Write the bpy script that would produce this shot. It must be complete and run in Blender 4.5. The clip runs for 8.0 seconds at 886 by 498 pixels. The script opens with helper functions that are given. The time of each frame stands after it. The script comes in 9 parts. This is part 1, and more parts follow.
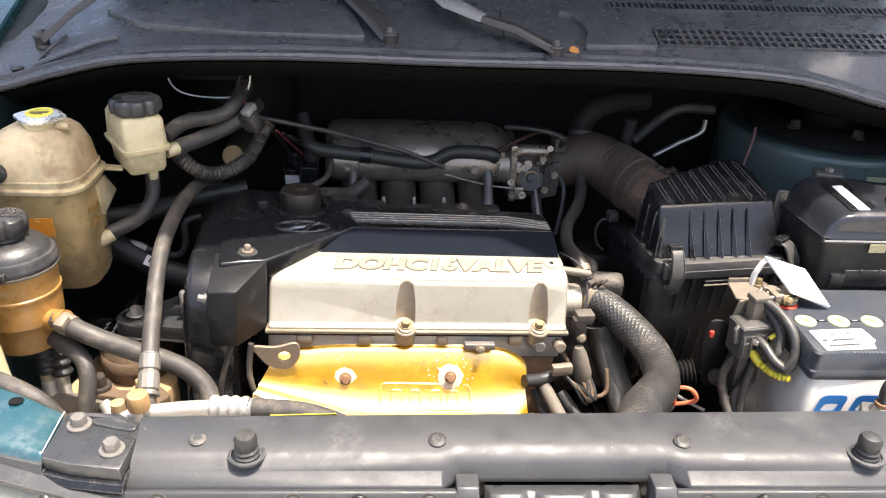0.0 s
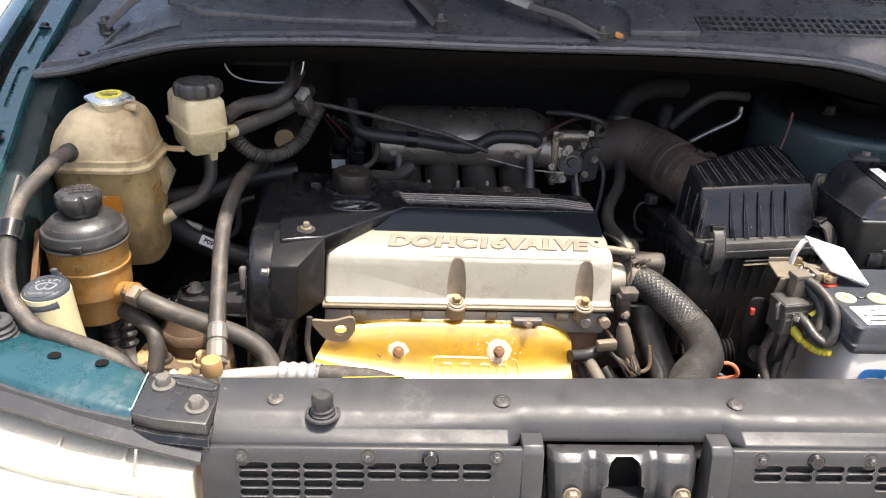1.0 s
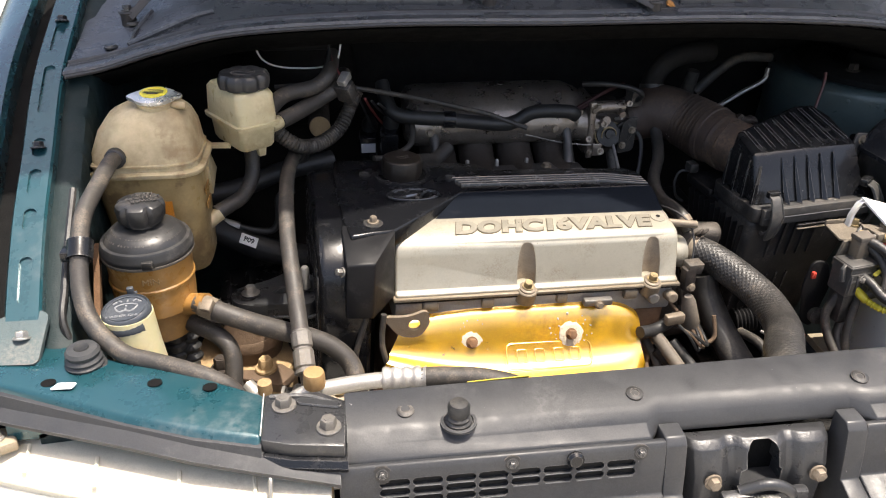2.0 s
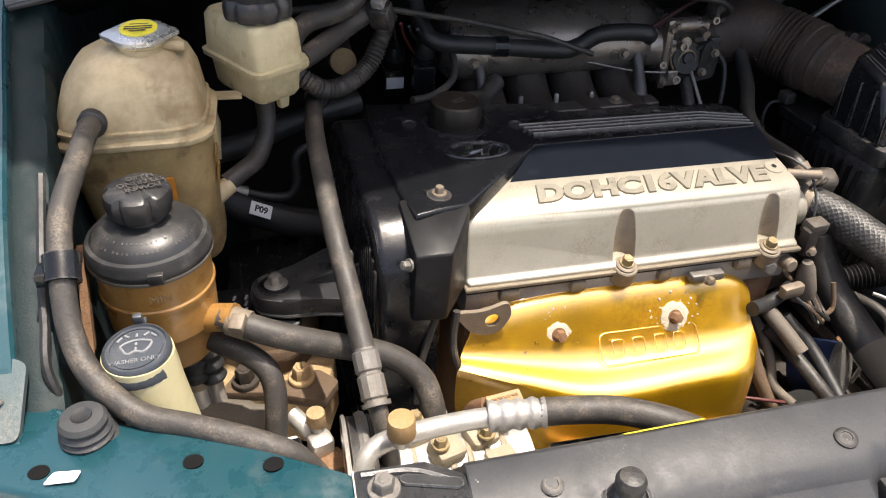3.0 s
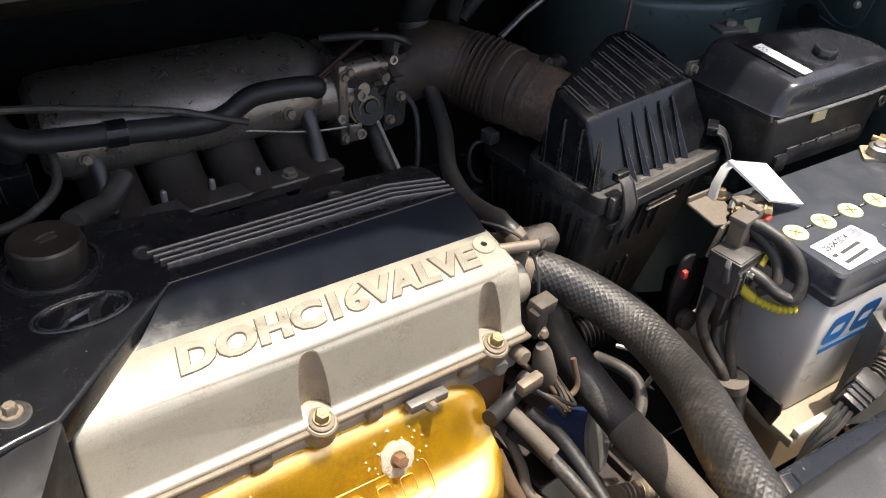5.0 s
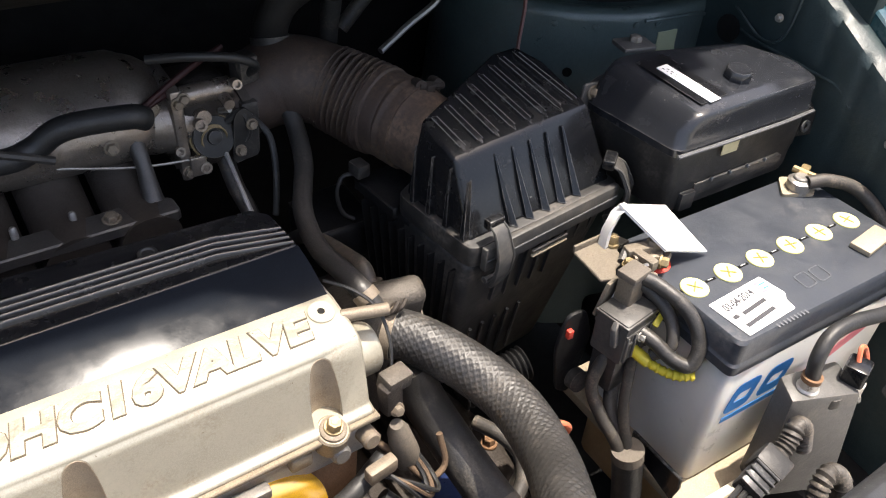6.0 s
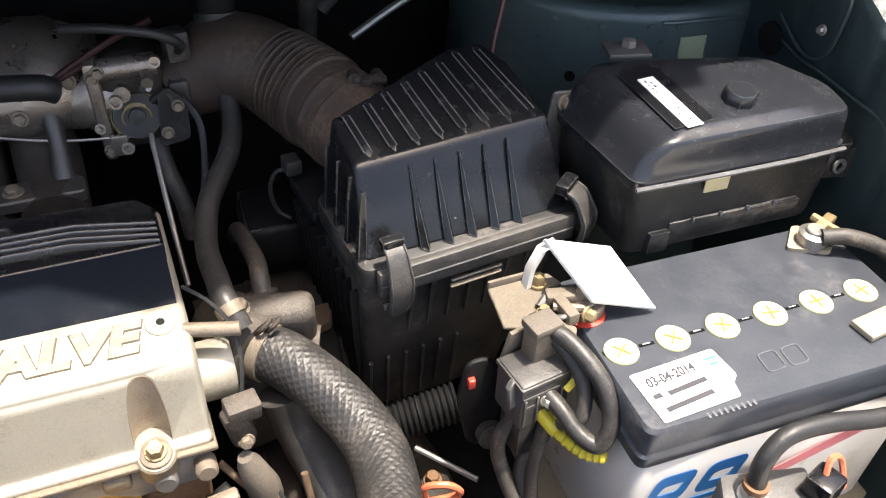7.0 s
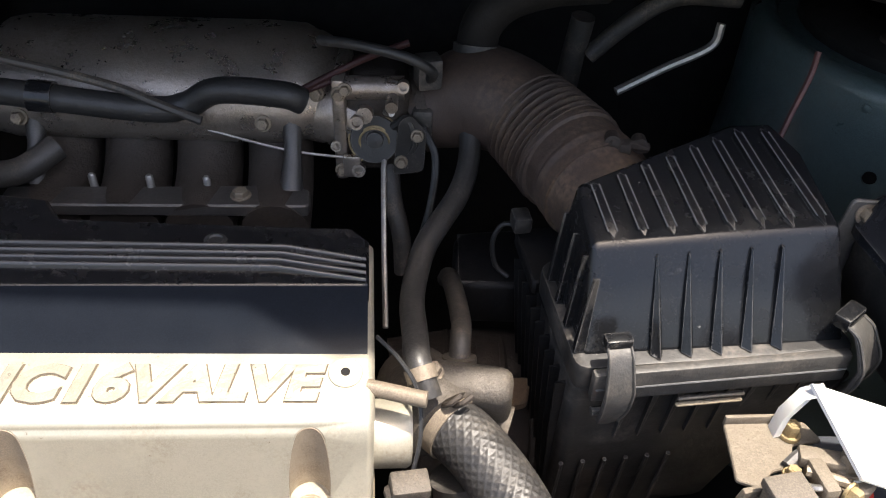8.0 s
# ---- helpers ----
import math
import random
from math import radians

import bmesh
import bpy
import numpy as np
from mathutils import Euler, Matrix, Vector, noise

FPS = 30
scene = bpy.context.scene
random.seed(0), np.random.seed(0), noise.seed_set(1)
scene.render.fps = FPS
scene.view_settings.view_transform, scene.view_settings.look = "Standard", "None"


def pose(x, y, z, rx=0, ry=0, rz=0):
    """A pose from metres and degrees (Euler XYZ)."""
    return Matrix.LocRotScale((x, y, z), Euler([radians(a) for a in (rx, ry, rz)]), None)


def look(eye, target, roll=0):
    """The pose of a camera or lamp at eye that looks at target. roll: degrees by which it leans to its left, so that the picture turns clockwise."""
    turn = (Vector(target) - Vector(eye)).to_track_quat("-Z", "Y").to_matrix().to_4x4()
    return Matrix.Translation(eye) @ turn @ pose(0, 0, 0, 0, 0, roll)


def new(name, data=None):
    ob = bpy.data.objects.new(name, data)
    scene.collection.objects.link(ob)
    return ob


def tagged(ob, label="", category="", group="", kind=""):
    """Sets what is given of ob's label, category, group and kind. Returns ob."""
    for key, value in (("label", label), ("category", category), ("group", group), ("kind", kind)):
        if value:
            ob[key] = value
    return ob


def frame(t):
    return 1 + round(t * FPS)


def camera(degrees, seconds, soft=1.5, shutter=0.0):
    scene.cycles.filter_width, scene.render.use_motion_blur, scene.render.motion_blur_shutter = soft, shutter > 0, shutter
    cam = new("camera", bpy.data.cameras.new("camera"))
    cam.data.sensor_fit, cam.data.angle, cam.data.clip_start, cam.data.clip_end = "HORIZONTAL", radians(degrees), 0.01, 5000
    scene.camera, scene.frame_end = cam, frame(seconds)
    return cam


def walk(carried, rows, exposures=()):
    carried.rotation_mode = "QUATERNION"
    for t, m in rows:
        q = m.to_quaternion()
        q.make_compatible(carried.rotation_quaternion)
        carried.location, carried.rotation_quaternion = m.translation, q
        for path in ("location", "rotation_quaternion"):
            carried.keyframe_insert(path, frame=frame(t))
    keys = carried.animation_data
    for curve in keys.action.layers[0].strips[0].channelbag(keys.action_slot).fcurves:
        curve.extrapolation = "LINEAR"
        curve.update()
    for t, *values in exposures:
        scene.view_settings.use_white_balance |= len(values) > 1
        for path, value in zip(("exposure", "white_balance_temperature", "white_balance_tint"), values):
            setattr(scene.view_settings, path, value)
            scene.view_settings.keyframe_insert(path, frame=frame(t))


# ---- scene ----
cam = camera(58.0, 8.0, soft=1.1)
PATH = [
    (0, (0.037, -0.045, 1.455), (0.131, 1.74, 0.558), 2.1),
    (0.5, (0.034, -0.077, 1.447), (0.084, 1.715, 0.558), 2.1),
    (1, (-0.019, -0.091, 1.445), (0.048, 1.693, 0.545), 1.9),
    (1.5, (-0.125, -0.083, 1.449), (0.044, 1.682, 0.523), 1.5),
    (2, (-0.203, -0.03, 1.456), (0.033, 1.697, 0.475), 0.8),
    (2.2, (-0.229, 0.019, 1.45), (0.021, 1.73, 0.446), 0.7),
    (3.3, (-0.337, 0.296, 1.392), (0.114, 1.797, 0.149), 2.3),
    (3.5, (-0.351, 0.328, 1.391), (0.201, 1.773, 0.124), 3.3),
    (4, (-0.341, 0.382, 1.387), (0.447, 1.736, 0.145), 5.0),
    (4.5, (-0.24, 0.418, 1.386), (0.611, 1.768, 0.181), 3.7),
    (5, (-0.119, 0.454, 1.394), (0.736, 1.795, 0.182), 3.0),
    (5.2, (-0.079, 0.462, 1.386), (0.792, 1.811, 0.194), 2.5),
    (6.3, (0.121, 0.515, 1.386), (1.004, 1.778, 0.111), 4.8),
    (6.5, (0.177, 0.498, 1.386), (0.968, 1.796, 0.086), 3.3),
    (7, (0.294, 0.498, 1.358), (0.825, 1.93, 0.066), 2.0),
    (7.5, (0.335, 0.537, 1.325), (0.595, 2.078, 0.077), 1.6),
    (8, (0.297, 0.587, 1.329), (0.331, 2.154, 0.086), 2.2),
]
EXPOSURES = [(0.0, 1.82, 6850, 12.0), (1.0, 1.52, 6850, 12.0), (2.0, 1.16, 6850, 12.0), (3.5, 1.08, 6850, 12.0), (5.0, 1.08, 6850, 12.0), (6.5, 1.58, 6850, 12.0), (7.2, 1.66, 6850, 12.0), (8.0, 1.60, 6850, 12.0)]
walk(cam, [(t, look(eye, target, roll)) for t, eye, target, roll in PATH], EXPOSURES)

# ---- world, sun, exposure ----
SUN_DIR = Vector((0.20, -0.05, 0.97)).normalized()
world = bpy.data.worlds.new("sky_world")
scene.world = world
world.use_nodes = True
wn = world.node_tree.nodes
sky = wn.new("ShaderNodeTexSky")
sky.sky_type = "NISHITA"
sky.sun_disc = False
sky.dust_density = 5.0
sky.sun_elevation = math.asin(SUN_DIR.z)
sky.sun_rotation = math.atan2(SUN_DIR.x, SUN_DIR.y)
wn["Background"].inputs["Strength"].default_value = 0.15
world.node_tree.links.new(sky.outputs["Color"], wn["Background"].inputs["Color"])
sun = new("sun", bpy.data.lights.new("sun", "SUN"))
sun.data.energy = 3.7
sun.data.angle = radians(0.6)
sun.data.color = (1.0, 0.95, 0.87)
sun.matrix_world = look(SUN_DIR * 10, (0, 0, 0))


# ---- materials ----
def ramp_mix(nt, fac, a, b):
    n = nt.nodes.new("ShaderNodeMix")
    n.data_type = "RGBA"
    nt.links.new(fac, n.inputs["Factor"])
    for socket, v in ((n.inputs["A"], a), (n.inputs["B"], b)):
        if isinstance(v, tuple):
            socket.default_value = (*v, 1.0)
        else:
            nt.links.new(v, socket)
    return n.outputs["Result"]


def noise_fac(nt, coord, scale, lo, hi, detail=5.0, stretch=None):
    n = nt.nodes.new("ShaderNodeTexNoise")
    n.inputs["Scale"].default_value = scale
    n.inputs["Detail"].default_value = detail
    n.inputs["Roughness"].default_value = 0.62
    if stretch:
        mp = nt.nodes.new("ShaderNodeMapping")
        mp.inputs["Scale"].default_value = stretch
        nt.links.new(coord, mp.inputs["Vector"])
        coord = mp.outputs["Vector"]
    nt.links.new(coord, n.inputs["Vector"])
    r = nt.nodes.new("ShaderNodeMapRange")
    r.inputs["From Min"].default_value = lo
    r.inputs["From Max"].default_value = hi
    nt.links.new(n.outputs["Fac"], r.inputs["Value"])
    return r.outputs["Result"]


def material(name, base, rough=0.5, metal=0.0, tone=0.25, dust=None, dust_amount=0.0, dust_scale=18.0, up_dust=0.0,
             grain=500.0, bump=0.16, coat=0.0, coat_rough=0.08, coat_ior=1.5, grit=1.0, trans=0.0, spec=0.5, wear=None, wear_amount=0.0, wear_scale=60.0, rough_var=0.12,
             stretch=None, sss=0.0, alpha=1.0, edge=None, edge_amount=0.6):
    """A worn surface: base tone varied at two scales, patches of dust, specks of wear, fine grain relief."""
    m = bpy.data.materials.new(name)
    m.use_nodes = True
    nt = m.node_tree
    b = nt.nodes["Principled BSDF"]
    tc = nt.nodes.new("ShaderNodeTexCoord").outputs["Object"]
    dark = tuple(c * (1 - tone) for c in base)
    light = tuple(min(1.0, c * (1 + tone)) for c in base)
    col = ramp_mix(nt, noise_fac(nt, tc, 22.0, 0.3, 0.7, stretch=stretch), dark, light)
    fine = noise_fac(nt, tc, 260.0, 0.35, 0.75, 3.0)
    col = ramp_mix(nt, fine, col, tuple(c * (1 - tone * 0.5) for c in base)) if tone else col
    if tone and grit:
        speck = noise_fac(nt, tc, 900.0, 0.42, 0.62, 2.0)
        col = ramp_mix(nt, speck, col, tuple(min(1.0, c * (1 + tone * 0.6)) for c in base))
    dust_fac = None
    if dust:
        d = noise_fac(nt, tc, dust_scale, 0.62 - dust_amount * 0.45, 0.80 - dust_amount * 0.25, 8.0)
        if up_dust:
            g = nt.nodes.new("ShaderNodeNewGeometry")
            s = nt.nodes.new("ShaderNodeSeparateXYZ")
            nt.links.new(g.outputs["Normal"], s.inputs[0])
            r = nt.nodes.new("ShaderNodeMapRange")
            r.inputs["From Min"].default_value = 0.15
            r.inputs["From Max"].default_value = 1.0
            r.inputs["To Max"].default_value = up_dust
            nt.links.new(s.outputs["Z"], r.inputs["Value"])
            mx = nt.nodes.new("ShaderNodeMath")
            mx.operation = "MULTIPLY_ADD"
            mx.use_clamp = True
            nt.links.new(r.outputs["Result"], mx.inputs[0])
            nt.links.new(noise_fac(nt, tc, dust_scale * 3, 0.3, 0.65, 6.0), mx.inputs[1])
            nt.links.new(d, mx.inputs[2])
            d = mx.outputs[0]
        if grit:
            gm = nt.nodes.new("ShaderNodeMath")
            gm.operation = "MULTIPLY_ADD"
            gm.use_clamp = True
            nt.links.new(d, gm.inputs[0])
            nt.links.new(noise_fac(nt, tc, dust_scale * 16, 0.34, 0.60, 6.0), gm.inputs[1])
            nt.links.new(noise_fac(nt, tc, 620.0, 0.62, 1.1, 2.0), gm.inputs[2])
            d = gm.outputs[0]
        dm = nt.nodes.new("ShaderNodeMath")
        dm.operation = "MULTIPLY"
        dm.inputs[1].default_value = min(1.0, 0.35 + dust_amount)
        nt.links.new(d, dm.inputs[0])
        dust_fac = dm.outputs[0]
        col = ramp_mix(nt, dust_fac, col, dust)
    if wear:
        w = noise_fac(nt, tc, wear_scale, 0.72 - wear_amount * 0.3, 0.76 - wear_amount * 0.25, 7.0)
        col = ramp_mix(nt, w, col, wear)
    # pale edges: wear, and painted highlights where edges would catch light
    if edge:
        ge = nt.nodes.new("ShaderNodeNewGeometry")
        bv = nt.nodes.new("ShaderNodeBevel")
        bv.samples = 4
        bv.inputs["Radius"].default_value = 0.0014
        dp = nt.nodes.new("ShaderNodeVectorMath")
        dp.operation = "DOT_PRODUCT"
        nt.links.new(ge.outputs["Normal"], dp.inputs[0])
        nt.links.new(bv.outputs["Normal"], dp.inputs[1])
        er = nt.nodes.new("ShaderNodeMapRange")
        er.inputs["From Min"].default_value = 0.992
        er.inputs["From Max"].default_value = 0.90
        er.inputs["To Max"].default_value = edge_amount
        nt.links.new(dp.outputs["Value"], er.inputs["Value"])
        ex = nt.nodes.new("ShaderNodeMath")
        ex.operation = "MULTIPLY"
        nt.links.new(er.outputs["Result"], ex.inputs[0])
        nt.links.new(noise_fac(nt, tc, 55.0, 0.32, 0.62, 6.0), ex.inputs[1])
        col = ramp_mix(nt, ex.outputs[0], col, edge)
    nt.links.new(col, b.inputs["Base Color"])
    rr = nt.nodes.new("ShaderNodeMapRange")
    rr.inputs["To Min"].default_value = max(0.04, rough - rough_var)
    rr.inputs["To Max"].default_value = min(1.0, rough + rough_var)
    nt.links.new(noise_fac(nt, tc, 45.0, 0.3, 0.7), rr.inputs["Value"])
    ro = rr.outputs["Result"]
    if dust_fac is not None:
        mr = nt.nodes.new("ShaderNodeMix")
        nt.links.new(dust_fac, mr.inputs["Factor"])
        nt.links.new(ro, mr.inputs["A"])
        mr.inputs["B"].default_value = 0.85
        ro = mr.outputs["Result"]
    nt.links.new(ro, b.inputs["Roughness"])
    b.inputs["Metallic"].default_value = metal
    b.inputs["Specular IOR Level"].default_value = spec
    b.inputs["Coat Weight"].default_value = coat
    b.inputs["Coat Roughness"].default_value = coat_rough
    b.inputs["Coat IOR"].default_value = coat_ior
    b.inputs["Transmission Weight"].default_value = trans
    b.inputs["Alpha"].default_value = alpha
    if sss:
        b.inputs["Subsurface Weight"].default_value = sss
        b.inputs["Subsurface Radius"].default_value = (0.02, 0.012, 0.006)
        b.inputs["Subsurface Scale"].default_value = 0.5
    if bump:
        bn = nt.nodes.new("ShaderNodeBump")
        bn.inputs["Strength"].default_value = bump
        bn.inputs["Distance"].default_value = 0.002
        nt.links.new(noise_fac(nt, tc, grain, 0.0, 1.0, 4.0), bn.inputs["Height"])
        dent = nt.nodes.new("ShaderNodeBump")
        dent.inputs["Strength"].default_value = min(1.0, bump * 0.9)
        dent.inputs["Distance"].default_value = 0.004
        nt.links.new(noise_fac(nt, tc, 70.0, 0.2, 0.8, 5.0), dent.inputs["Height"])
        nt.links.new(dent.outputs["Normal"], bn.inputs["Normal"])
        nt.links.new(bn.outputs["Normal"], b.inputs["Normal"])
    return m


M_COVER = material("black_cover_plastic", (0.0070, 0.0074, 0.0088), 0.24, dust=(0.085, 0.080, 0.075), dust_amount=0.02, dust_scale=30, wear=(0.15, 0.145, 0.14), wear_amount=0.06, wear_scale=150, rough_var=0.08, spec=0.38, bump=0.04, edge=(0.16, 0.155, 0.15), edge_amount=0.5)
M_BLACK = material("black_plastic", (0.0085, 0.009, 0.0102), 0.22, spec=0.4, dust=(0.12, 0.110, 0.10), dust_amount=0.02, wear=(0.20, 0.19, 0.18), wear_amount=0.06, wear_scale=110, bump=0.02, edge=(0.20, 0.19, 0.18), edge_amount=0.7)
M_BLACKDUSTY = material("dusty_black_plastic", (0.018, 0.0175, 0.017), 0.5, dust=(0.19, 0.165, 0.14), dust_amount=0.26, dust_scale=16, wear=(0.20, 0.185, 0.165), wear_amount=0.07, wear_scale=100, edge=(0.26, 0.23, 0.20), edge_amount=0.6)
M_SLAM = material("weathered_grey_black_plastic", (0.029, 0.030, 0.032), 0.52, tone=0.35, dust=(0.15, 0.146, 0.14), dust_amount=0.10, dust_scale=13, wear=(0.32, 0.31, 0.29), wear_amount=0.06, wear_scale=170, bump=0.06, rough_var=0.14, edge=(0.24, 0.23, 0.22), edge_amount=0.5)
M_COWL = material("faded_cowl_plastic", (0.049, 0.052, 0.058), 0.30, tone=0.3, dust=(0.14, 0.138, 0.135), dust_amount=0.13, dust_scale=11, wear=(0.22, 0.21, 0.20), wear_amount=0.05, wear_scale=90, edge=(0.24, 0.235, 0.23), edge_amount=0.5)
M_RUBBER = material("dusty_rubber", (0.034, 0.031, 0.028), 0.55, dust=(0.26, 0.21, 0.155), dust_amount=0.24, up_dust=0.26, dust_scale=34)
M_RUBBERCLEAN = material("black_rubber", (0.018, 0.018, 0.018), 0.5, dust=(0.2, 0.18, 0.15), dust_amount=0.06)
M_BRAID = material("braided_hose_rubber", (0.022, 0.021, 0.020), 0.45, dust=(0.17, 0.15, 0.125), dust_amount=0.2, up_dust=0.22, dust_scale=24)
M_SILVER = material("silver_painted_cover", (0.43, 0.398, 0.318), 0.38, metal=0.5, rough_var=0.06, tone=0.12, dust=(0.26, 0.205, 0.14), dust_amount=0.27, dust_scale=26, bump=0.02, grain=900, wear=(0.17, 0.125, 0.08), wear_amount=0.12, wear_scale=140)
M_ALU = material("cast_aluminium", (0.40, 0.385, 0.36), 0.5, metal=0.6, tone=0.2, dust=(0.30, 0.24, 0.18), dust_amount=0.22, bump=0.2)
M_ALUBRIGHT = material("bright_aluminium", (0.50, 0.48, 0.44), 0.40, metal=0.6, tone=0.18, dust=(0.34, 0.28, 0.2), dust_amount=0.25, wear=(0.14, 0.11, 0.08), wear_amount=0.12)
M_PLENUM = material("dusty_cast_intake", (0.29, 0.25, 0.215), 0.31, metal=0.75, tone=0.25, dust=(0.15, 0.11, 0.078), dust_amount=0.28, wear=(0.06, 0.045, 0.033), wear_amount=0.1)
M_STEEL = material("zinc_steel", (0.36, 0.345, 0.32), 0.42, metal=0.8, tone=0.25, dust=(0.26, 0.21, 0.16), dust_amount=0.25)
M_BRASS = material("dusty_yellow_bolt", (0.29, 0.22, 0.115), 0.5, metal=0.5, dust=(0.24, 0.19, 0.13), dust_amount=0.3)
M_RUST = material("rusty_iron", (0.17, 0.09, 0.045), 0.8, tone=0.4, dust=(0.30, 0.19, 0.10), dust_amount=0.25, bump=0.4)
M_CLAY = material("dust_caked_metal", (0.33, 0.225, 0.115), 0.85, tone=0.35, dust=(0.44, 0.32, 0.19), dust_amount=0.35, wear=(0.08, 0.055, 0.035), wear_amount=0.18, wear_scale=50, bump=0.4)
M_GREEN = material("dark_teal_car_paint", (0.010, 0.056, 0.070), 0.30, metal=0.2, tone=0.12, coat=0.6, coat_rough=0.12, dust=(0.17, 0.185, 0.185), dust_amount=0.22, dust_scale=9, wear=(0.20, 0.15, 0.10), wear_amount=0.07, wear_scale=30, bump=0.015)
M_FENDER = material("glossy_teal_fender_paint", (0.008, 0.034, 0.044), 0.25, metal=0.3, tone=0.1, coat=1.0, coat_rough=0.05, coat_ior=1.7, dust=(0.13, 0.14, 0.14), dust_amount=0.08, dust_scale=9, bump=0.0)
# body teal darkened for panels that stand in shade
M_GREENDARK = material("teal_panel_shaded_copy", (0.007, 0.017, 0.019), 0.6, spec=0.25, tone=0.25, dust=(0.07, 0.06, 0.05), dust_amount=0.14, dust_scale=12)
# grime plus the deep bay's shade, put into one near-black colour
M_BAY = material("grimy_bay_shade_black", (0.0075, 0.0073, 0.0072), 0.75, spec=0.25, tone=0.4, dust=(0.030, 0.026, 0.022), dust_amount=0.14, dust_scale=10)
M_TANK = material("yellowed_translucent_plastic", (0.56, 0.46, 0.28), 0.32, tone=0.16, grit=0, dust=(0.16, 0.105, 0.05), dust_amount=0.52, dust_scale=13, wear=(0.27, 0.19, 0.10), wear_amount=0.62, wear_scale=14, sss=0.1, bump=0.02)
M_TANKLOW = material("brown_stained_tank_plastic", (0.36, 0.26, 0.12), 0.34, tone=0.2, grit=0, dust=(0.12, 0.075, 0.032), dust_amount=0.45, dust_scale=13, wear=(0.17, 0.11, 0.05), wear_amount=0.55, wear_scale=16, sss=0.1, bump=0.02)
M_AMBER = material("amber_stained_plastic", (0.34, 0.175, 0.048), 0.3, tone=0.25, grit=0, dust=(0.16, 0.10, 0.045), dust_amount=0.3, dust_scale=14, sss=0.12, bump=0.02)
M_BRAKE = material("pale_reservoir_plastic", (0.47, 0.41, 0.25), 0.34, tone=0.16, grit=0, dust=(0.20, 0.145, 0.07), dust_amount=0.36, dust_scale=16, wear=(0.30, 0.24, 0.13), wear_amount=0.4, wear_scale=20, sss=0.12, bump=0.02)
M_WASHER = material("washer_neck_plastic", (0.53, 0.48, 0.29), 0.38, tone=0.1, grit=0, dust=(0.32, 0.25, 0.15), dust_amount=0.2, sss=0.3, bump=0.02)
M_CASE = material("battery_case_plastic", (0.60, 0.59, 0.56), 0.36, tone=0.06, grit=0, dust=(0.30, 0.25, 0.20), dust_amount=0.2, dust_scale=9, sss=0.15, bump=0.02)
M_LID = material("battery_lid_plastic", (0.032, 0.037, 0.046), 0.40, tone=0.15, dust=(0.19, 0.18, 0.17), dust_amount=0.14, dust_scale=13, bump=0.08)
M_YELLOW = material("pale_yellow_plug", (0.78, 0.72, 0.30), 0.5, tone=0.07, dust=(0.5, 0.42, 0.2), dust_amount=0.05)
M_YELLOWTAPE = material("yellow_tape", (0.64, 0.52, 0.04), 0.5, tone=0.1)
M_PAPER = material("white_card", (0.80, 0.80, 0.79), 0.7, tone=0.03, bump=0.02)
M_INK = material("black_ink", (0.03, 0.03, 0.035), 0.6, tone=0.1, bump=0)
M_REDINK = material("faded_red_print", (0.62, 0.20, 0.22), 0.6, tone=0.2, bump=0)
M_BLUE = material("blue_print", (0.03, 0.20, 0.52), 0.45, tone=0.1, bump=0)
M_RED = material("red_plastic", (0.55, 0.05, 0.03), 0.4, tone=0.2)
M_ORANGE = material("faded_orange_handle", (0.62, 0.16, 0.08), 0.45, tone=0.2)
M_CREAM = material("dusty_cream_metal", (0.31, 0.26, 0.185), 0.65, metal=0.15, tone=0.25, dust=(0.30, 0.23, 0.15), dust_amount=0.3, wear=(0.12, 0.09, 0.06), wear_amount=0.12)
M_HEAD = material("dusty_cream_headlight_housing", (0.66, 0.61, 0.49), 0.5, tone=0.12, dust=(0.36, 0.30, 0.22), dust_amount=0.22, dust_scale=14)
M_LENS = material("hazed_headlight_lens", (0.74, 0.72, 0.64), 0.2, tone=0.08, coat=0.6, spec=0.6, dust=(0.48, 0.43, 0.34), dust_amount=0.12, dust_scale=12)
M_GROUND = material("sunlit_concrete", (0.42, 0.40, 0.36), 0.9, tone=0.15, dust=(0.32, 0.28, 0.22), dust_amount=0.2, dust_scale=1.5, bump=0.3, grain=60)
M_GLASS = material("windshield_glass", (0.02, 0.03, 0.03), 0.05, tone=0, bump=0, spec=0.8, coat=0.8)
M_LOGO = material("dull_chrome_badge", (0.17, 0.17, 0.175), 0.24, metal=0.9, tone=0.2, dust=(0.09, 0.085, 0.08), dust_amount=0.15, dust_scale=60)
M_RADCAP = material("zinc_radiator_cap", (0.62, 0.62, 0.60), 0.3, metal=0.85, tone=0.1)
M_CAPLABEL = material("yellow_cap_label", (0.72, 0.62, 0.04), 0.4, tone=0.1)
M_BLUEBOX = material("dark_blue_oil_filter", (0.02, 0.035, 0.10), 0.35, tone=0.2, dust=(0.2, 0.17, 0.13), dust_amount=0.15)
# letter faces darker than the cover: dirt, with shading put in the colour
M_LETTER = material("dirty_shaded_letters", (0.34, 0.315, 0.255), 0.36, metal=0.5, tone=0.15, dust=(0.26, 0.215, 0.15), dust_amount=0.2, dust_scale=60)
# brown-black iron, deepened to include the shade low in the bay
M_GEAR = material("oily_iron_bay_shade", (0.028, 0.021, 0.016), 0.7, tone=0.4, dust=(0.085, 0.056, 0.035), dust_amount=0.12, bump=0.4)
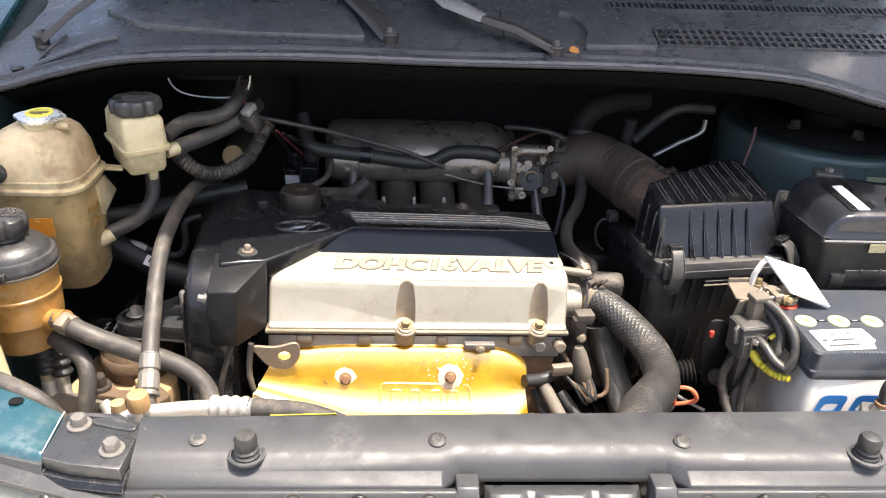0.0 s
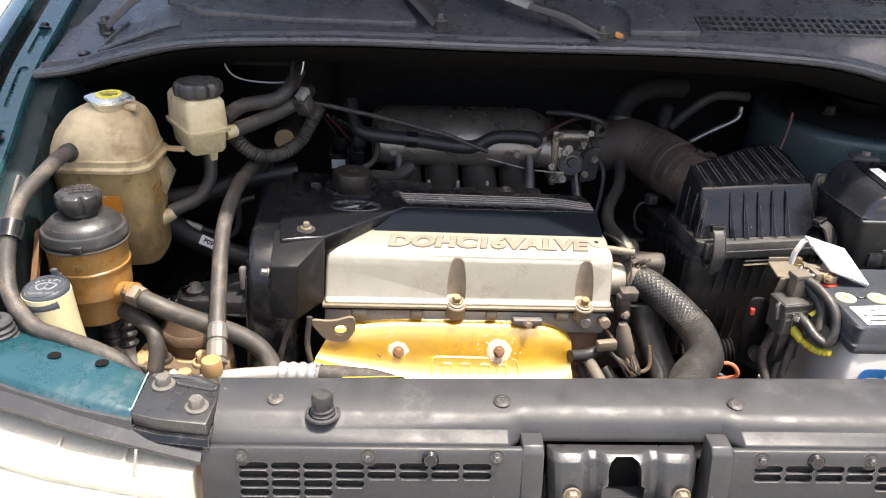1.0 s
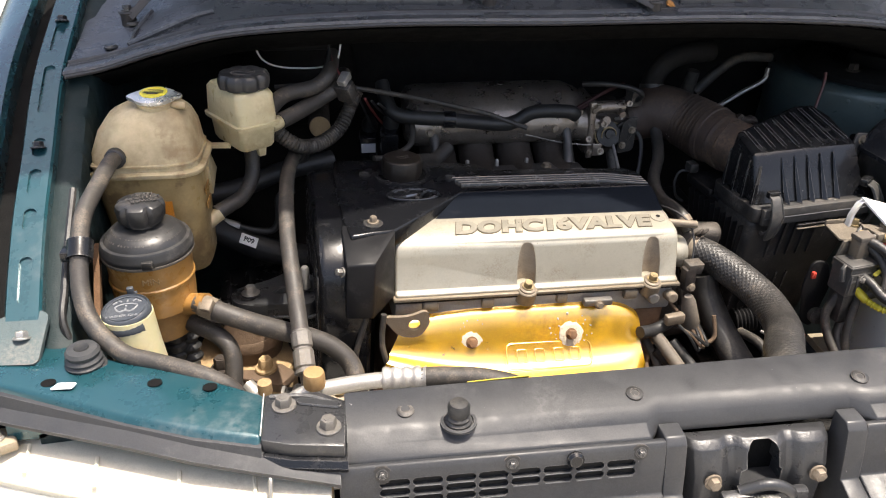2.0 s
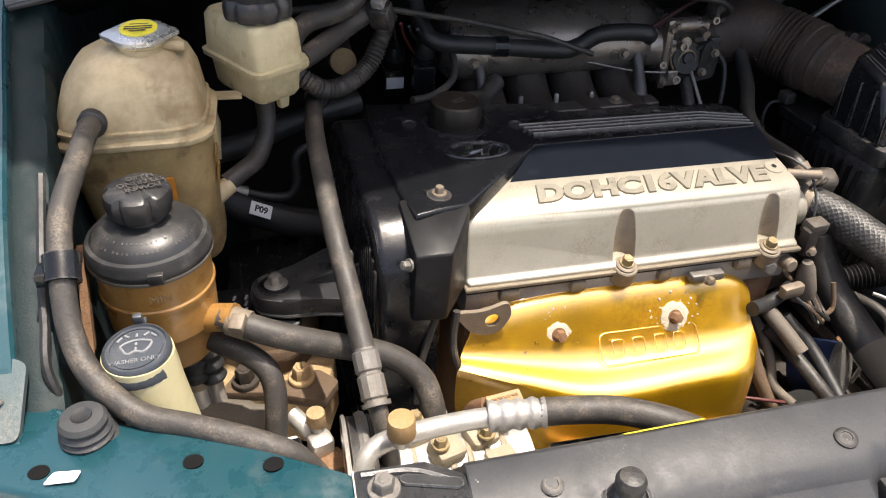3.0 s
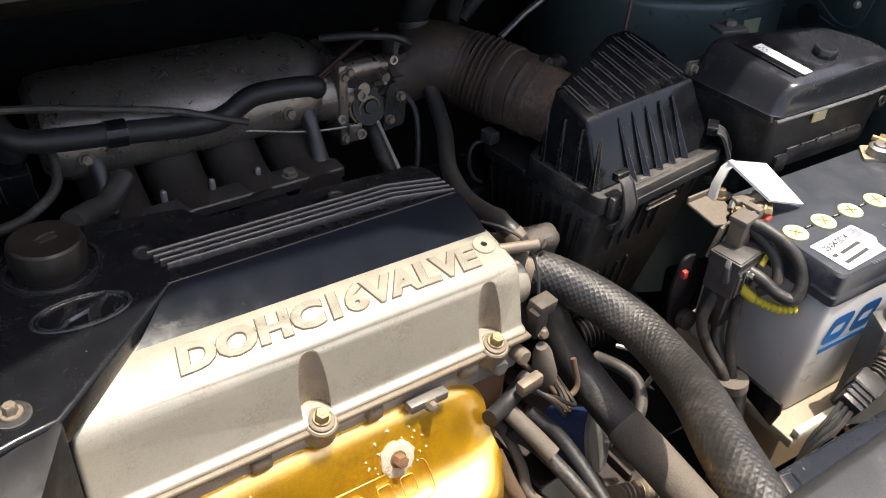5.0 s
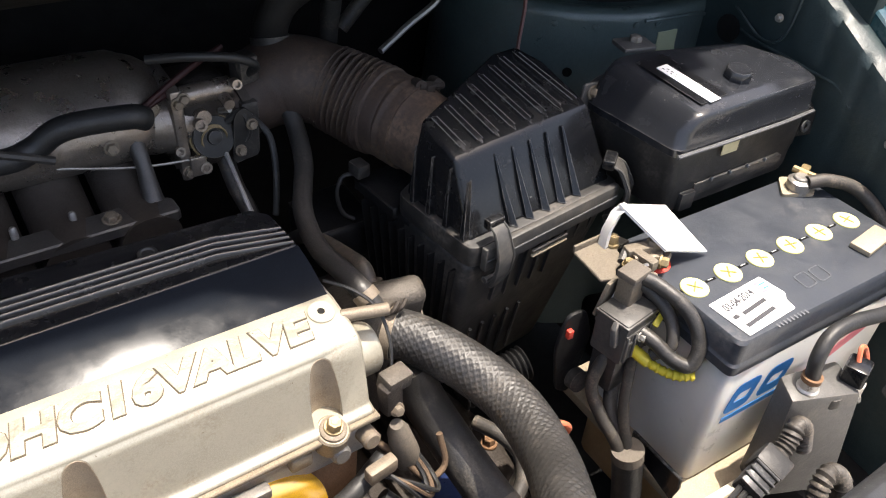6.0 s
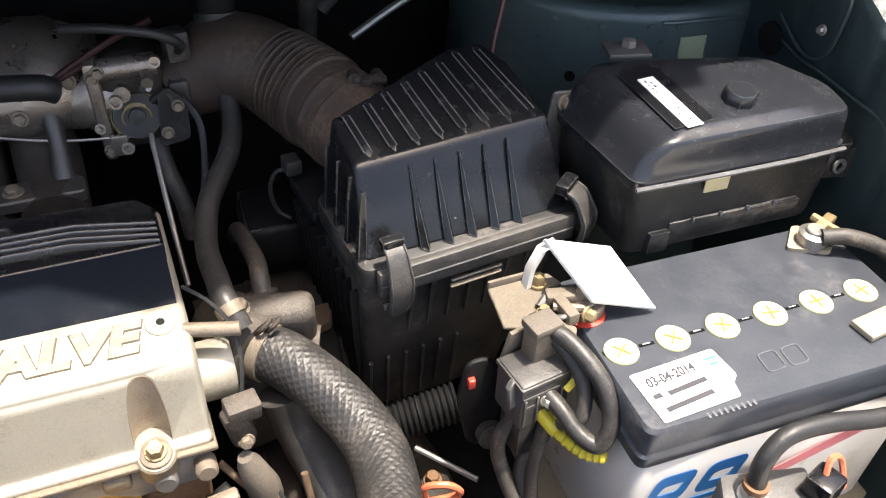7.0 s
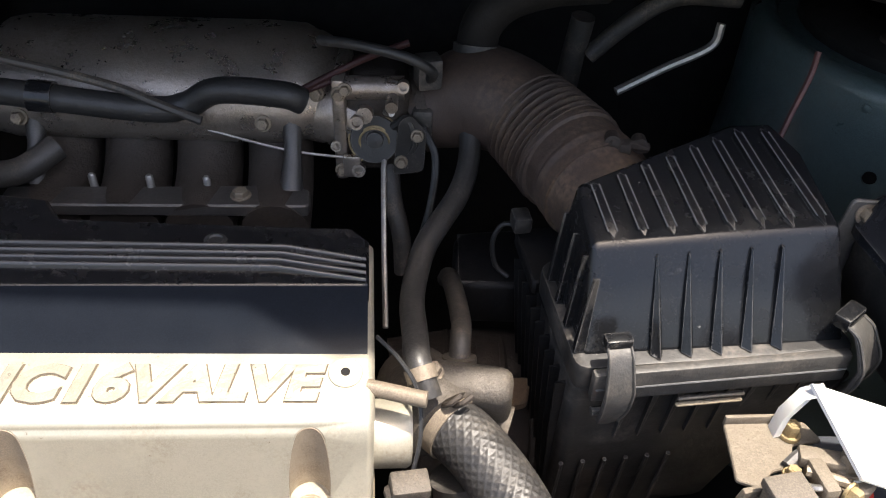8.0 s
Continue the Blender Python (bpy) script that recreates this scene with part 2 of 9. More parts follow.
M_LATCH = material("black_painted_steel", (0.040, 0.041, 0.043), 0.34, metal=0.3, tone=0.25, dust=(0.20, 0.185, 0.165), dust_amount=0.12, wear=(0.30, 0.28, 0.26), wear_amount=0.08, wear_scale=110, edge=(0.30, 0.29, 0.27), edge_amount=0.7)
M_PALEEDGE = material("pale_plastic_edge", (0.10, 0.10, 0.10), 0.38, tone=0.4, wear=(0.26, 0.25, 0.24), wear_amount=0.25, wear_scale=160)
# dark rim round the letters: grime and their painted shadow
M_OUTLINE = material("grime_and_shadow_outline", (0.085, 0.065, 0.042), 0.7, tone=0.5)
M_HOSEDUST = material("tan_dusty_rubber", (0.115, 0.098, 0.078), 0.75, tone=0.3, dust=(0.21, 0.175, 0.13), dust_amount=0.25, wear=(0.04, 0.035, 0.03), wear_amount=0.15, wear_scale=70)
M_TANMETAL = material("tan_dusty_steel", (0.19, 0.155, 0.115), 0.6, metal=0.3, tone=0.3, dust=(0.27, 0.215, 0.15), dust_amount=0.25, wear=(0.08, 0.06, 0.045), wear_amount=0.2)
M_CRIMP = material("dirty_crimp_steel", (0.17, 0.16, 0.145), 0.5, metal=0.5, tone=0.25, dust=(0.22, 0.185, 0.14), dust_amount=0.3, wear=(0.08, 0.07, 0.06), wear_amount=0.15)
# dusty body teal, its base raised to imitate skylight on the tower
M_TOWER = material("dusty_teal_tower_lightened", (0.064, 0.092, 0.092), 0.38, metal=0.1, tone=0.25, coat=0.3, coat_rough=0.2, dust=(0.085, 0.088, 0.078), dust_amount=0.2, dust_scale=9)
# shade painted as near-black, for gaps, holes and under the cowl
M_VOID = material("painted_shade_black", (0.006, 0.006, 0.006), 0.8, tone=0.3, spec=0.1)
M_OIL = material("oil_stained_aluminium", (0.46, 0.27, 0.06), 0.42, metal=0.55, tone=0.35, dust=(0.34, 0.26, 0.15), dust_amount=0.25, wear=(0.14, 0.08, 0.03), wear_amount=0.15)
# cover black lightened to paint the reflection along the ribs
M_RIB = material("rib_plastic_with_sheen", (0.030, 0.031, 0.033), 0.22, tone=0.2, spec=0.62, bump=0.02)
M_SLOT = material("olive_plug_slot", (0.20, 0.17, 0.03), 0.6, tone=0.2)
M_FLANGE = material("grimy_silver_edge", (0.22, 0.185, 0.135), 0.5, metal=0.35, tone=0.3, dust=(0.17, 0.12, 0.07), dust_amount=0.35, dust_scale=30, wear=(0.08, 0.055, 0.03), wear_amount=0.18, wear_scale=120)
M_SATIN = material("satin_black_cap_plastic", (0.020, 0.020, 0.0205), 0.40, tone=0.2, dust=(0.15, 0.135, 0.12), dust_amount=0.25, dust_scale=22, wear=(0.16, 0.15, 0.14), wear_amount=0.04, bump=0.05)
M_HOSEDARK = material("weathered_stop_rubber", (0.034, 0.035, 0.036), 0.55, tone=0.25, dust=(0.17, 0.16, 0.15), dust_amount=0.2, dust_scale=30)


# ---- mesh helpers ----
def merge(bm, other, m=None):
    """Adds the mesh of other to bm, moved by m, and frees other."""
    if m is not None:
        bmesh.ops.transform(other, matrix=m, verts=other.verts)
    tmp = bpy.data.meshes.new("tmp")
    other.to_mesh(tmp)
    other.free()
    bm.from_mesh(tmp)
    bpy.data.meshes.remove(tmp)
    return bm


def bevel_all(bm, width, segments=2, angle=30):
    edges = [e for e in bm.edges if len(e.link_faces) == 2 and e.calc_face_angle(0) > radians(angle)]
    bmesh.ops.bevel(bm, geom=edges, offset=width, segments=segments, affect="EDGES", profile=0.5, clamp_overlap=True)
    return bm


def box(sx, sy, sz, m=None, bevel=0.0, segments=2, taper=1.0):
    """A box standing on z = 0, its top scaled by taper."""
    bm = bmesh.new()
    bmesh.ops.create_cube(bm, size=1.0)
    for v in bm.verts:
        k = taper if v.co.z > 0 else 1.0
        v.co = Vector((v.co.x * sx * k, v.co.y * sy * k, (v.co.z + 0.5) * sz))
    if bevel:
        bevel_all(bm, bevel, segments)
    if m is not None:
        bmesh.ops.transform(bm, matrix=m, verts=bm.verts)
    return bm


def rounded(poly, r, seg=4):
    """Rounds the corners of a flat outline."""
    out, n = [], len(poly)
    for i in range(n):
        a, b, c = (Vector(poly[(i + k) % n][:2]) for k in (-1, 0, 1))
        k = min(r, (a - b).length * 0.45, (c - b).length * 0.45)
        p, q = b + (a - b).normalized() * k, b + (c - b).normalized() * k
        for j in range(seg + 1):
            t = j / seg
            out.append(tuple(p * (1 - t) ** 2 + b * 2 * t * (1 - t) + q * t ** 2))
    return out


def loft(rings, caps=True, closed=True):
    """Skins rings of equal count."""
    bm = bmesh.new()
    vs = [[bm.verts.new(p) for p in ring] for ring in rings]
    n = len(vs[0])
    for a, b in zip(vs, vs[1:]):
        for i in range(n if closed else n - 1):
            j = (i + 1) % n
            bm.faces.new((a[i], a[j], b[j], b[i]))
    if caps and closed:
        bm.faces.new(list(reversed(vs[0])))
        bm.faces.new(vs[-1])
    bmesh.ops.recalc_face_normals(bm, faces=bm.faces)
    return bm


def prism(poly, z0, z1, m=None, bevel=0.0, segments=2, axis="z"):
    """An outline extruded along an axis: poly holds (x, y), (y, z) or (x, z) pairs."""
    put = {"z": lambda p, h: (p[0], p[1], h), "x": lambda p, h: (h, p[0], p[1]), "y": lambda p, h: (p[0], h, p[1])}[axis]
    bm = loft([[put(p, z0) for p in poly], [put(p, z1) for p in poly]])
    if bevel:
        bevel_all(bm, bevel, segments)
    if m is not None:
        bmesh.ops.transform(bm, matrix=m, verts=bm.verts)
    return bm


def lathe(profile, seg=24, m=None, caps=True, wobble=None):
    """Turns (radius, height) pairs about z. wobble(angle, radius, height) may give another radius."""
    rings = []
    for r, z in profile:
        ring = []
        for i in range(seg):
            a = 2 * math.pi * i / seg
            k = wobble(a, r, z) if wobble else r
            ring.append((k * math.cos(a), k * math.sin(a), z))
        rings.append(ring)
    bm = loft(rings, caps)
    if m is not None:
        bmesh.ops.transform(bm, matrix=m, verts=bm.verts)
    return bm


def spline(pts, per=8):
    """A smooth run through the points."""
    p = [Vector(q) for q in pts]
    p = [p[0] * 2 - p[1]] + p + [p[-1] * 2 - p[-2]]
    out = []
    for i in range(1, len(p) - 2):
        for j in range(per):
            t = j / per
            a, b, c, d = p[i - 1:i + 3]
            out.append(0.5 * (2 * b + (c - a) * t + (2 * a - 5 * b + 4 * c - d) * t ** 2 + (3 * b - a - 3 * c + d) * t ** 3))
    out.append(p[-2])
    return out


def tube(pts, r, seg=12, per=8, radius=None, caps=True):
    """A round hose along a smooth run. radius(s), s in metres along it, may vary the radius."""
    run = spline(pts, per) if len(pts) > 2 else [Vector(q) for q in pts]
    rings, s, side = [], 0.0, None
    for i, p in enumerate(run):
        d = (run[min(i + 1, len(run) - 1)] - run[max(i - 1, 0)]).normalized()
        if side is None:
            side = d.orthogonal().normalized()
        side = (side - d * side.dot(d)).normalized()
        up = d.cross(side)
        if i:
            s += (p - run[i - 1]).length
        k = radius(s) if radius else r
        rings.append([p + (side * math.cos(2 * math.pi * j / seg) + up * math.sin(2 * math.pi * j / seg)) * k for j in range(seg)])
    return loft(rings, caps)


def hex_bolt(r, h, m=None, washer=1.35):
    bm = lathe([(r * washer, 0), (r * washer, h * 0.18), (r * washer * 0.95, h * 0.24)], 20)
    head = lathe([(r, h * 0.24), (r, h * 0.86), (r * 0.86, h)], 6)
    merge(bm, head)
    cup = lathe([(r * 0.5, h), (r * 0.46, h * 1.04)], 12)
    merge(bm, cup)
    if m is not None:
        bmesh.ops.transform(bm, matrix=m, verts=bm.verts)
    return bm


def letters(text, size, depth, m=None, shear=0.0, spacing=1.0, scale_x=1.0, thick=0.0):
    """Raised letters in the built-in font, centred on their origin, in the xy plane."""
    cu = bpy.data.curves.new("letters", "FONT")
    cu.body, cu.size, cu.extrude, cu.shear, cu.space_character = text, size, depth / 2, shear, spacing
    cu.align_x, cu.align_y = "CENTER", "CENTER"
    cu.offset = thick
    cu.resolution_u = 3
    ob = bpy.data.objects.new("letters", cu)
    me = bpy.data.meshes.new_from_object(ob)
    bm = bmesh.new()
    bm.from_mesh(me)
    bpy.data.meshes.remove(me)
    bpy.data.objects.remove(ob)
    bpy.data.curves.remove(cu)
    bmesh.ops.transform(bm, matrix=Matrix.Diagonal((scale_x, 1, 1, 1)), verts=bm.verts)
    bmesh.ops.translate(bm, vec=(0, 0, depth / 2), verts=bm.verts)
    if m is not None:
        bmesh.ops.transform(bm, matrix=m, verts=bm.verts)
    return bm


def finish(bm, name, mat, smooth=True, sharp=38):
    if smooth:
        for f in bm.faces:
            f.smooth = True
        for e in bm.edges:
            e.smooth = len(e.link_faces) == 2 and e.calc_face_angle(0) < radians(sharp)
    me = bpy.data.meshes.new(name)
    bm.to_mesh(me)
    bm.free()
    me.materials.append(mat)
    return me


def thing(name, at, label, category, group="", kind=""):
    ob = new(name)
    ob.empty_display_size = 0.02
    ob.location = at
    return tagged(ob, label, category, group, kind)


def root_place(ob):
    p = Vector((0, 0, 0))
    while ob is not None:
        p += ob.location
        ob = ob.parent
    return p


def part(name, bm, mat, parent, label="", smooth=True, sharp=38):
    """One mesh, given in the world's coordinates, as a part of parent."""
    bmesh.ops.translate(bm, vec=-root_place(parent), verts=bm.verts)
    ob = new(name, finish(bm, name, mat, smooth, sharp))
    ob.parent = parent
    return tagged(ob, label)


def single(name, bm, mat, label, category, group="", kind="", smooth=True, sharp=38):
    """A thing that is one mesh, with its origin at its base."""
    lo = [min(v.co[i] for v in bm.verts) for i in range(3)]
    hi = [max(v.co[i] for v in bm.verts) for i in range(3)]
    at = Vector(((lo[0] + hi[0]) / 2, (lo[1] + hi[1]) / 2, lo[2]))
    bmesh.ops.translate(bm, vec=-at, verts=bm.verts)
    ob = new(name, finish(bm, name, mat, smooth, sharp))
    ob.location = at
    return tagged(ob, label, category, group, kind)


def frame_of(o, x, y):
    """A pose from an origin and two directions, x along and y across."""
    x = Vector(x).normalized()
    z = x.cross(Vector(y)).normalized()
    y = z.cross(x)
    return Matrix(((x.x, y.x, z.x, o[0]), (x.y, y.y, z.y, o[1]), (x.z, y.z, z.z, o[2]), (0, 0, 0, 1)))


def aim(o, d, roll_hint=(0, 0, 1)):
    """A pose whose z axis points along d."""
    q = Vector(d).normalized().to_track_quat("Z", "Y")
    return Matrix.Translation(o) @ q.to_matrix().to_4x4()


def carved(bm, cutters):
    """Takes the cutters' shapes out of bm."""
    def ob_of(b):
        me = bpy.data.meshes.new("tmp")
        b.to_mesh(me)
        b.free()
        return new("tmp", me)
    body = ob_of(bm)
    tools = [ob_of(c) for c in cutters]
    for t in tools:
        mod = body.modifiers.new("cut", "BOOLEAN")
        mod.operation, mod.object, mod.solver = "DIFFERENCE", t, "EXACT"
    me = bpy.data.meshes.new_from_object(body.evaluated_get(bpy.context.evaluated_depsgraph_get()))
    out = bmesh.new()
    out.from_mesh(me)
    for o in [body] + tools:
        d = o.data
        bpy.data.objects.remove(o)
        bpy.data.meshes.remove(d)
    bpy.data.meshes.remove(me)
    return out


CX = 0.188  # the car's middle


def mirrored(bm):
    for v in bm.verts:
        v.co.x = 2 * CX - 0.025 - v.co.x
    bmesh.ops.reverse_faces(bm, faces=bm.faces)
    return bm


# lighter copy of the inner panel teal, for the better lit right wall
M_GREENWALL = material("satin_teal_panel_lit_copy", (0.023, 0.037, 0.040), 0.45, tone=0.3, spec=0.4, dust=(0.11, 0.105, 0.095), dust_amount=0.16, dust_scale=10)
M_GREENDUST = material("dust_covered_teal_paint", (0.05, 0.075, 0.078), 0.5, tone=0.25, dust=(0.20, 0.18, 0.16), dust_amount=0.3, dust_scale=20)

# ---- ground and car body ----
single("ground", prism([(-60, -60), (60, -60), (60, 60), (-60, 60)], -0.2, 0.0), M_GROUND, "sunlit pale dusty concrete ground under the car", "ground", kind="structure")

RAIL = [(-0.505, 0.60, 0.935), (-0.522, 0.677, 0.975), (-0.535, 0.79, 1.042), (-0.544, 0.896, 1.093), (-0.552, 1.0, 1.145), (-0.556, 1.113, 1.188), (-0.56, 1.30, 1.25), (-0.56, 1.56, 1.31)]


def along_rail(section, lo=0, hi=None):
    run = spline(RAIL[lo:hi], 6)
    return [[(p.x + dx, p.y, p.z + dz) for dx, dz in section] for p in run]


def rail_point(y):
    run = spline(RAIL, 12)
    return min(run, key=lambda p: abs(p.y - y))


def capsule(length, r, depth, m):
    """A raised rounded bar."""
    poly = [(length / 2 - r + r * math.cos(a), r * math.sin(a)) for a in np.linspace(-math.pi / 2, math.pi / 2, 7)]
    poly += [(-length / 2 + r + r * math.cos(a), r * math.sin(a)) for a in np.linspace(math.pi / 2, 3 * math.pi / 2, 7)]
    bm = loft([[(x, y, 0) for x, y in poly], [(x, y, depth * 0.6) for x, y in poly], [(x * 0.97, y * 0.8, depth) for x, y in poly]])
    bmesh.ops.transform(bm, matrix=m, verts=bm.verts)
    return bm


def fender(mirror):
    flip = mirrored if mirror else (lambda b: b)
    drop = -0.04 if mirror else 0.0
    rail_run = lambda sec: along_rail([(dx, dz + drop) for dx, dz in sec])
    f = thing("front_fender", (2 * CX + 0.6 if mirror else -0.6, 0.95, 0.4), "glossy dark teal painted front fender beside the engine bay", "fender", "fenders", "structure")
    outer = loft(rail_run([(-0.185, -0.45), (-0.172, -0.20), (-0.150, -0.10), (-0.128, -0.05), (-0.104, -0.016), (-0.078, 0.002), (-0.058, 0.005), (-0.053, -0.001), (-0.053, -0.03), (-0.065, -0.034), (-0.12, -0.1)]))
    part("fender_skin", flip(outer), M_FENDER, f)
    # black strip painted in for the shade of the gap
    part("gap_gutter", flip(loft(rail_run([(-0.060, -0.024), (-0.026, -0.024), (-0.026, -0.030), (-0.060, -0.030)]))), M_VOID, f, "black strip standing for shade in the gap along the fender")
    # slotted rail
    rail = loft(rail_run([(-0.032, -0.020), (-0.031, -0.003), (-0.029, 0.0), (0.003, 0.0), (0.0055, -0.003), (0.006, -0.020), (0.0, -0.024), (-0.028, -0.024)]))
    cuts, floors = [], []
    for y0, y1 in ((0.716, 0.761), (0.791, 0.817), (0.839, 0.868), (0.888, 0.912), (0.946, 1.025), (1.053, 1.108)):
        a, b = rail_point(y0), rail_point(y1)
        p = (a + b) / 2
        fr = frame_of((p.x - 0.012, p.y, p.z - 0.0035 + drop), b - a, (-1, 0, 0))
        cuts.append(flip(capsule((b - a).length, 0.0068, 0.012, fr)))
    part("fender_rail", carved(flip(rail), cuts), M_GREEN, f, "dusty teal painted rail with pressed slots and bolts")
    # pressed flange and wall below it
    rings, last = [], None
    for p in spline(RAIL, 14):
        ph = ((p.y - 0.918) / 0.052) % 1.0
        ridge = math.exp(-((min(ph, 1 - ph)) / 0.11) ** 2)
        k = 0.0032 * (1 - ridge)
        rings.append([(p.x + dx + q * k, p.y, p.z + dz + drop + q * k * 0.5) for dx, dz, q in ((-0.004, -0.020, 0), (0.008, -0.016, 0), (0.020, -0.018, 0.4), (0.029, -0.024, 1), (0.033, -0.034, 1), (0.034, -0.10, 0.7), (0.036, -0.20, 0.3), (0.042, -0.75, 0), (0.0, -0.75, 0), (-0.004, -0.05, 0))])
    # each side's light is put into its paint: right lighter, left darker
    part("inner_fender_wall", flip(loft(rings)), M_GREENWALL if mirror else M_GREENDARK, f, "grimy teal inner fender panel with pressed bulges, paint toned for its light")
    for y in (0.677, 0.896, 1.113):
        p = rail_point(y)
        part("bolt", flip(hex_bolt(0.0065, 0.008, pose(p.x - 0.012, p.y, p.z + 0.001 + drop, -25))), M_BLACK if y > 0.8 else M_STEEL, f)
    p = rail_point(0.677)
    part("rail_plate", flip(prism(rounded([(-0.034, -0.028), (0.014, -0.030), (0.016, 0.028), (0.004, 0.034), (-0.034, 0.026)], 0.008), -0.004, 0.0016, pose(p.x - 0.006, p.y, p.z + drop, 26))), M_GREENDUST if not mirror else M_GREEN, f, "dusty end plate of the rail")
    if mirror:
        part("wall_bolt", hex_bolt(0.0065, 0.008, aim((0.866, 0.862, 0.972), (-1, 0, 0.1))), M_STEEL, f, "zinc bolt")
        part("wall_screw", hex_bolt(0.0038, 0.005, aim((0.858, 1.035, 1.046), (-1, 0, 0.1))), M_STEEL, f)
        for seam in ([(1.085, 1.012), (1.057, 1.007), (1.021, 1.006), (0.98, 1.004), (0.941, 1.001), (0.92, 0.985)], [(1.10, 1.035), (1.06, 1.014), (1.036, 1.015), (1.024, 1.031), (1.019, 1.068), (1.022, 1.09)]):
            part("pressed_bead", tube([(0.8635, y, z) for y, z in seam], 0.0018, 8), M_GREENWALL, f)
        for y, z, r in ((1.103, 1.006, 0.017), (0.888, 0.995, 0.009), (0.905, 1.015, 0.0045), (0.878, 0.968, 0.005), (0.94, 1.03, 0.0035)):
            part("wall_hole", lathe([(r, 0), (r, 0.0012)], 14, aim((0.8645, y, z), (-1, 0, 0.05))), M_BAY, f)
    return f


fender(False)
fender(True)

# floor and firewall coloured near-black to carry the bay's shade
single("bay_floor", box(1.7, 1.0, 0.02, pose(CX, 1.0, 0.38)), M_BAY, "grimy undertray far below the engine, near-black for its shade", "undertray", kind="structure")
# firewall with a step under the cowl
single("wall_firewall", prism([(1.47, 0.38), (1.47, 1.28), (1.55, 1.28), (1.55, 0.38)], -0.60, 0.97, axis="x"), M_BAY, "grimy firewall at the back of the bay, near-black for its shade", "firewall", kind="structure")


# ---- cowl, wipers, windscreen, hood ----
SEAL = [(-0.545, 1.002, 1.146), (-0.50, 1.025, 1.149), (-0.43, 1.03, 1.168), (-0.33, 1.037, 1.187), (-0.13, 1.045, 1.193), (0.10, 1.05, 1.189), (0.33, 1.05, 1.189), (0.486, 1.045, 1.185), (0.60, 1.038, 1.176), (0.71, 1.032, 1.150), (0.80, 1.03, 1.135), (0.92, 1.02, 1.145)]


M_SEAL = material("grey_weather_rubber", (0.027, 0.028, 0.031), 0.42, tone=0.25, dust=(0.22, 0.215, 0.21), dust_amount=0.12, up_dust=0.14, dust_scale=20)


def cowl():
    run = spline(SEAL, 5)
    c = thing("cowl_panel", (CX, 1.15, 1.14), "faded black plastic cowl panel below the windscreen", "cowl", kind="structure")
    def level(x, y):
        """The flat deck of the cowl, dropping to the corners."""
        t = min(1.0, max(0.0, (-0.36 - x) / 0.16, (x - 0.80) / 0.12))
        return 1.203 + 0.27 * (y - 1.09) - 0.035 * t * t * (3 - 2 * t)
    rings = []
    for p in run:
        deck = [(p.x, y, level(p.x, y)) for y in (1.092, 1.15, 1.24, 1.36)]
        rings.append([(p.x, p.y + dy, p.z + dz) for dy, dz in ((0.0, 0.0), (-0.003, 0.004), (-0.001, 0.0075), (0.008, 0.0085), (0.017, 0.0085), (0.0185, 0.0050), (0.0205, 0.0050), (0.022, 0.0095), (0.034, 0.0105))] + deck + [(p.x, 1.36, 1.25), (p.x, 1.15, 1.176), (p.x, p.y + 0.02, p.z - 0.008)])
    part("cowl_plate", loft(rings), M_COWL, c)
    lip = spline([(x, y + 0.0005, z + 0.0005) for x, y, z in SEAL], 5)
    part("rubber_seal", tube([tuple(p) for p in lip], 0.0036, 8, 1), M_SEAL, c, "grey rubber weather seal along the cowl edge")
    bead = spline([(x, y + 0.0275, z + 0.0095) for x, y, z in SEAL], 5)
    part("seal_bead", tube([tuple(p) for p in bead], 0.0042, 8, 1), M_SEAL, c, "second rubber bead of the weather seal")
    # wall blackened so the space below the seal reads as shade
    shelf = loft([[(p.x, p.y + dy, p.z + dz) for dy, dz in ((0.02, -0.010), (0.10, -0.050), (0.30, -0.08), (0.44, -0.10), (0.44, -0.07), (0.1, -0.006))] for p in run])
    part("plenum_wall", shelf, M_VOID, c, "scuttle wall under the cowl edge, blackened to stand in for shade")
    # grille fields
    def top(x, y):
        return Vector((x, y, level(x, y)))
    def field(x0, x1, d0, d1, bars, step):
        n = int((x1 - x0) / step)
        up = Vector((0, -0.25, 0.97))
        lift = lambda x, y, h: top(x, y) + up * h
        xs = [x0 + (x1 - x0) * k / 12 for k in range(13)]
        well = loft([[tuple(lift(x, d0, -0.002)), tuple(lift(x, d1, -0.002)), tuple(lift(x, d1, 0.0008)), tuple(lift(x, d0, 0.0008))] for x in xs])
        part("grille_well", well, M_BAY, c, "dark air inlet behind the ribs")
        for i in range(n + 1):
            x = x0 + i * step
            w = step * 0.19
            rib = loft([[tuple(lift(x - w, y, -0.001)), tuple(lift(x - w, y, 0.0035)), tuple(lift(x + w, y, 0.0035)), tuple(lift(x + w, y, -0.001))] for y in (d0, (d0 + d1) / 2, d1)])
            part("grille_rib", rib, M_COWL, c)
        for k in range(bars):
            y = d0 + (d1 - d0) * k / (bars - 1)
            bar = loft([[tuple(lift(x, y - 0.0015, -0.001)), tuple(lift(x, y - 0.0015, 0.0038)), tuple(lift(x, y + 0.0015, 0.0038)), tuple(lift(x, y + 0.0015, -0.001))] for x in xs])
            part("grille_bar", bar, M_COWL, c)

    field(0.404, 0.86, 1.108, 1.158, 4, 0.0125)
    field(0.35, 0.86, 1.222, 1.246, 2, 0.0092)
    field(-0.225, -0.085, 1.232, 1.254, 2, 0.0065)
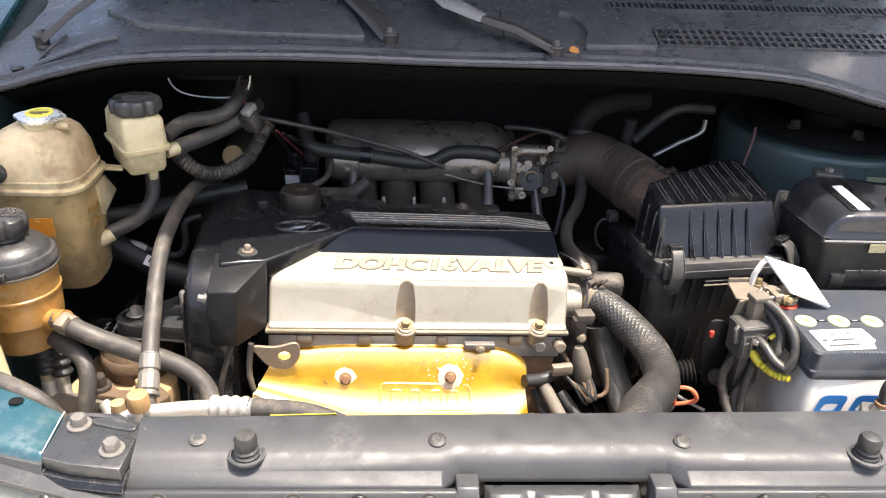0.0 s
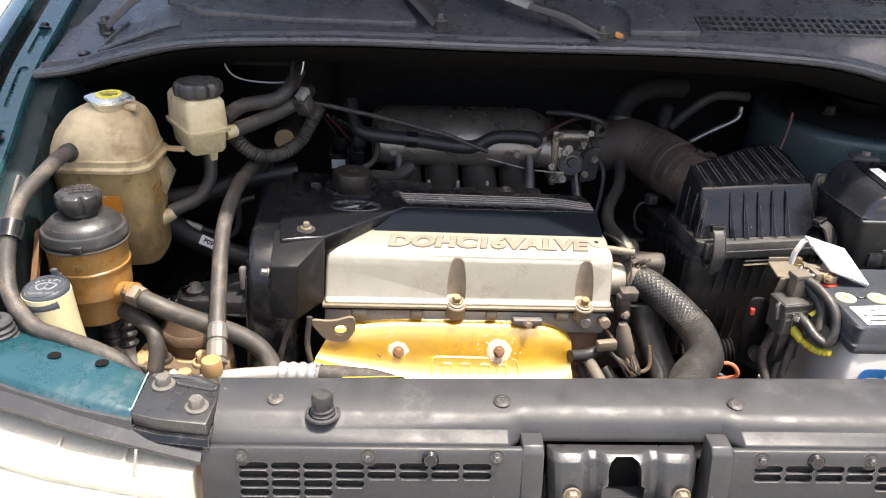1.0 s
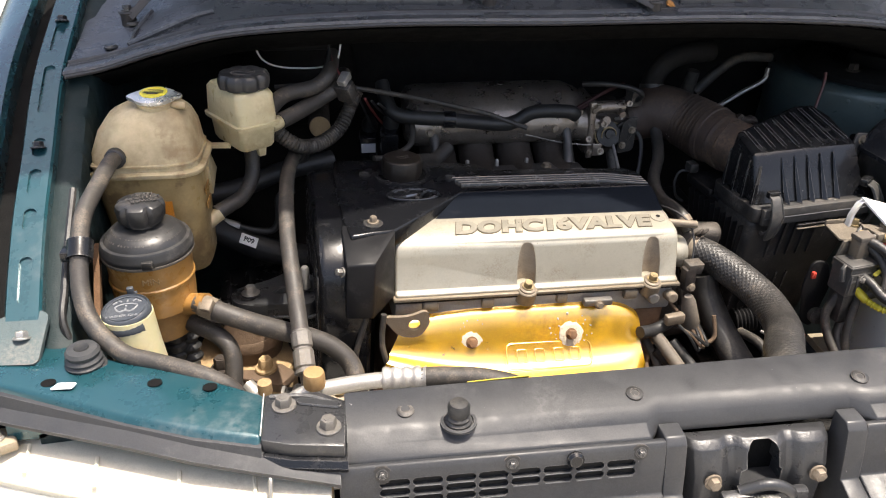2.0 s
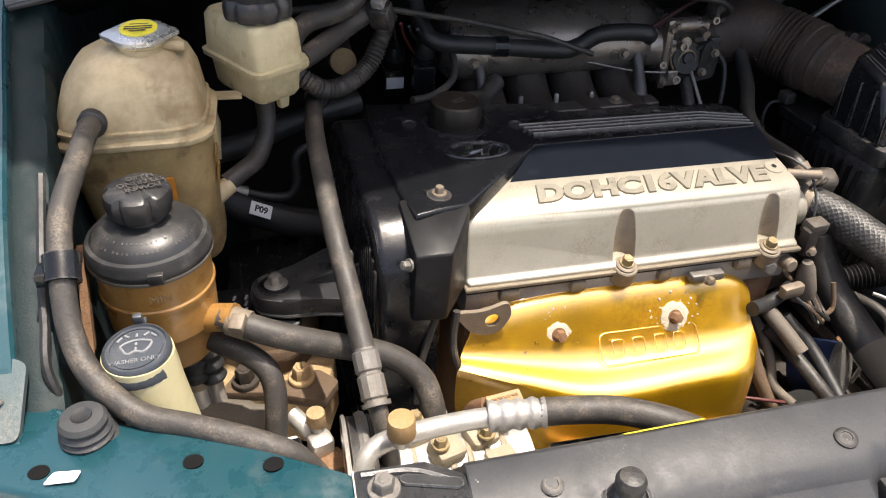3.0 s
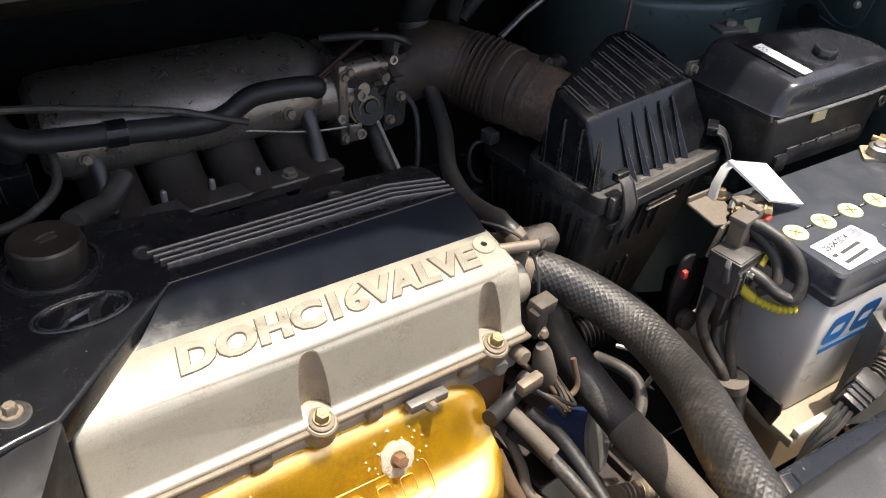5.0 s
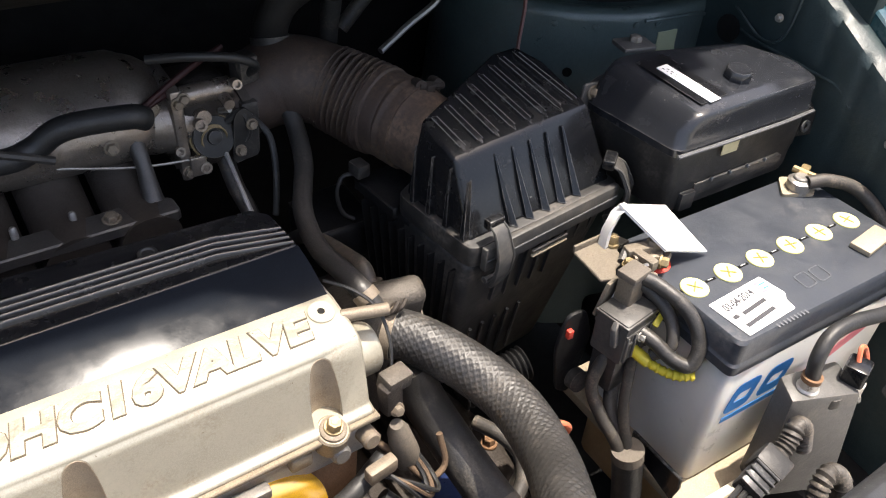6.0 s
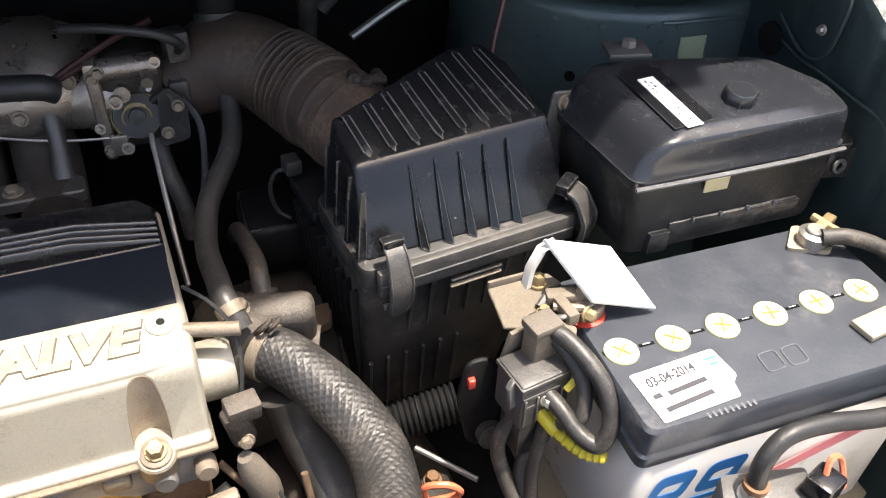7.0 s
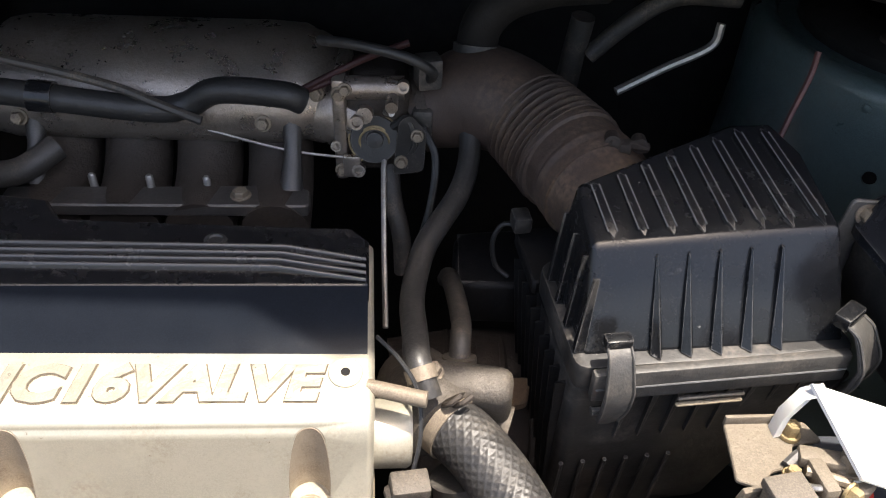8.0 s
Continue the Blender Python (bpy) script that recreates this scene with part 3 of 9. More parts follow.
    # raised decks on both sides of the wiper recess
    for pts in ([(-0.405, 1.172), (-0.344, 1.122), (-0.20, 1.104), (-0.022, 1.100), (-0.040, 1.155), (-0.058, 1.212), (-0.066, 1.222), (-0.38, 1.222)], [(0.287, 1.090), (0.395, 1.092), (0.395, 1.205), (0.262, 1.196), (0.283, 1.185), (0.297, 1.150), (0.298, 1.125)]):
        poly = rounded(pts, 0.008, 3)
        deck = loft([[(x, y, level(x, y) + h) for x, y in poly] for h in (-0.004, 0.009)])
        part("raised_deck", bevel_all(deck, 0.0025, 2, 40), M_COWL, c)
    part("deck_bead", tube([(x, y, level(x, y) + 0.001) for x, y in ((-0.365, 1.092), (-0.39, 1.086), (-0.43, 1.076), (-0.475, 1.066))], 0.0045, 8), M_COWL, c, "pressed bead at the cowl corner")
    part("deck_bead", tube([(x, y, level(x, y) + 0.001) for x, y in ((-0.475, 1.066), (-0.470, 1.10), (-0.455, 1.14))], 0.003, 8), M_COWL, c)
    for x, y in ((0.017, 1.094), (0.255, 1.084)):
        part("pivot_recess", lathe([(0.030, -0.002), (0.030, 0.001), (0.020, 0.0015), (0.018, 0.0005)], 24, pose(x, y, level(x, y) + 0.0012, 14)), M_COWL, c, "moulded ring round the wiper pivot")
    part("deck_seam", box(0.002, 0.09, 0.0012, pose(0.176, 1.165, level(0.176, 1.165) - 0.0002, 15), 0.0004, 1), M_VOID, c)
    for x, y in ((-0.50, 1.07), (-0.478, 1.12)):
        p = top(x, y)
        part("cowl_clip", lathe([(0.009, 0), (0.009, 0.002), (0.0065, 0.004), (0.003, 0.004)], 16, pose(p.x, p.y, p.z)), M_LATCH, c)
    return top


cowl_top = cowl()


M_ARM = material("worn_wiper_paint", (0.030, 0.028, 0.027), 0.42, dust=(0.12, 0.10, 0.085), dust_amount=0.14, wear=(0.22, 0.20, 0.18), wear_amount=0.08, wear_scale=90)


def wiper(run, widths, bare, label):
    """An arm of flat steel from its pivot along run; from the point bare on its paint is chipped."""
    pivot = run[0]
    w = thing("wiper_arm", pivot, label, "wiper", "wiper arms")
    def strap(lo, hi):
        rings = []
        for i in range(lo, hi):
            p = Vector(run[i])
            d = (Vector(run[min(i + 1, len(run) - 1)]) - Vector(run[max(i - 1, 0)])).normalized()
            s = Vector((0, 0, 1)).cross(d).normalized() * widths[i]
            up = d.cross(s).normalized() * -1
            up = up if up.z > 0 else -up
            rings.append([tuple(p + s * a + up * h) for a, h in ((-1, 0.0), (-0.85, 0.006), (-0.6, 0.009), (0.6, 0.009), (0.85, 0.006), (1, 0.0))])
        return bevel_all(loft(rings), 0.0008, 1, 50)
    part("arm", strap(0, bare + 1), M_ARM, w)
    if bare < len(run) - 1:
        part("blade_carrier", strap(bare, len(run)), M_CHIP, w, "chipped pale grey blade carrier")
    part("pivot_boss", lathe([(0.010, -0.010), (0.010, 0.004), (0.0125, 0.0085), (0.0115, 0.0105), (0.008, 0.0108)], 22, pose(*pivot)), M_ARM, w)
    part("pivot_nut", hex_bolt(0.0058, 0.008, pose(pivot[0], pivot[1], pivot[2] + 0.0105)), M_LATCH, w)
    return w


def on_deck(x, y, h=0.012):
    p = cowl_top(x, y)
    return (p.x, p.y, p.z + h)


M_CHIP = material("chipped_blade_paint", (0.16, 0.16, 0.16), 0.5, tone=0.3, dust=(0.34, 0.34, 0.33), dust_amount=0.3, dust_scale=40, wear=(0.035, 0.033, 0.03), wear_amount=0.3, wear_scale=80, bump=0.3)
wiper([on_deck(0.244, 1.074, 0.004), on_deck(0.195, 1.100, 0.018), on_deck(0.145, 1.124, 0.022), on_deck(0.101, 1.160, 0.026), on_deck(0.081, 1.205, 0.030), on_deck(0.070, 1.26, 0.034)], [0.013, 0.012, 0.012, 0.020, 0.024, 0.018], 2, "black steel wiper arm with a chipped pale blade carrier")
wiper([on_deck(0.0115, 1.099, 0.004), on_deck(-0.018, 1.145, 0.016), on_deck(-0.051, 1.200, 0.020), on_deck(-0.085, 1.26, 0.026)], [0.014, 0.016, 0.017, 0.015], 3, "brown-black worn steel wiper arm by the cowl")
wiper([on_deck(-0.485, 1.128, 0.006), on_deck(-0.45, 1.152, 0.022), on_deck(-0.415, 1.178, 0.028), on_deck(-0.35, 1.23, 0.034)], [0.015, 0.014, 0.013, 0.012], 3, "black steel wiper arm at the cowl corner")
single("dry_leaf", prism(rounded([(0, 0), (0.022, 0.004), (0.026, 0.018), (0.006, 0.016)], 0.006), 0, 0.003, pose(0.262, 1.074, 1.206, 20, 25, 10)), material("dry_leaf", (0.45, 0.20, 0.05), 0.7), "curled orange-brown dry leaf by the wiper pivot", "leaf")

single("windscreen", prism([(1.36, 1.27), (2.05, 1.75), (2.05, 1.757), (1.36, 1.277)], -0.55, 0.93, axis="x"), M_GLASS, "dark glossy windscreen glass above the cowl", "windscreen", kind="structure")

# liner is out of view, added to keep teal out of the bay's reflections
M_LINER = material("unseen_hood_liner_black", (0.022, 0.021, 0.020), 0.95, tone=0.3, spec=0.1, dust=(0.07, 0.06, 0.05), dust_amount=0.1, bump=0.3)
# the raised hood, which shades the back of the bay
HOOD_TIP = [(-0.50, 0.80, 2.04), (-0.30, 0.815, 2.06), (0.0, 0.86, 2.07), (0.10, 0.90, 2.07), (0.20, 0.925, 2.07), (0.40, 0.935, 2.07), (0.47, 0.905, 2.065), (0.70, 0.95, 2.06), (0.93, 0.955, 2.04)]


def hood():
    h = thing("raised_hood", (CX, 1.43, 1.29), "open dark teal hood standing raised over the bay", "hood", kind="structure")
    rings, felt = [], []
    for x, y, z in HOOD_TIP:
        base = (x, 1.43, 1.29)
        mid = (x, (y + 1.43) / 2, (z + 1.29) / 2 + 0.03)
        rings.append([(x, y, z), mid, base, (x, base[1] + 0.03, base[2] + 0.01), (x, mid[1] + 0.035, mid[2] + 0.02), (x, y + 0.02, z + 0.015)])
        d = Vector((0, -0.76, -0.53))
        run = [Vector(mid).lerp(Vector((x, y, z)), 0.86), Vector(mid), Vector(mid).lerp(Vector(base), 0.86)]
        felt.append([tuple(p + d * 0.003) for p in run] + [tuple(p + d * 0.014) for p in reversed(run)])
    part("hood_skin", loft(rings), M_GREEN, h)
    part("hood_liner", loft(felt[1:-1]), M_LINER, h, "unseen matt black liner added under the hood to dull reflected teal")


hood()


# ---- front panel ----
def slam():
    s = thing("front_panel_cover", (CX, 0.55, 0.88), "weathered black plastic cover along the top of the radiator support", "panel cover")
    xs = [(-0.214, 0), (0.074, 0), (0.090, 1), (0.291, 1), (0.307, 0), (0.60, 0)]
    rings = []
    for x, mid in xs:
        f = 0.012 * mid
        yr, zr = 0.587 + 0.047 * x, 0.9535 - 0.023 * x
        rings.append([(x, 0.616, 0.905), (x, yr + 0.012, zr - 0.016), (x, yr + 0.008, zr - 0.008), (x, yr, zr), (x, 0.545 + f, 0.9445), (x, 0.535 + f, 0.942), (x, 0.5285 + f, 0.934), (x, 0.5145 + 0.020 * mid, 0.929 - 0.007 * mid), (x, 0.5125 + 0.021 * mid, 0.924 - 0.007 * mid), (x, 0.52 + f * 1.5, 0.915 - 0.002 * mid), (x, 0.58, 0.90)])
    part("cover_plate", bevel_all(loft(rings), 0.0012, 1, 40), M_SLAM, s)
    for x in (-0.157, 0.070, 0.309, 0.53):
        part("push_clip", lathe([(0.0088, 0), (0.0088, 0.0018), (0.007, 0.003), (0.0045, 0.003), (0.004, 0.0018), (0.0015, 0.0018)], 18, pose(x, 0.557, 0.9470 - 0.004 * x, 9)), M_BLACKDUSTY, s, "dusty round push clip")
    for x in (-0.108, 0.484):
        dish = lathe([(0.0175, 0.0), (0.0175, 0.0025), (0.0145, 0.003), (0.0135, 0.0005)], 24, pose(x, 0.540, 0.943))
        b = part("rubber_stop", lathe([(0.0125, 0), (0.0125, 0.002), (0.0105, 0.004), (0.0115, 0.007), (0.0095, 0.009), (0.0105, 0.012), (0.0108, 0.019), (0.0085, 0.023), (0.003, 0.0245)], 24, pose(x, 0.540, 0.944)), M_RUBBERCLEAN, s, "black rubber hood stop")
        part("dish", dish, M_SLAM, b)


slam()


def slotted_panel(x0, x1, slots, bolts, plugs, block, label):
    g = thing("grille_top_panel", ((x0 + x1) / 2, 0.50, 0.82), label, "grille panel", "grille top panels")
    prof = [(0.516, 0.926), (0.5085, 0.928), (0.505, 0.922), (0.500, 0.893), (0.497, 0.872), (0.478, 0.866), (0.455, 0.858), (0.435, 0.835), (0.425, 0.79), (0.44, 0.79), (0.51, 0.86)]
    cuts = bmesh.new()
    for a, b, row in slots:
        z, y = 0.9085 - row * 0.0096, 0.5026 - row * 0.00165
        fr = frame_of(((a + b) / 2, y + 0.005, z), (1, 0, 0), (0, 0.17, 0.98))
        merge(cuts, capsule(b - a, 0.0041, 0.012, fr))
        part("slot", capsule(b - a - 0.0006, 0.0031, 0.001, frame_of(((a + b) / 2, y + 0.0046, z), (1, 0, 0), (0, 0.17, 0.98))), M_BAY, g, smooth=False)
        part("slot_lip", tube([(a + 0.002, y - 0.0003, z - 0.0042), ((a + b) / 2, y - 0.0003, z - 0.0042), (b - 0.002, y - 0.0003, z - 0.0042)], 0.0007, 6, 1), M_PALEEDGE, g)
    part("panel", carved(bevel_all(prism(prof, x0, x1, axis="x"), 0.002, 2), [cuts]), M_SLAM, g)
    for x in bolts:
        part("screw_seat", lathe([(0.0095, -0.001), (0.0095, 0.0004), (0.0062, 0.0009)], 18, pose(x, 0.5052, 0.9185, 80)), M_BLACKDUSTY, g)
        part("screw", hex_bolt(0.0038, 0.005, pose(x, 0.5055, 0.9195, 80), 1.5), M_LATCH, g)
    for x in plugs:
        part("plug", lathe([(0.0085, 0), (0.0085, 0.003), (0.006, 0.006)], 18, pose(x, 0.5055, 0.9185, 80)), M_BLACK, g)
    part("end_block", bevel_all(prism([(0.532, 0.929), (0.512, 0.9295), (0.5052, 0.923), (0.4990, 0.893), (0.4955, 0.869), (0.474, 0.862), (0.452, 0.855), (0.432, 0.833), (0.43, 0.80), (0.532, 0.80)], block - 0.0105, block + 0.0105, axis="x"), 0.0016, 2), M_SLAM, g)


def slot_field(a, step, counts):
    """Slots in columns from a, each column with its count of rows."""
    out = []
    for i, n in enumerate(counts):
        x = a + i * step
        lo, hi = min(x, x + step), max(x, x + step)
        out += [(lo + 0.0012, hi - 0.0012, r) for r in range(n)]
    return out


slotted_panel(-0.222, 0.0875, slot_field(-0.187, 0.0307, (5, 5, 4, 3, 2, 2, 2, 2)), (-0.183, -0.062, 0.062), (-0.002,), 0.0975, "black plastic grille panel with rows of slots and screws")
slotted_panel(0.2925, 0.61, slot_field(0.560, -0.0307, (5, 5, 4, 3, 2, 2, 2, 2)), (0.321, 0.43, 0.55), (0.375,), 0.2825, "black plastic grille panel with rows of slots and screws")


def latch():
    l = thing("hood_latch_bracket", (0.19, 0.50, 0.80), "pressed black steel hood latch bracket with a slot", "latch bracket")
    xs = [0.115, 0.120, 0.127, 0.146, 0.151, 0.156, 0.163, 0.168, 0.173, 0.207, 0.212, 0.217, 0.224, 0.229, 0.234, 0.254, 0.260, 0.265]
    dep = [0.02, 0.006, 0, 0, 0.004, 0.011, 0.011, 0.004, -0.002, -0.002, 0.004, 0.011, 0.011, 0.004, 0, 0, 0.006, 0.02]
    rings = []
    for x, d in zip(xs, dep):
        y = d * 0.6
        rings.append([(x, 0.535, 0.912), (x, 0.520 + y, 0.9135 - abs(d) * 0.15), (x, 0.511 + y, 0.908 - abs(d) * 0.1), (0.19 + (x - 0.19) * 0.98, 0.501 + y, 0.884), (0.19 + (x - 0.19) * 0.90, 0.498 + y, 0.80), (0.19 + (x - 0.19) * 0.90, 0.51 + y, 0.80), (x, 0.53, 0.90)])
    dee = [(0.169, 0.868), (0.211, 0.868), (0.211, 0.884), (0.2065, 0.888), (0.2065, 0.903), (0.204, 0.909), (0.198, 0.912), (0.182, 0.912), (0.176, 0.909), (0.1735, 0.903), (0.1735, 0.888), (0.169, 0.884)]
    cut = loft([[(x, y, z) for x, z in dee] for y in (0.47, 0.5255)])
    part("bracket_plate", carved(bevel_all(loft(rings), 0.0012, 2, 25), [cut]), M_LATCH, l)
    part("slot", loft([[(x, y, z) for x, z in dee] for y in (0.5225, 0.5252)]), M_VOID, l)
    for x in (0.138, 0.247):
        part("bolt", hex_bolt(0.0066, 0.008, pose(x, 0.4985, 0.879, 85)), M_TANMETAL, l, "dusty flange bolt")
    part("latch_lever", tube([(0.165, 0.493, 0.868), (0.19, 0.488, 0.880), (0.212, 0.486, 0.872), (0.222, 0.488, 0.85)], 0.006, 10), M_LATCH, l)
    part("latch_plate", box(0.09, 0.012, 0.06, pose(0.19, 0.49, 0.81), 0.004), M_LATCH, l)
    part("latch_spring", tube([(0.172, 0.482, 0.862), (0.185, 0.480, 0.868), (0.20, 0.480, 0.866)], 0.005, 10, 16, radius=lambda s: 0.0045 + 0.001 * math.sin(s * 2 * math.pi / 0.003)), M_STEEL, l)


latch()

# radiator behind the front panel
rad = thing("radiator", (CX, 0.58, 0.40), "dusty black radiator with a plastic top tank", "radiator")
part("core", box(0.66, 0.03, 0.44, pose(CX, 0.565, 0.42), 0.004), M_BAY, rad)
part("top_tank", box(0.66, 0.045, 0.05, pose(CX, 0.585, 0.85), 0.010, 3), M_BLACK, rad)
part("hose_neck", tube([(0.31, 0.60, 0.875), (0.315, 0.64, 0.88)], 0.02, 16), M_BLACK, rad)
fan = thing("fan_shroud", (CX, 0.625, 0.40), "black plastic radiator fan shroud", "fan shroud")
part("shroud", box(0.62, 0.02, 0.42, pose(CX, 0.620, 0.42), 0.006), M_BAY, fan)


# ---- painted corner panel, brackets and headlamp ----
HOLES = ((-0.497, 0.623, 0.0062), (-0.397, 0.6165, 0.0062), (-0.343, 0.6040, 0.0062))


def corner():
    c = thing("body_panel", (-0.40, 0.62, 0.90), "dark teal painted steel corner panel with round holes", "body panel")
    plan = [(-0.290, 0.588), (-0.290, 0.532), (-0.352, 0.549), (-0.416, 0.574), (-0.541, 0.622), (-0.560, 0.640), (-0.556, 0.700), (-0.516, 0.703), (-0.494, 0.683), (-0.452, 0.664), (-0.407, 0.647), (-0.345, 0.618)]
    hgt = lambda x, y: 0.955 - 0.05 * max(0, 0.60 - y) + 0.02 * max(0, (-0.45 - x) / 0.1) * 0.4
    top = [(x, y, hgt(x, y)) for x, y in plan]
    mid = Vector((-0.42, 0.62, 0.95))
    low = [(x, y - (0.012 if y < 0.60 + (-x - 0.3) * 0.15 else 0.0), z - 0.022) for x, y, z in top]
    bm = loft([low, top])
    part("panel", bevel_all(bm, 0.004, 3, 40), M_GREEN, c, "dusty scratched teal paint")
    front = [(-0.556, 0.634), (-0.541, 0.6195), (-0.416, 0.5715), (-0.352, 0.5465), (-0.290, 0.5295)]
    part("front_face", loft([[(x, y + 0.004, hgt(x, y) - 0.004), (x, y - 0.0035, hgt(x, y) - 0.008), (x, y - 0.008, hgt(x, y) - 0.019), (x, y + 0.01, hgt(x, y) - 0.022), (x, y + 0.012, hgt(x, y) - 0.01)] for x, y in front]), M_SLAM, c, "grey dusty front face under the painted edge")
    part("end_seam", tube([(-0.2905, 0.588, 0.9555), (-0.2905, 0.560, 0.954), (-0.2905, 0.533, 0.952)], 0.0006, 6, 1), M_CASE, c, "pale bare edge of the paint")
    for x, y, r in HOLES:
        part("hole", prism([(r * math.cos(a) * 1.15, r * math.sin(a)) for a in np.linspace(0, 2 * math.pi, 17)[:-1]], 0.0, 0.0009, pose(x, y, hgt(x, y) + 0.0003)), M_VOID, c, smooth=False)
    lip = [(-0.22, 0.504, 0.922), (-0.290, 0.517, 0.932), (-0.352, 0.534, 0.936), (-0.416, 0.559, 0.938), (-0.545, 0.607, 0.940), (-0.585, 0.628, 0.942)]
    part("lower_lip", loft([[(x, y + dy, z + dz) for dy, dz in ((0.0, 0.0), (-0.006, -0.004), (-0.006, -0.008), (0.02, -0.012), (0.02, 0.01))] for x, y, z in lip], True), M_SLAM, c, "grey edge flange of the panel")
    st = thing("rubber_stop", (-0.470, 0.652, 0.955), "ribbed black rubber hood stop on the corner panel", "hood stop", "rubber hood stops")
    part("body", lathe([(0.020, 0), (0.0205, 0.003), (0.0175, 0.005), (0.019, 0.008), (0.0165, 0.0105), (0.018, 0.0135), (0.0155, 0.0165), (0.0168, 0.021), (0.0145, 0.0245), (0.006, 0.0255), (0.005, 0.022)], 26, pose(-0.470, 0.652, 0.953)), M_HOSEDARK, st)
    part("dimple", lathe([(0.0075, 0.0), (0.007, 0.0012), (0.005, 0.0006), (0.001, 0.0006)], 20, pose(-0.470, 0.652, 0.978)), M_RUBBERCLEAN, st)
    t = single("paint_chip_tape", prism(rounded([(0, 0), (0.020, 0.002), (0.022, 0.011), (0.004, 0.010)], 0.002), 0, 0.0008, pose(-0.492, 0.6105, 0.9605, 0, 0, -8)), M_PAPER, "scrap of white tape stuck on teal paint", "tape")


corner()


def bracket():
    b = thing("support_bracket", (-0.25, 0.55, 0.92), "black painted steel corner bracket with two hex bolts", "bracket")
    plan = [(-0.2905, 0.592), (-0.2905, 0.528), (-0.262, 0.519), (-0.2145, 0.512), (-0.212, 0.575), (-0.240, 0.592)]
    part("plate", bevel_all(prism(plan, 0.936, 0.9515), 0.003, 2, 40), M_LATCH, b, "dusty glossy black painted plate")
    part("fold", tube([(-0.285, 0.586, 0.9515), (-0.25, 0.584, 0.9515), (-0.222, 0.571, 0.9505)], 0.0035, 8), M_LATCH, b)
    part("front_lip", loft([[(x, y + 0.006, 0.9385), (x, y - 0.003, 0.936), (x, y - 0.007, 0.930), (x, y - 0.006, 0.925), (x, y + 0.03, 0.925), (x, y + 0.03, 0.936)] for x, y in ((-0.2895, 0.527), (-0.262, 0.5185), (-0.2145, 0.5115), (-0.2125, 0.512))]), M_BLACK, b, "black folded front lip")
    part("pressed_rib", capsule(0.045, 0.005, 0.003, pose(-0.238, 0.572, 0.951, 0, 0, -15)), M_LATCH, b)
    for x, y in ((-0.271, 0.572), (-0.229, 0.537)):
        part("bolt", hex_bolt(0.0078, 0.0115, pose(x, y, 0.9515, 0, 0, 12), 1.5), M_CRIMP, b, "dull zinc flange bolt")


bracket()


def headlamp():
    h = thing("headlamp", (-0.40, 0.50, 0.72), "cream sun-bleached headlamp housing, dusty", "headlamp")
    edge = [(-0.228, 0.512, 0.912), (-0.30, 0.528, 0.912), (-0.37, 0.545, 0.911), (-0.45, 0.573, 0.910), (-0.52, 0.600, 0.909), (-0.56, 0.618, 0.906)]
    rings = []
    for x, y, z in edge:
        rings.append([(x, y + 0.02, z - 0.004), (x, y - 0.012, z - 0.008), (x - 0.003, y - 0.030, z - 0.014), (x - 0.005, y - 0.036, z - 0.024), (x - 0.006, y - 0.04, z - 0.14), (x, y + 0.02, z - 0.14)])
    part("housing", bevel_all(loft(rings), 0.003, 2, 40), M_HEAD, h)
    lens = []
    for x, y, z in edge:
        lens.append([(x - 0.004, y - 0.037, z - 0.027), (x - 0.012, y - 0.075, z - 0.036), (x - 0.02, y - 0.115, z - 0.060), (x - 0.025, y - 0.14, z - 0.10), (x - 0.025, y - 0.145, z - 0.16), (x, y - 0.03, z - 0.16)])
    part("lens", loft(lens), M_LENS, h, "hazed pale headlamp lens")
    for i in range(1, 5):
        a, b = Vector(edge[i]), Vector(edge[i]) + Vector((0.004, -0.034, -0.012))
        part("rib", tube([a + Vector((0, 0.0, -0.005)), b + Vector((0, 0, 0.002))], 0.0022, 6), M_HEAD, h)
    part("seam", tube([(x - 0.004, y - 0.035, z - 0.018) for x, y, z in edge], 0.0035, 8), M_HEAD, h)
    part("mount_tab", box(0.035, 0.03, 0.012, pose(-0.548, 0.598, 0.905, 0, 0, 25), 0.003), M_CREAM, h)
    part("mount_bolt", hex_bolt(0.007, 0.009, pose(-0.548, 0.598, 0.917)), M_STEEL, h)
    part("wire_clip", tube([(-0.283, 0.515, 0.925), (-0.283, 0.505, 0.915), (-0.285, 0.495, 0.890)], 0.002, 6), M_STEEL, h)


headlamp()


# ---- engine, in its own slightly turned frame ----
EO = Vector((0.06, 0.90, 0.94))
EM = frame_of(EO, (0.996, 0.078, -0.05), (-0.078, 0.997, 0.0))


def ebm(bm):
    bmesh.ops.transform(bm, matrix=EM, verts=bm.verts)
    return bm


engine = thing("engine", (0.03, 0.98, 0.45), "four-cylinder petrol engine with a black top cover and silver cam cover", "engine")

# block and head, mostly hidden
part("block", ebm(box(0.40, 0.20, 0.36, pose(0.0, 0.085, -0.46), 0.01)), M_RUST, engine, "grimy dark iron block")
part("cylinder_head", ebm(box(0.405, 0.19, 0.045, pose(0.0, 0.075, -0.118), 0.004)), M_ALU, engine, "dusty aluminium cylinder head edge")
part("gasket_strip", ebm(box(0.412, 0.20, 0.010, pose(0.002, 0.075, -0.0815), 0.002)), M_BAY, engine)


WELL = -0.0125


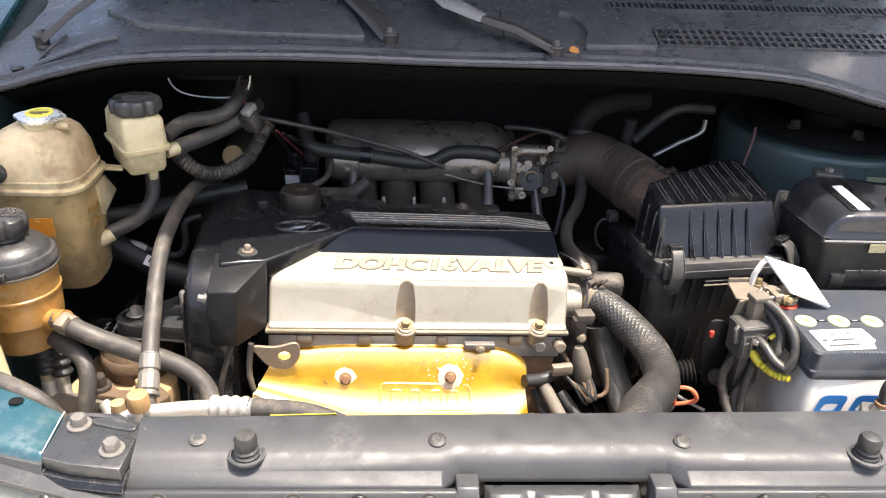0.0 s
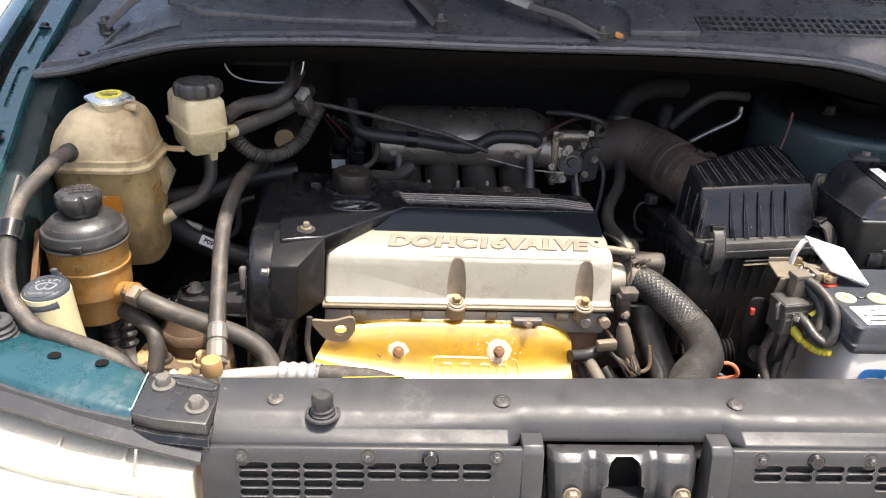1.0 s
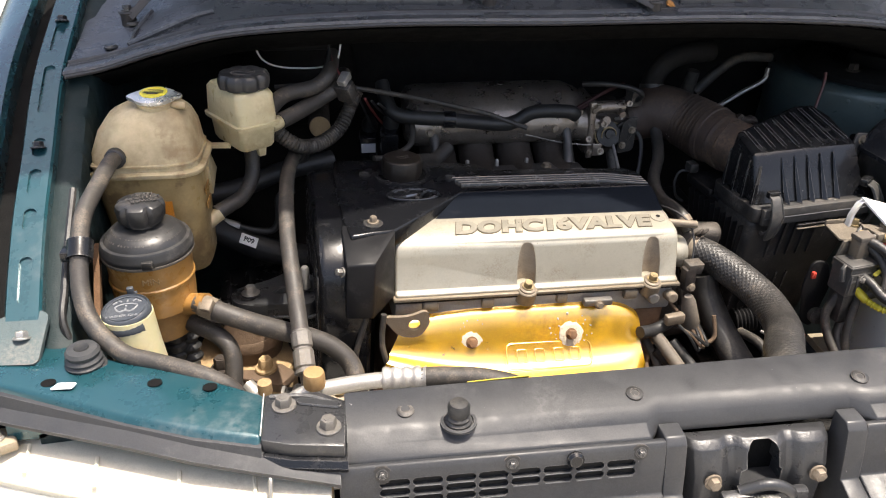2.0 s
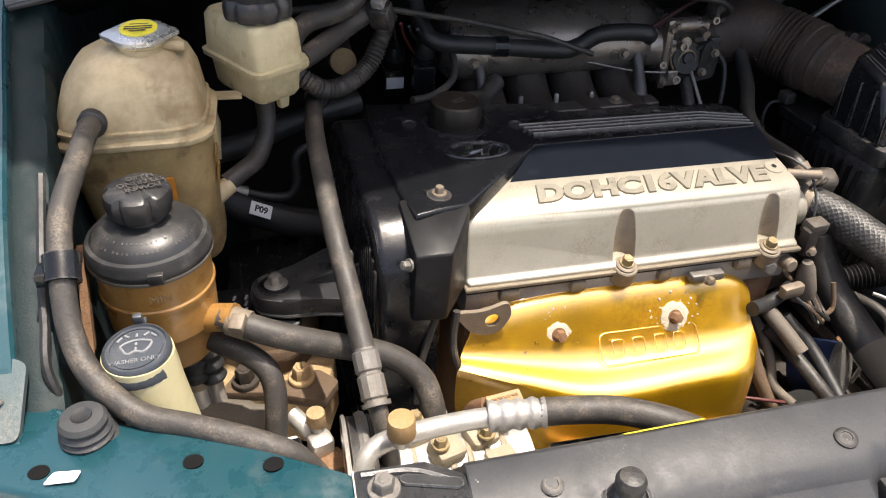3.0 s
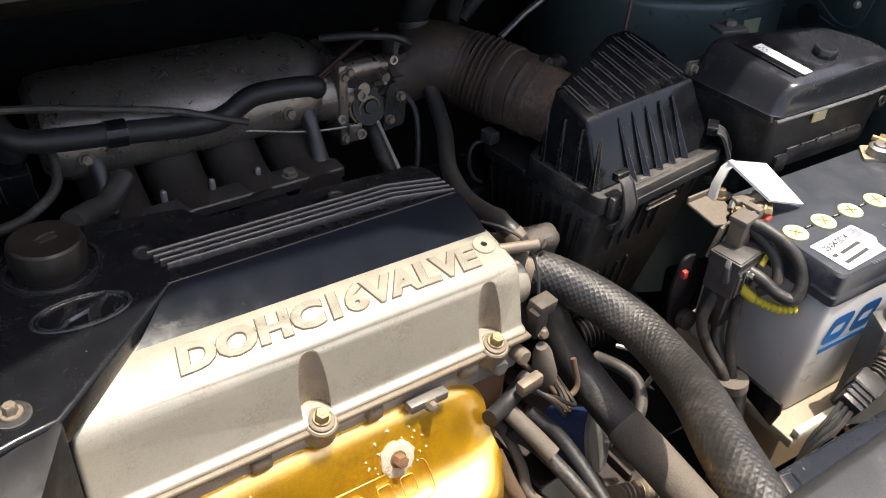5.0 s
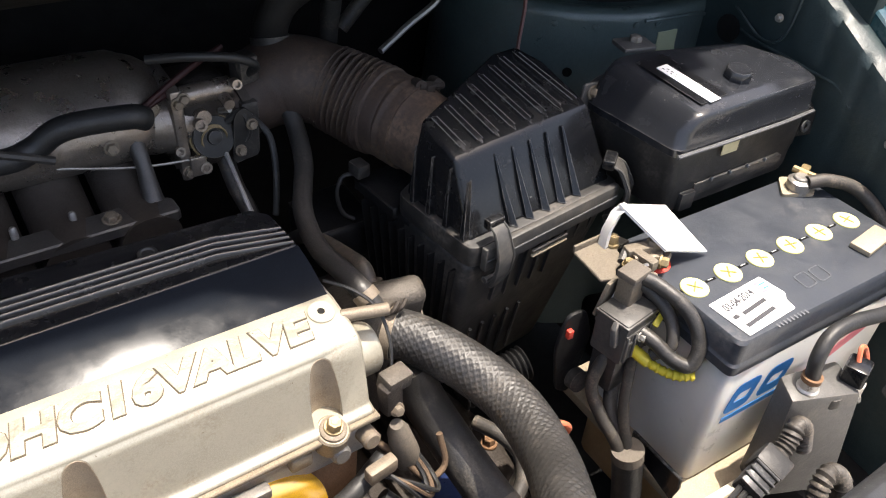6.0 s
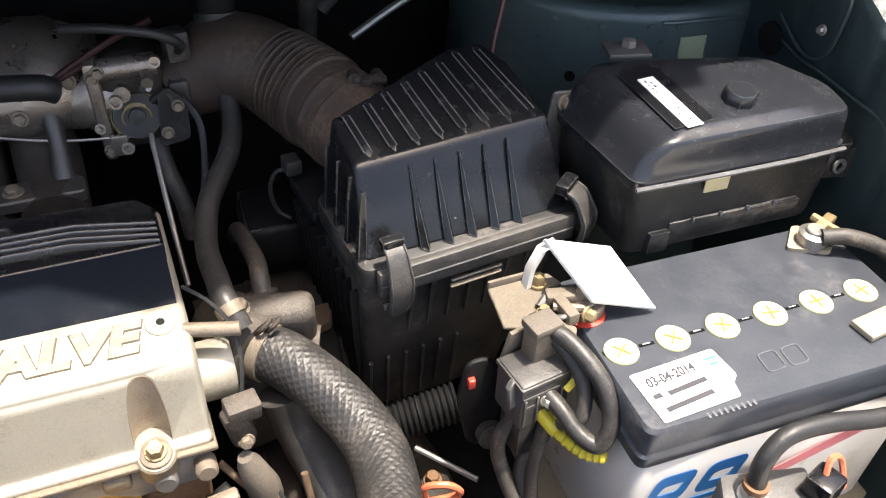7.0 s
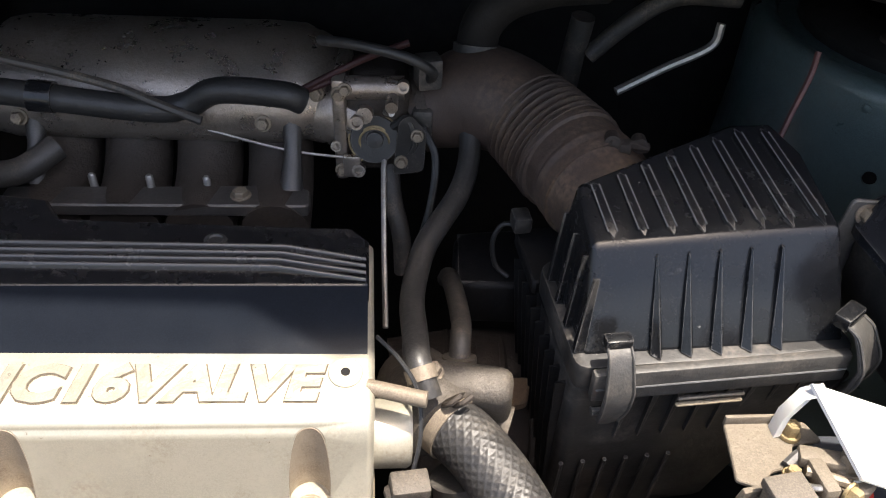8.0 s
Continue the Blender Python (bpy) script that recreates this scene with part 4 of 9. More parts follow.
def silver():
    prof = [(-0.024, -0.072), (-0.0235, -0.068), (-0.0165, -0.066), (-0.0045, -0.022), (-0.002, -0.0125), (0.003, -0.0055), (0.010, -0.0015), (0.050, 0.0050), (0.17, 0.008), (0.17, -0.07)]
    us = [(-0.203, 0.004), (-0.200, 0.0), (0.203, 0.0), (0.2065, 0.004)]
    rings = []
    for u, d in us:
        rings.append([(u, v + (d if i < 7 else 0), w - (d if 2 < i < 9 else 0)) for i, (v, w) in enumerate(prof)])
    part("cam_cover", ebm(carved(bevel_all(loft(rings), 0.002, 2, 25), [lathe([(0.0136, -0.0665), (0.0136, 0.02)], 32, pose(u, WELL, 0)) for u in (-0.02, 0.165)])), M_SILVER, engine, "silver painted cam cover with raised lettering")
    part("cover_flange", ebm(bevel_all(prism([(-0.206, -0.0285), (0.208, -0.0285), (0.208, 0.17), (-0.206, 0.17)], -0.0765, -0.0715), 0.0012, 1)), M_FLANGE, engine)
    # darker brown lining of the bolt wells
    M_WELL = material("darker_brown_casting", (0.30, 0.245, 0.18), 0.55, metal=0.25, tone=0.2, dust=(0.17, 0.11, 0.06), dust_amount=0.3, dust_scale=40)
    face_v, face_w = [-0.0235, -0.0165, -0.0045, -0.002, 0.003], [-0.068, -0.066, -0.022, -0.0125, -0.0055]
    for u in (-0.02, 0.165):
        strips = []
        for a in np.linspace(math.radians(4), math.radians(176), 21):
            x, v = u + 0.0131 * math.cos(a), WELL + 0.0131 * math.sin(a)
            top = float(np.interp(v, face_v, face_w)) - 0.0006
            strips.append([(x, v, -0.0662), (x, v, max(-0.066, top)), (x + 0.0004 * math.cos(a), v + 0.0004 * math.sin(a), max(-0.066, top)), (x + 0.0004 * math.cos(a), v + 0.0004 * math.sin(a), -0.0662)])
        part("bolt_well", ebm(loft(strips)), M_WELL, engine)
    for u in (-0.02, 0.165):
        part("bolt_boss", ebm(lathe([(0.0145, -0.018), (0.0145, 0.001), (0.013, 0.0025)], 22, pose(u, -0.0225, -0.071, 14))), M_FLANGE, engine)
        part("bolt_washer", ebm(lathe([(0.0115, 0), (0.0115, 0.002), (0.010, 0.003)], 20, pose(u, -0.023, -0.0685, 14))), M_TANMETAL, engine)
        part("cover_bolt", ebm(hex_bolt(0.0065, 0.010, pose(u, -0.0232, -0.0660, 14), 1.25)), M_BRASS, engine)
    # lettering on the sloped shelf
    slope = math.degrees(math.atan2(0.0065, 0.040))
    part("lettering_outline", ebm(letters("DOHC16VALVE", 0.036, 0.0006, pose(0.025, 0.0270, 0.0012, slope), 0.2, 1.02, 1.14, 0.0026)), M_OUTLINE, engine, smooth=False)
    part("raised_lettering", ebm(letters("DOHC16VALVE", 0.036, 0.0017, pose(0.025, 0.0270, 0.0012, slope), 0.2, 1.02, 1.14, 0.0018)), M_LETTER, engine, smooth=False)
    part("lug", ebm(lathe([(0.0115, -0.004), (0.0115, 0.001), (0.011, 0.0014)], 20, pose(0.187, 0.036, 0.0030, slope))), M_SILVER, engine)
    part("lug_hole", ebm(lathe([(0.0032, 0), (0.0032, 0.0005)], 14, pose(0.187, 0.036, 0.0042, slope))), M_BAY, engine)


silver()

# edge of the head below the flange: tabs and stained ledge
part("head_ledge", ebm(bevel_all(prism([(-0.19, -0.019), (0.185, -0.019), (0.185, 0.02), (-0.19, 0.02)], -0.098, -0.0835), 0.002, 1)), M_OIL, engine, "amber oil-stained ledge of the head")
for u, w in ((-0.155, 0.022), (-0.075, 0.018), (-0.018, 0.02), (0.032, 0.016), (0.135, 0.02)):
    part("ledge_tab", ebm(box(w, 0.012, 0.015, pose(u, -0.022, -0.0945), 0.003)), M_FLANGE, engine)
part("sensor_plate", ebm(box(0.042, 0.012, 0.010, pose(0.083, -0.031, -0.0965), 0.002)), M_CRIMP, engine)
part("sensor_plate_bolt", ebm(hex_bolt(0.005, 0.008, pose(0.083, -0.037, -0.0925, 80))), M_TANMETAL, engine)
for u in (0.168, 0.197):
    part("core_plug", ebm(lathe([(0.0085, 0), (0.0085, 0.014), (0.0065, 0.016)], 18, pose(u, -0.02, -0.094, 82))), M_CRIMP if u < 0.18 else M_TANMETAL, engine)


def top_cover():
    """The black moulded cover: flat top, raised oil-filler end, facet beside the lettering."""
    plan = [(-0.205, -0.008), (-0.142, 0.051), (-0.094, 0.0965), (0.2000, 0.1005), (0.2025, 0.104), (0.2025, 0.155), (0.190, 0.170), (-0.030, 0.176), (-0.045, 0.200), (-0.185, 0.222), (-0.262, 0.226), (-0.268, 0.18), (-0.268, 0.02), (-0.262, -0.02), (-0.232, -0.012)]
    def hgt(u, v):
        if u < -0.20 and v < 0.02:
            return 0.0225 + 0.0 * v
        return 0.0235
    top = [(u, v, hgt(u, v)) for u, v in plan]
    low = [(u, v, -0.004) for u, v in plan]
    bm = bevel_all(loft([low, top]), 0.004, 3, 40)
    c = part("top_cover", ebm(bm), M_COVER, engine, "glossy black plastic engine cover, lightly dusty")
    # sloped front apron
    left = [(-0.092, 0.097), (-0.104, 0.087), (-0.118, 0.0725), (-0.131, 0.0595), (-0.140, 0.0505)]
    drop = [0.0228, 0.0195, 0.0138, 0.0082, 0.0042]
    rings = []
    for t in np.linspace(0, 1, 14):
        rings.append([(l[0] + (0.2015 - l[0]) * t, l[1] + (0.004 if k == 0 else -0.001) * t, w) for k, (l, w) in enumerate(zip(left, drop))] + [(-0.12 + 0.32 * t, 0.058, -0.003), (-0.09 + 0.29 * t, 0.096, 0.010)])
    # blue in the base colour replaces the sky's reflection on the slope
    M_APRON = material("satin_slope_with_sky_tint", (0.0080, 0.0100, 0.0140), 0.15, rough_var=0.04, spec=0.06, tone=0.25, bump=0.006, dust=(0.035, 0.037, 0.042), dust_amount=0.0, dust_scale=30)
    part("cover_apron", ebm(loft(rings)), M_APRON, c, "scuffed satin sloping front of the cover, tinted blue for sky reflection", sharp=60)
    # ribs, bent near the right end
    for i in range(4):
        v = 0.118 + i * 0.0078
        dv = -0.0105
        run = [(-0.088 - i * 0.003, v, 0.0245), (0.03, v, 0.0245), (0.128 + i * 0.002, v, 0.0245), (0.135 + i * 0.002, v, 0.0245), (0.200, v + dv, 0.0215)]
        sec = [(-0.0026, -0.003), (-0.0020, 0.0018), (-0.0009, 0.0034), (0.0009, 0.0034), (0.0020, 0.0018), (0.0026, -0.003)]
        part("cover_rib", ebm(loft([[(u, vv + a, w + b) for a, b in sec] for u, vv, w in run])), M_RIB, c, sharp=60)
    for u, v in ((-0.0985, 0.146), (0.089, 0.148), (-0.222, 0.166)):
        part("cover_screw", ebm(lathe([(0.0085, 0), (0.0085, 0.0025), (0.006, 0.003), (0.005, 0.0018), (0.001, 0.0018)], 20, pose(u, v, 0.0235))), M_SATIN, c)
    part("cover_hole", ebm(lathe([(0.003, 0), (0.003, 0.0006)], 12, pose(-0.105, 0.190, 0.0235))), M_BAY, c)
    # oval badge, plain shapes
    M_RING = material("worn_black_badge_rim", (0.022, 0.022, 0.024), 0.25, tone=0.2, spec=0.7, wear=(0.2, 0.2, 0.2), wear_amount=0.08, wear_scale=200)
    oval = lambda k, h: [(-0.163 + 0.0365 * k * math.cos(t), 0.094 + 0.0185 * k * math.sin(t), h) for t in np.linspace(0, 2 * math.pi, 41)]
    part("badge_ring", ebm(tube(oval(1.0, 0.0242), 0.0016, 8, 1)), M_RING, c, "dull black oval badge ring")
    part("badge_ring", ebm(tube(oval(0.88, 0.0240), 0.0009, 8, 1)), M_LOGO, c, "thin worn chrome badge ring")
    for sgn in (-1, 1):
        leg = loft([[(-0.163 + sgn * (0.0100 + 0.0035 * k * k) + 0.0075 * k + d, 0.094 + 0.0125 * k, h) for d, h in ((-0.0048, 0.0233), (-0.0030, 0.0262), (0.0030, 0.0262), (0.0048, 0.0233))] for k in (-1.0, -0.6, -0.2, 0.2, 0.6, 1.0)])
        part("badge_bar", ebm(leg), M_LOGO, c, "dull chrome badge bar")
    bar = loft([[(-0.163 + 0.0105 * k, 0.094 + 0.0036 * k + d, h) for d, h in ((-0.0036, 0.0233), (-0.0022, 0.0258), (0.0022, 0.0258), (0.0036, 0.0233))] for k in (-1.0, -0.33, 0.33, 1.0)])
    part("badge_bar", ebm(bar), M_LOGO, c, "dull chrome badge bar")
    # oil filler
    part("filler_collar", ebm(lathe([(0.040, 0), (0.040, 0.002), (0.037, 0.0035), (0.034, 0.001), (0.031, 0.001)], 36, pose(-0.168, 0.163, 0.0235))), M_COVER, c)
    cap = part("oil_filler_cap", ebm(lathe([(0.0285, 0.0), (0.0300, 0.008), (0.0300, 0.022), (0.0285, 0.0265), (0.026, 0.028), (0.024, 0.0275), (0.001, 0.0275)], 40, pose(-0.168, 0.163, 0.024), wobble=lambda a, r, z: r * (1 - 0.035 * (math.cos(a * 10) > 0.75) * (0.004 < z < 0.024)))), material("brown_dusty_cap", (0.014, 0.0115, 0.0095), 0.40, dust=(0.07, 0.055, 0.04), dust_amount=0.16, dust_scale=40), c, "dusty brown-black oil filler cap")
    mark = bmesh.new()
    merge(mark, box(0.018, 0.003, 0.001, pose(-0.168, 0.166, 0.0517, 0, 0, 20)))
    merge(mark, box(0.014, 0.003, 0.001, pose(-0.166, 0.160, 0.0517, 0, 0, 20)))
    part("cap_mark", ebm(mark), M_GEAR, cap, "worn moulded mark")
    # cover bolt with washer at the timing end
    part("cover_washer", ebm(lathe([(0.0125, 0), (0.0125, 0.0016), (0.011, 0.002)], 24, pose(-0.230, 0.012, 0.0225))), M_BLACKDUSTY, c)
    part("cover_bolt", ebm(hex_bolt(0.0048, 0.009, pose(-0.230, 0.012, 0.0245), 1.6)), M_TANMETAL, c, "dusty yellow-zinc bolt")


top_cover()


def timing():
    """The belt cover at the end of the engine: rounded, ribbed on its end face."""
    t = part("timing_cover", ebm(bevel_all(prism(rounded([(0.225, 0.016), (0.235, -0.06), (0.18, -0.34), (0.0, -0.36), (-0.052, -0.20), (-0.058, -0.08), (-0.045, -0.012), (-0.002, 0.018)], 0.035, 6), -0.305, -0.238, axis="x"), 0.010, 4, 40)), M_COVER, engine, "black ribbed timing belt cover with a glossy rounded edge")
    for i in range(25):
        v = -0.040 + i * 0.0105
        z1 = -0.004 - 0.020 * max(0.0, (0.0 - v) / 0.04) ** 1.5 - 0.010 * max(0.0, (v - 0.20) / 0.02)
        part("cover_rib", ebm(prism([(v - 0.0030 - 0.006, -0.24), (v + 0.0030 - 0.006, -0.24), (v + 0.0030, z1), (v - 0.0030, z1)], -0.3064, -0.3045, axis="x")), M_COVER, t)
    part("rim_seam", ebm(tube([(-0.300, -0.046, -0.20), (-0.300, -0.049, -0.08), (-0.300, -0.038, -0.020), (-0.300, -0.002, 0.0085), (-0.300, 0.10, 0.0085), (-0.300, 0.215, 0.0075)], 0.0022, 6)), M_COVER, t)
    # front block beside the cam cover
    blk = loft([[(-0.272, -0.063, -0.073), (-0.238, -0.066, -0.074), (-0.204, -0.020, -0.072), (-0.204, 0.01, -0.072), (-0.272, 0.01, -0.072)],
                [(-0.272, -0.063, 0.005), (-0.237, -0.066, 0.007), (-0.2045, -0.012, 0.0225), (-0.2045, 0.012, 0.0228), (-0.272, 0.012, 0.0228)]])
    M_BLOCK = material("scuffed_dusty_black_block", (0.010, 0.010, 0.011), 0.48, spec=0.22, tone=0.3, dust=(0.10, 0.095, 0.09), dust_amount=0.12, dust_scale=26, bump=0.05)
    part("cover_end_block", ebm(bevel_all(blk, 0.003, 2)), M_BLOCK, engine, "black plastic end block with dust smears")
    part("end_bolt", ebm(hex_bolt(0.0048, 0.009, pose(-0.276, -0.056, -0.008, 20, -70))), M_CRIMP, engine)


timing()


def shield():
    """Gold passivated exhaust heat shield, folded along a sloping crease."""
    M_GOLD = material("gold_passivated_shield", (0.98, 0.50, 0.005), 0.38, metal=0.8, coat=1.0, coat_rough=0.26, coat_ior=2.6, tone=0.18, dust=(0.46, 0.17, 0.008), dust_amount=0.26, dust_scale=9, bump=0.05, wear=(0.22, 0.10, 0.03), wear_amount=0.08, wear_scale=50)
    s = part("heat_shield", ebm(shield_mesh()), M_GOLD, engine, "gold-coloured heat-stained exhaust heat shield")
    M_SCALE = material("white_corrosion", (0.52, 0.46, 0.35), 0.75, metal=0.1, tone=0.25, bump=0.5, grain=300)
    nrm = (0, -0.912, 0.41)
    for u, v, w in ((-0.099, -0.043, -0.136), (0.044, -0.044, -0.133)):
        a = EM @ aim((u, v - 0.002, w), nrm)
        part("corrosion_ring", lathe([(0.0175, -0.006), (0.0175, 0.0010), (0.0150, 0.0018), (0.008, 0.0022)], 48, a, wobble=lambda t, r, z: r * (1 + 0.03 * math.sin(t * 3 + 1) + 0.035 * math.sin(t * 8) + 0.03 * math.sin(t * 13)) if r > 0.01 else r), M_SCALE, s)
        part("shield_bolt", hex_bolt(0.0066, 0.0115, a, 1.3), M_RUST, s, "rusty hex bolt")
    # pressed frame with three worn letters that cannot be read
    fr = EM @ frame_of((0.010, -0.0625, -0.1555), (1, 0.0, -0.02), (0.0, 0.72, 0.69))
    loop = [(x, y, 0.001) for x, y in rounded([(-0.062, -0.017), (0.062, -0.017), (0.062, 0.019), (-0.062, 0.019)], 0.01, 4)]
    part("pressed_frame", tube([fr @ Vector(p) for p in loop + loop[:1]], 0.0006, 6, 1), M_GOLD, s)
    bars = bmesh.new()
    for x in (-0.040, -0.014, 0.014, 0.038):
        loop = [(x + px, py, 0.0006) for px, py in rounded([(-0.007, -0.008), (0.007, -0.008), (0.007, 0.010), (-0.007, 0.010)], 0.003, 3)]
        merge(bars, tube([fr @ Vector(p) for p in loop + loop[:1]], 0.0005, 6, 1))
    part("pressed_mark", bars, M_GOLD, s)
    for w in (-0.245, -0.262):
        part("shield_rib", ebm(tube([(0.02, -0.116, w - 0.008), (0.08, -0.115, w), (0.135, -0.098, w + 0.004), (0.153, -0.07, w + 0.003)], 0.0035, 8)), M_GOLD, s)
    speck = random.Random(5)
    spots = bmesh.new()
    for u0, w0, n in ((-0.099, -0.136, 26), (0.044, -0.133, 26)):
        for _ in range(n):
            a, d = speck.uniform(0, 6.28), speck.uniform(0.018, 0.032)
            merge(spots, lathe([(speck.uniform(0.0008, 0.0022), -0.001), (0.0006, 0.0012)], 6, EM @ aim((u0 + d * math.cos(a), -0.0455 + 0.41 * d * math.sin(a), w0 + 0.91 * d * math.sin(a)), nrm)))
    tagged(part("corrosion_specks", spots, M_SCALE, s), kind="stuff")
    part("shield_hook", ebm(tube([(-0.125, -0.115, -0.26), (-0.095, -0.125, -0.272), (-0.07, -0.124, -0.27), (0.0, -0.118, -0.255)], 0.004, 8)), M_GOLD, s)


def shield_mesh():
    rows = [
        [(-0.176, -0.012, -0.104), (-0.10, -0.0100, -0.0968), (0.0, -0.0100, -0.0968), (0.085, -0.0100, -0.0975), (0.118, -0.009, -0.103), (0.130, -0.006, -0.110)],
        [(-0.188, -0.026, -0.109), (-0.10, -0.0245, -0.1015), (0.0, -0.0245, -0.1015), (0.085, -0.0245, -0.1022), (0.124, -0.023, -0.107), (0.145, -0.018, -0.117)],
        [(-0.200, -0.037, -0.122), (-0.10, -0.0345, -0.114), (0.0, -0.0345, -0.1145), (0.085, -0.0345, -0.1145), (0.130, -0.0335, -0.120), (0.153, -0.030, -0.130)],
        [(-0.212, -0.048, -0.142), (-0.125, -0.056, -0.155), (-0.05, -0.061, -0.163), (0.06, -0.061, -0.163), (0.120, -0.059, -0.161), (0.152, -0.045, -0.154)],
        [(-0.216, -0.062, -0.146), (-0.14, -0.082, -0.163), (-0.060, -0.101, -0.177), (0.05, -0.100, -0.177), (0.118, -0.097, -0.176), (0.152, -0.066, -0.171)],
        [(-0.220, -0.062, -0.158), (-0.145, -0.086, -0.180), (-0.062, -0.109, -0.198), (0.05, -0.109, -0.198), (0.122, -0.105, -0.197), (0.154, -0.070, -0.19)],
        [(-0.205, -0.040, -0.25), (-0.140, -0.078, -0.27), (-0.060, -0.112, -0.285), (0.05, -0.114, -0.285), (0.124, -0.108, -0.285), (0.152, -0.075, -0.28)],
        [(-0.17, -0.030, -0.34), (-0.115, -0.072, -0.35), (-0.060, -0.112, -0.36), (0.05, -0.114, -0.36), (0.120, -0.108, -0.36), (0.145, -0.075, -0.35)],
    ]
    fine = []
    for row in rows:
        fine.append([tuple(p) for p in spline(row, 4)])
    cols_ = list(zip(*fine))
    grid = [[tuple(p) for p in spline(c, 4)] for c in cols_]
    bm = loft(grid, False, False)
    ext = bmesh.ops.solidify(bm, geom=bm.faces[:], thickness=-0.002)
    bmesh.ops.recalc_face_normals(bm, faces=bm.faces)
    return bm


shield()

# lifting eye between cover and shield
eye = bmesh.new()
merge(eye, prism(rounded([(-0.225, -0.085), (-0.19, -0.088), (-0.163, -0.078), (-0.158, -0.098), (-0.172, -0.122), (-0.20, -0.118)], 0.012), -0.046, -0.041, axis="y"))
hole = prism([(0.0082 * math.cos(a) - 0.180, 0.0082 * math.sin(a) - 0.101) for a in np.linspace(0, 2 * math.pi, 21)[:-1]], -0.06, -0.03, axis="y")
part("lifting_eye", ebm(carved(eye, [hole])), M_TANMETAL, engine, "brown dusty steel lifting eye")
for a, b in (((-0.245, -0.055, -0.075), (-0.262, -0.06, -0.19)), ((-0.222, -0.05, -0.078), (-0.215, -0.06, -0.16))):
    part("harness", ebm(tube([a, ((a[0] + b[0]) / 2 - 0.006, a[1] - 0.006, (a[2] + b[2]) / 2), b], 0.004, 8)), M_RUBBER, engine)


# ---- intake side ----
intake = thing("intake_manifold", (0.06, 1.25, 0.80), "dusty cast aluminium intake manifold with a rounded plenum", "intake manifold")


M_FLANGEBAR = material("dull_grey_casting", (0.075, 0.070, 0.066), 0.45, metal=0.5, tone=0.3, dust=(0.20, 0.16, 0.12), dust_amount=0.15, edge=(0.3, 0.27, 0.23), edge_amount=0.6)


def plenum():
    prof = [(0.02, -0.045), (-0.012, -0.035), (-0.024, -0.012), (-0.018, 0.016), (0.004, 0.040), (0.035, 0.050), (0.075, 0.048), (0.105, 0.03), (0.11, -0.01), (0.08, -0.045)]
    rings = []
    for x, k in ((-0.098, 0.75), (-0.090, 0.94), (-0.075, 1.0), (0.150, 1.0), (0.178, 0.97), (0.200, 0.80), (0.215, 0.6)):
        rings.append([(x, 1.262 + (y - 0.04) * k + 0.0, 0.985 + z * k) for y, z in rounded(prof, 0.02, 3)])
    part("plenum", loft(rings), M_PLENUM, intake, "grey cast plenum barrel with dust")
    # runners coloured dark so the space under the plenum looks like a cavity
    for i in range(4):
        x = -0.045 + i * 0.066
        part("runner", tube([(x, 1.25, 0.955), (x + 0.002, 1.238, 0.935), (x + 0.004, 1.215, 0.915), (x + 0.006, 1.185, 0.903), (x + 0.008, 1.15, 0.898)], 0.030, 18), M_GEAR, intake, "brown runner darkened to read as a shaded cavity")
    part("flange", bevel_all(prism(rounded([(-0.072, 1.141), (0.192, 1.150), (0.190, 1.176), (0.155, 1.182), (0.10, 1.177), (-0.074, 1.169)], 0.006), 0.914, 0.926), 0.0015, 1, 40), M_FLANGEBAR, intake, "dark grey manifold flange with dusty edges")
    part("flange_bolt", hex_bolt(0.0068, 0.006, pose(0.131, 1.163, 0.926)), M_TANMETAL, intake)
    for x in (-0.055, 0.170):
        part("stay", tube([(x, 1.222, 0.99), (x + 0.004, 1.198, 0.958), (x + 0.003, 1.176, 0.924)], 0.0085, 10, radius=lambda s: 0.0075 + 0.004 * abs(s - 0.045) / 0.045), M_FLANGEBAR, intake, "dull cast stay")
    for x in (0.0, 0.05, 0.10):
        part("stud", lathe([(0.0035, 0), (0.0035, 0.014), (0.002, 0.016)], 10, pose(x, 1.174, 0.922)), M_STEEL, intake)
    for q in ((-0.06, 1.199, 0.978), (0.15, 1.199, 0.978), (0.195, 1.215, 1.0)):
        part("plenum_bolt", hex_bolt(0.0055, 0.008, aim(q, (0, -1, 0.3))), M_TANMETAL, intake)
    part("outlet_neck", tube([(0.185, 1.245, 0.975), (0.215, 1.238, 0.972), (0.232, 1.236, 0.970)], 0.034, 20), M_PLENUM, intake)


plenum()

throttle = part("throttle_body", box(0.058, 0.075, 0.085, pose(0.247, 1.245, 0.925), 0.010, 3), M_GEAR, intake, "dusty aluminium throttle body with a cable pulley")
part("mount_flange", box(0.012, 0.085, 0.10, pose(0.216, 1.243, 0.92), 0.004), M_PLENUM, throttle)
for dz in (0.012, 0.088):
    part("flange_bolt", hex_bolt(0.005, 0.006, pose(0.2165, 1.20, 0.92 + dz, 90)), M_TANMETAL, throttle)
pul = part("cable_pulley", lathe([(0.021, 0), (0.022, 0.002), (0.0195, 0.004), (0.022, 0.006), (0.021, 0.008), (0.008, 0.008), (0.007, 0.012), (0.001, 0.013)], 28, aim((0.246, 1.207, 0.962), (0.05, -0.95, 0.3))), M_BLACKDUSTY, throttle, "grimy round cable pulley")
part("pulley_rim", tube([Vector((0.246, 1.203, 0.963)) + Vector((0.0222 * math.cos(a), 0.0066 * math.sin(a) * 1.0, 0.0215 * math.sin(a))) for a in np.linspace(0.5, 4.2, 18)], 0.0016, 6, 1), M_BRASS, throttle)
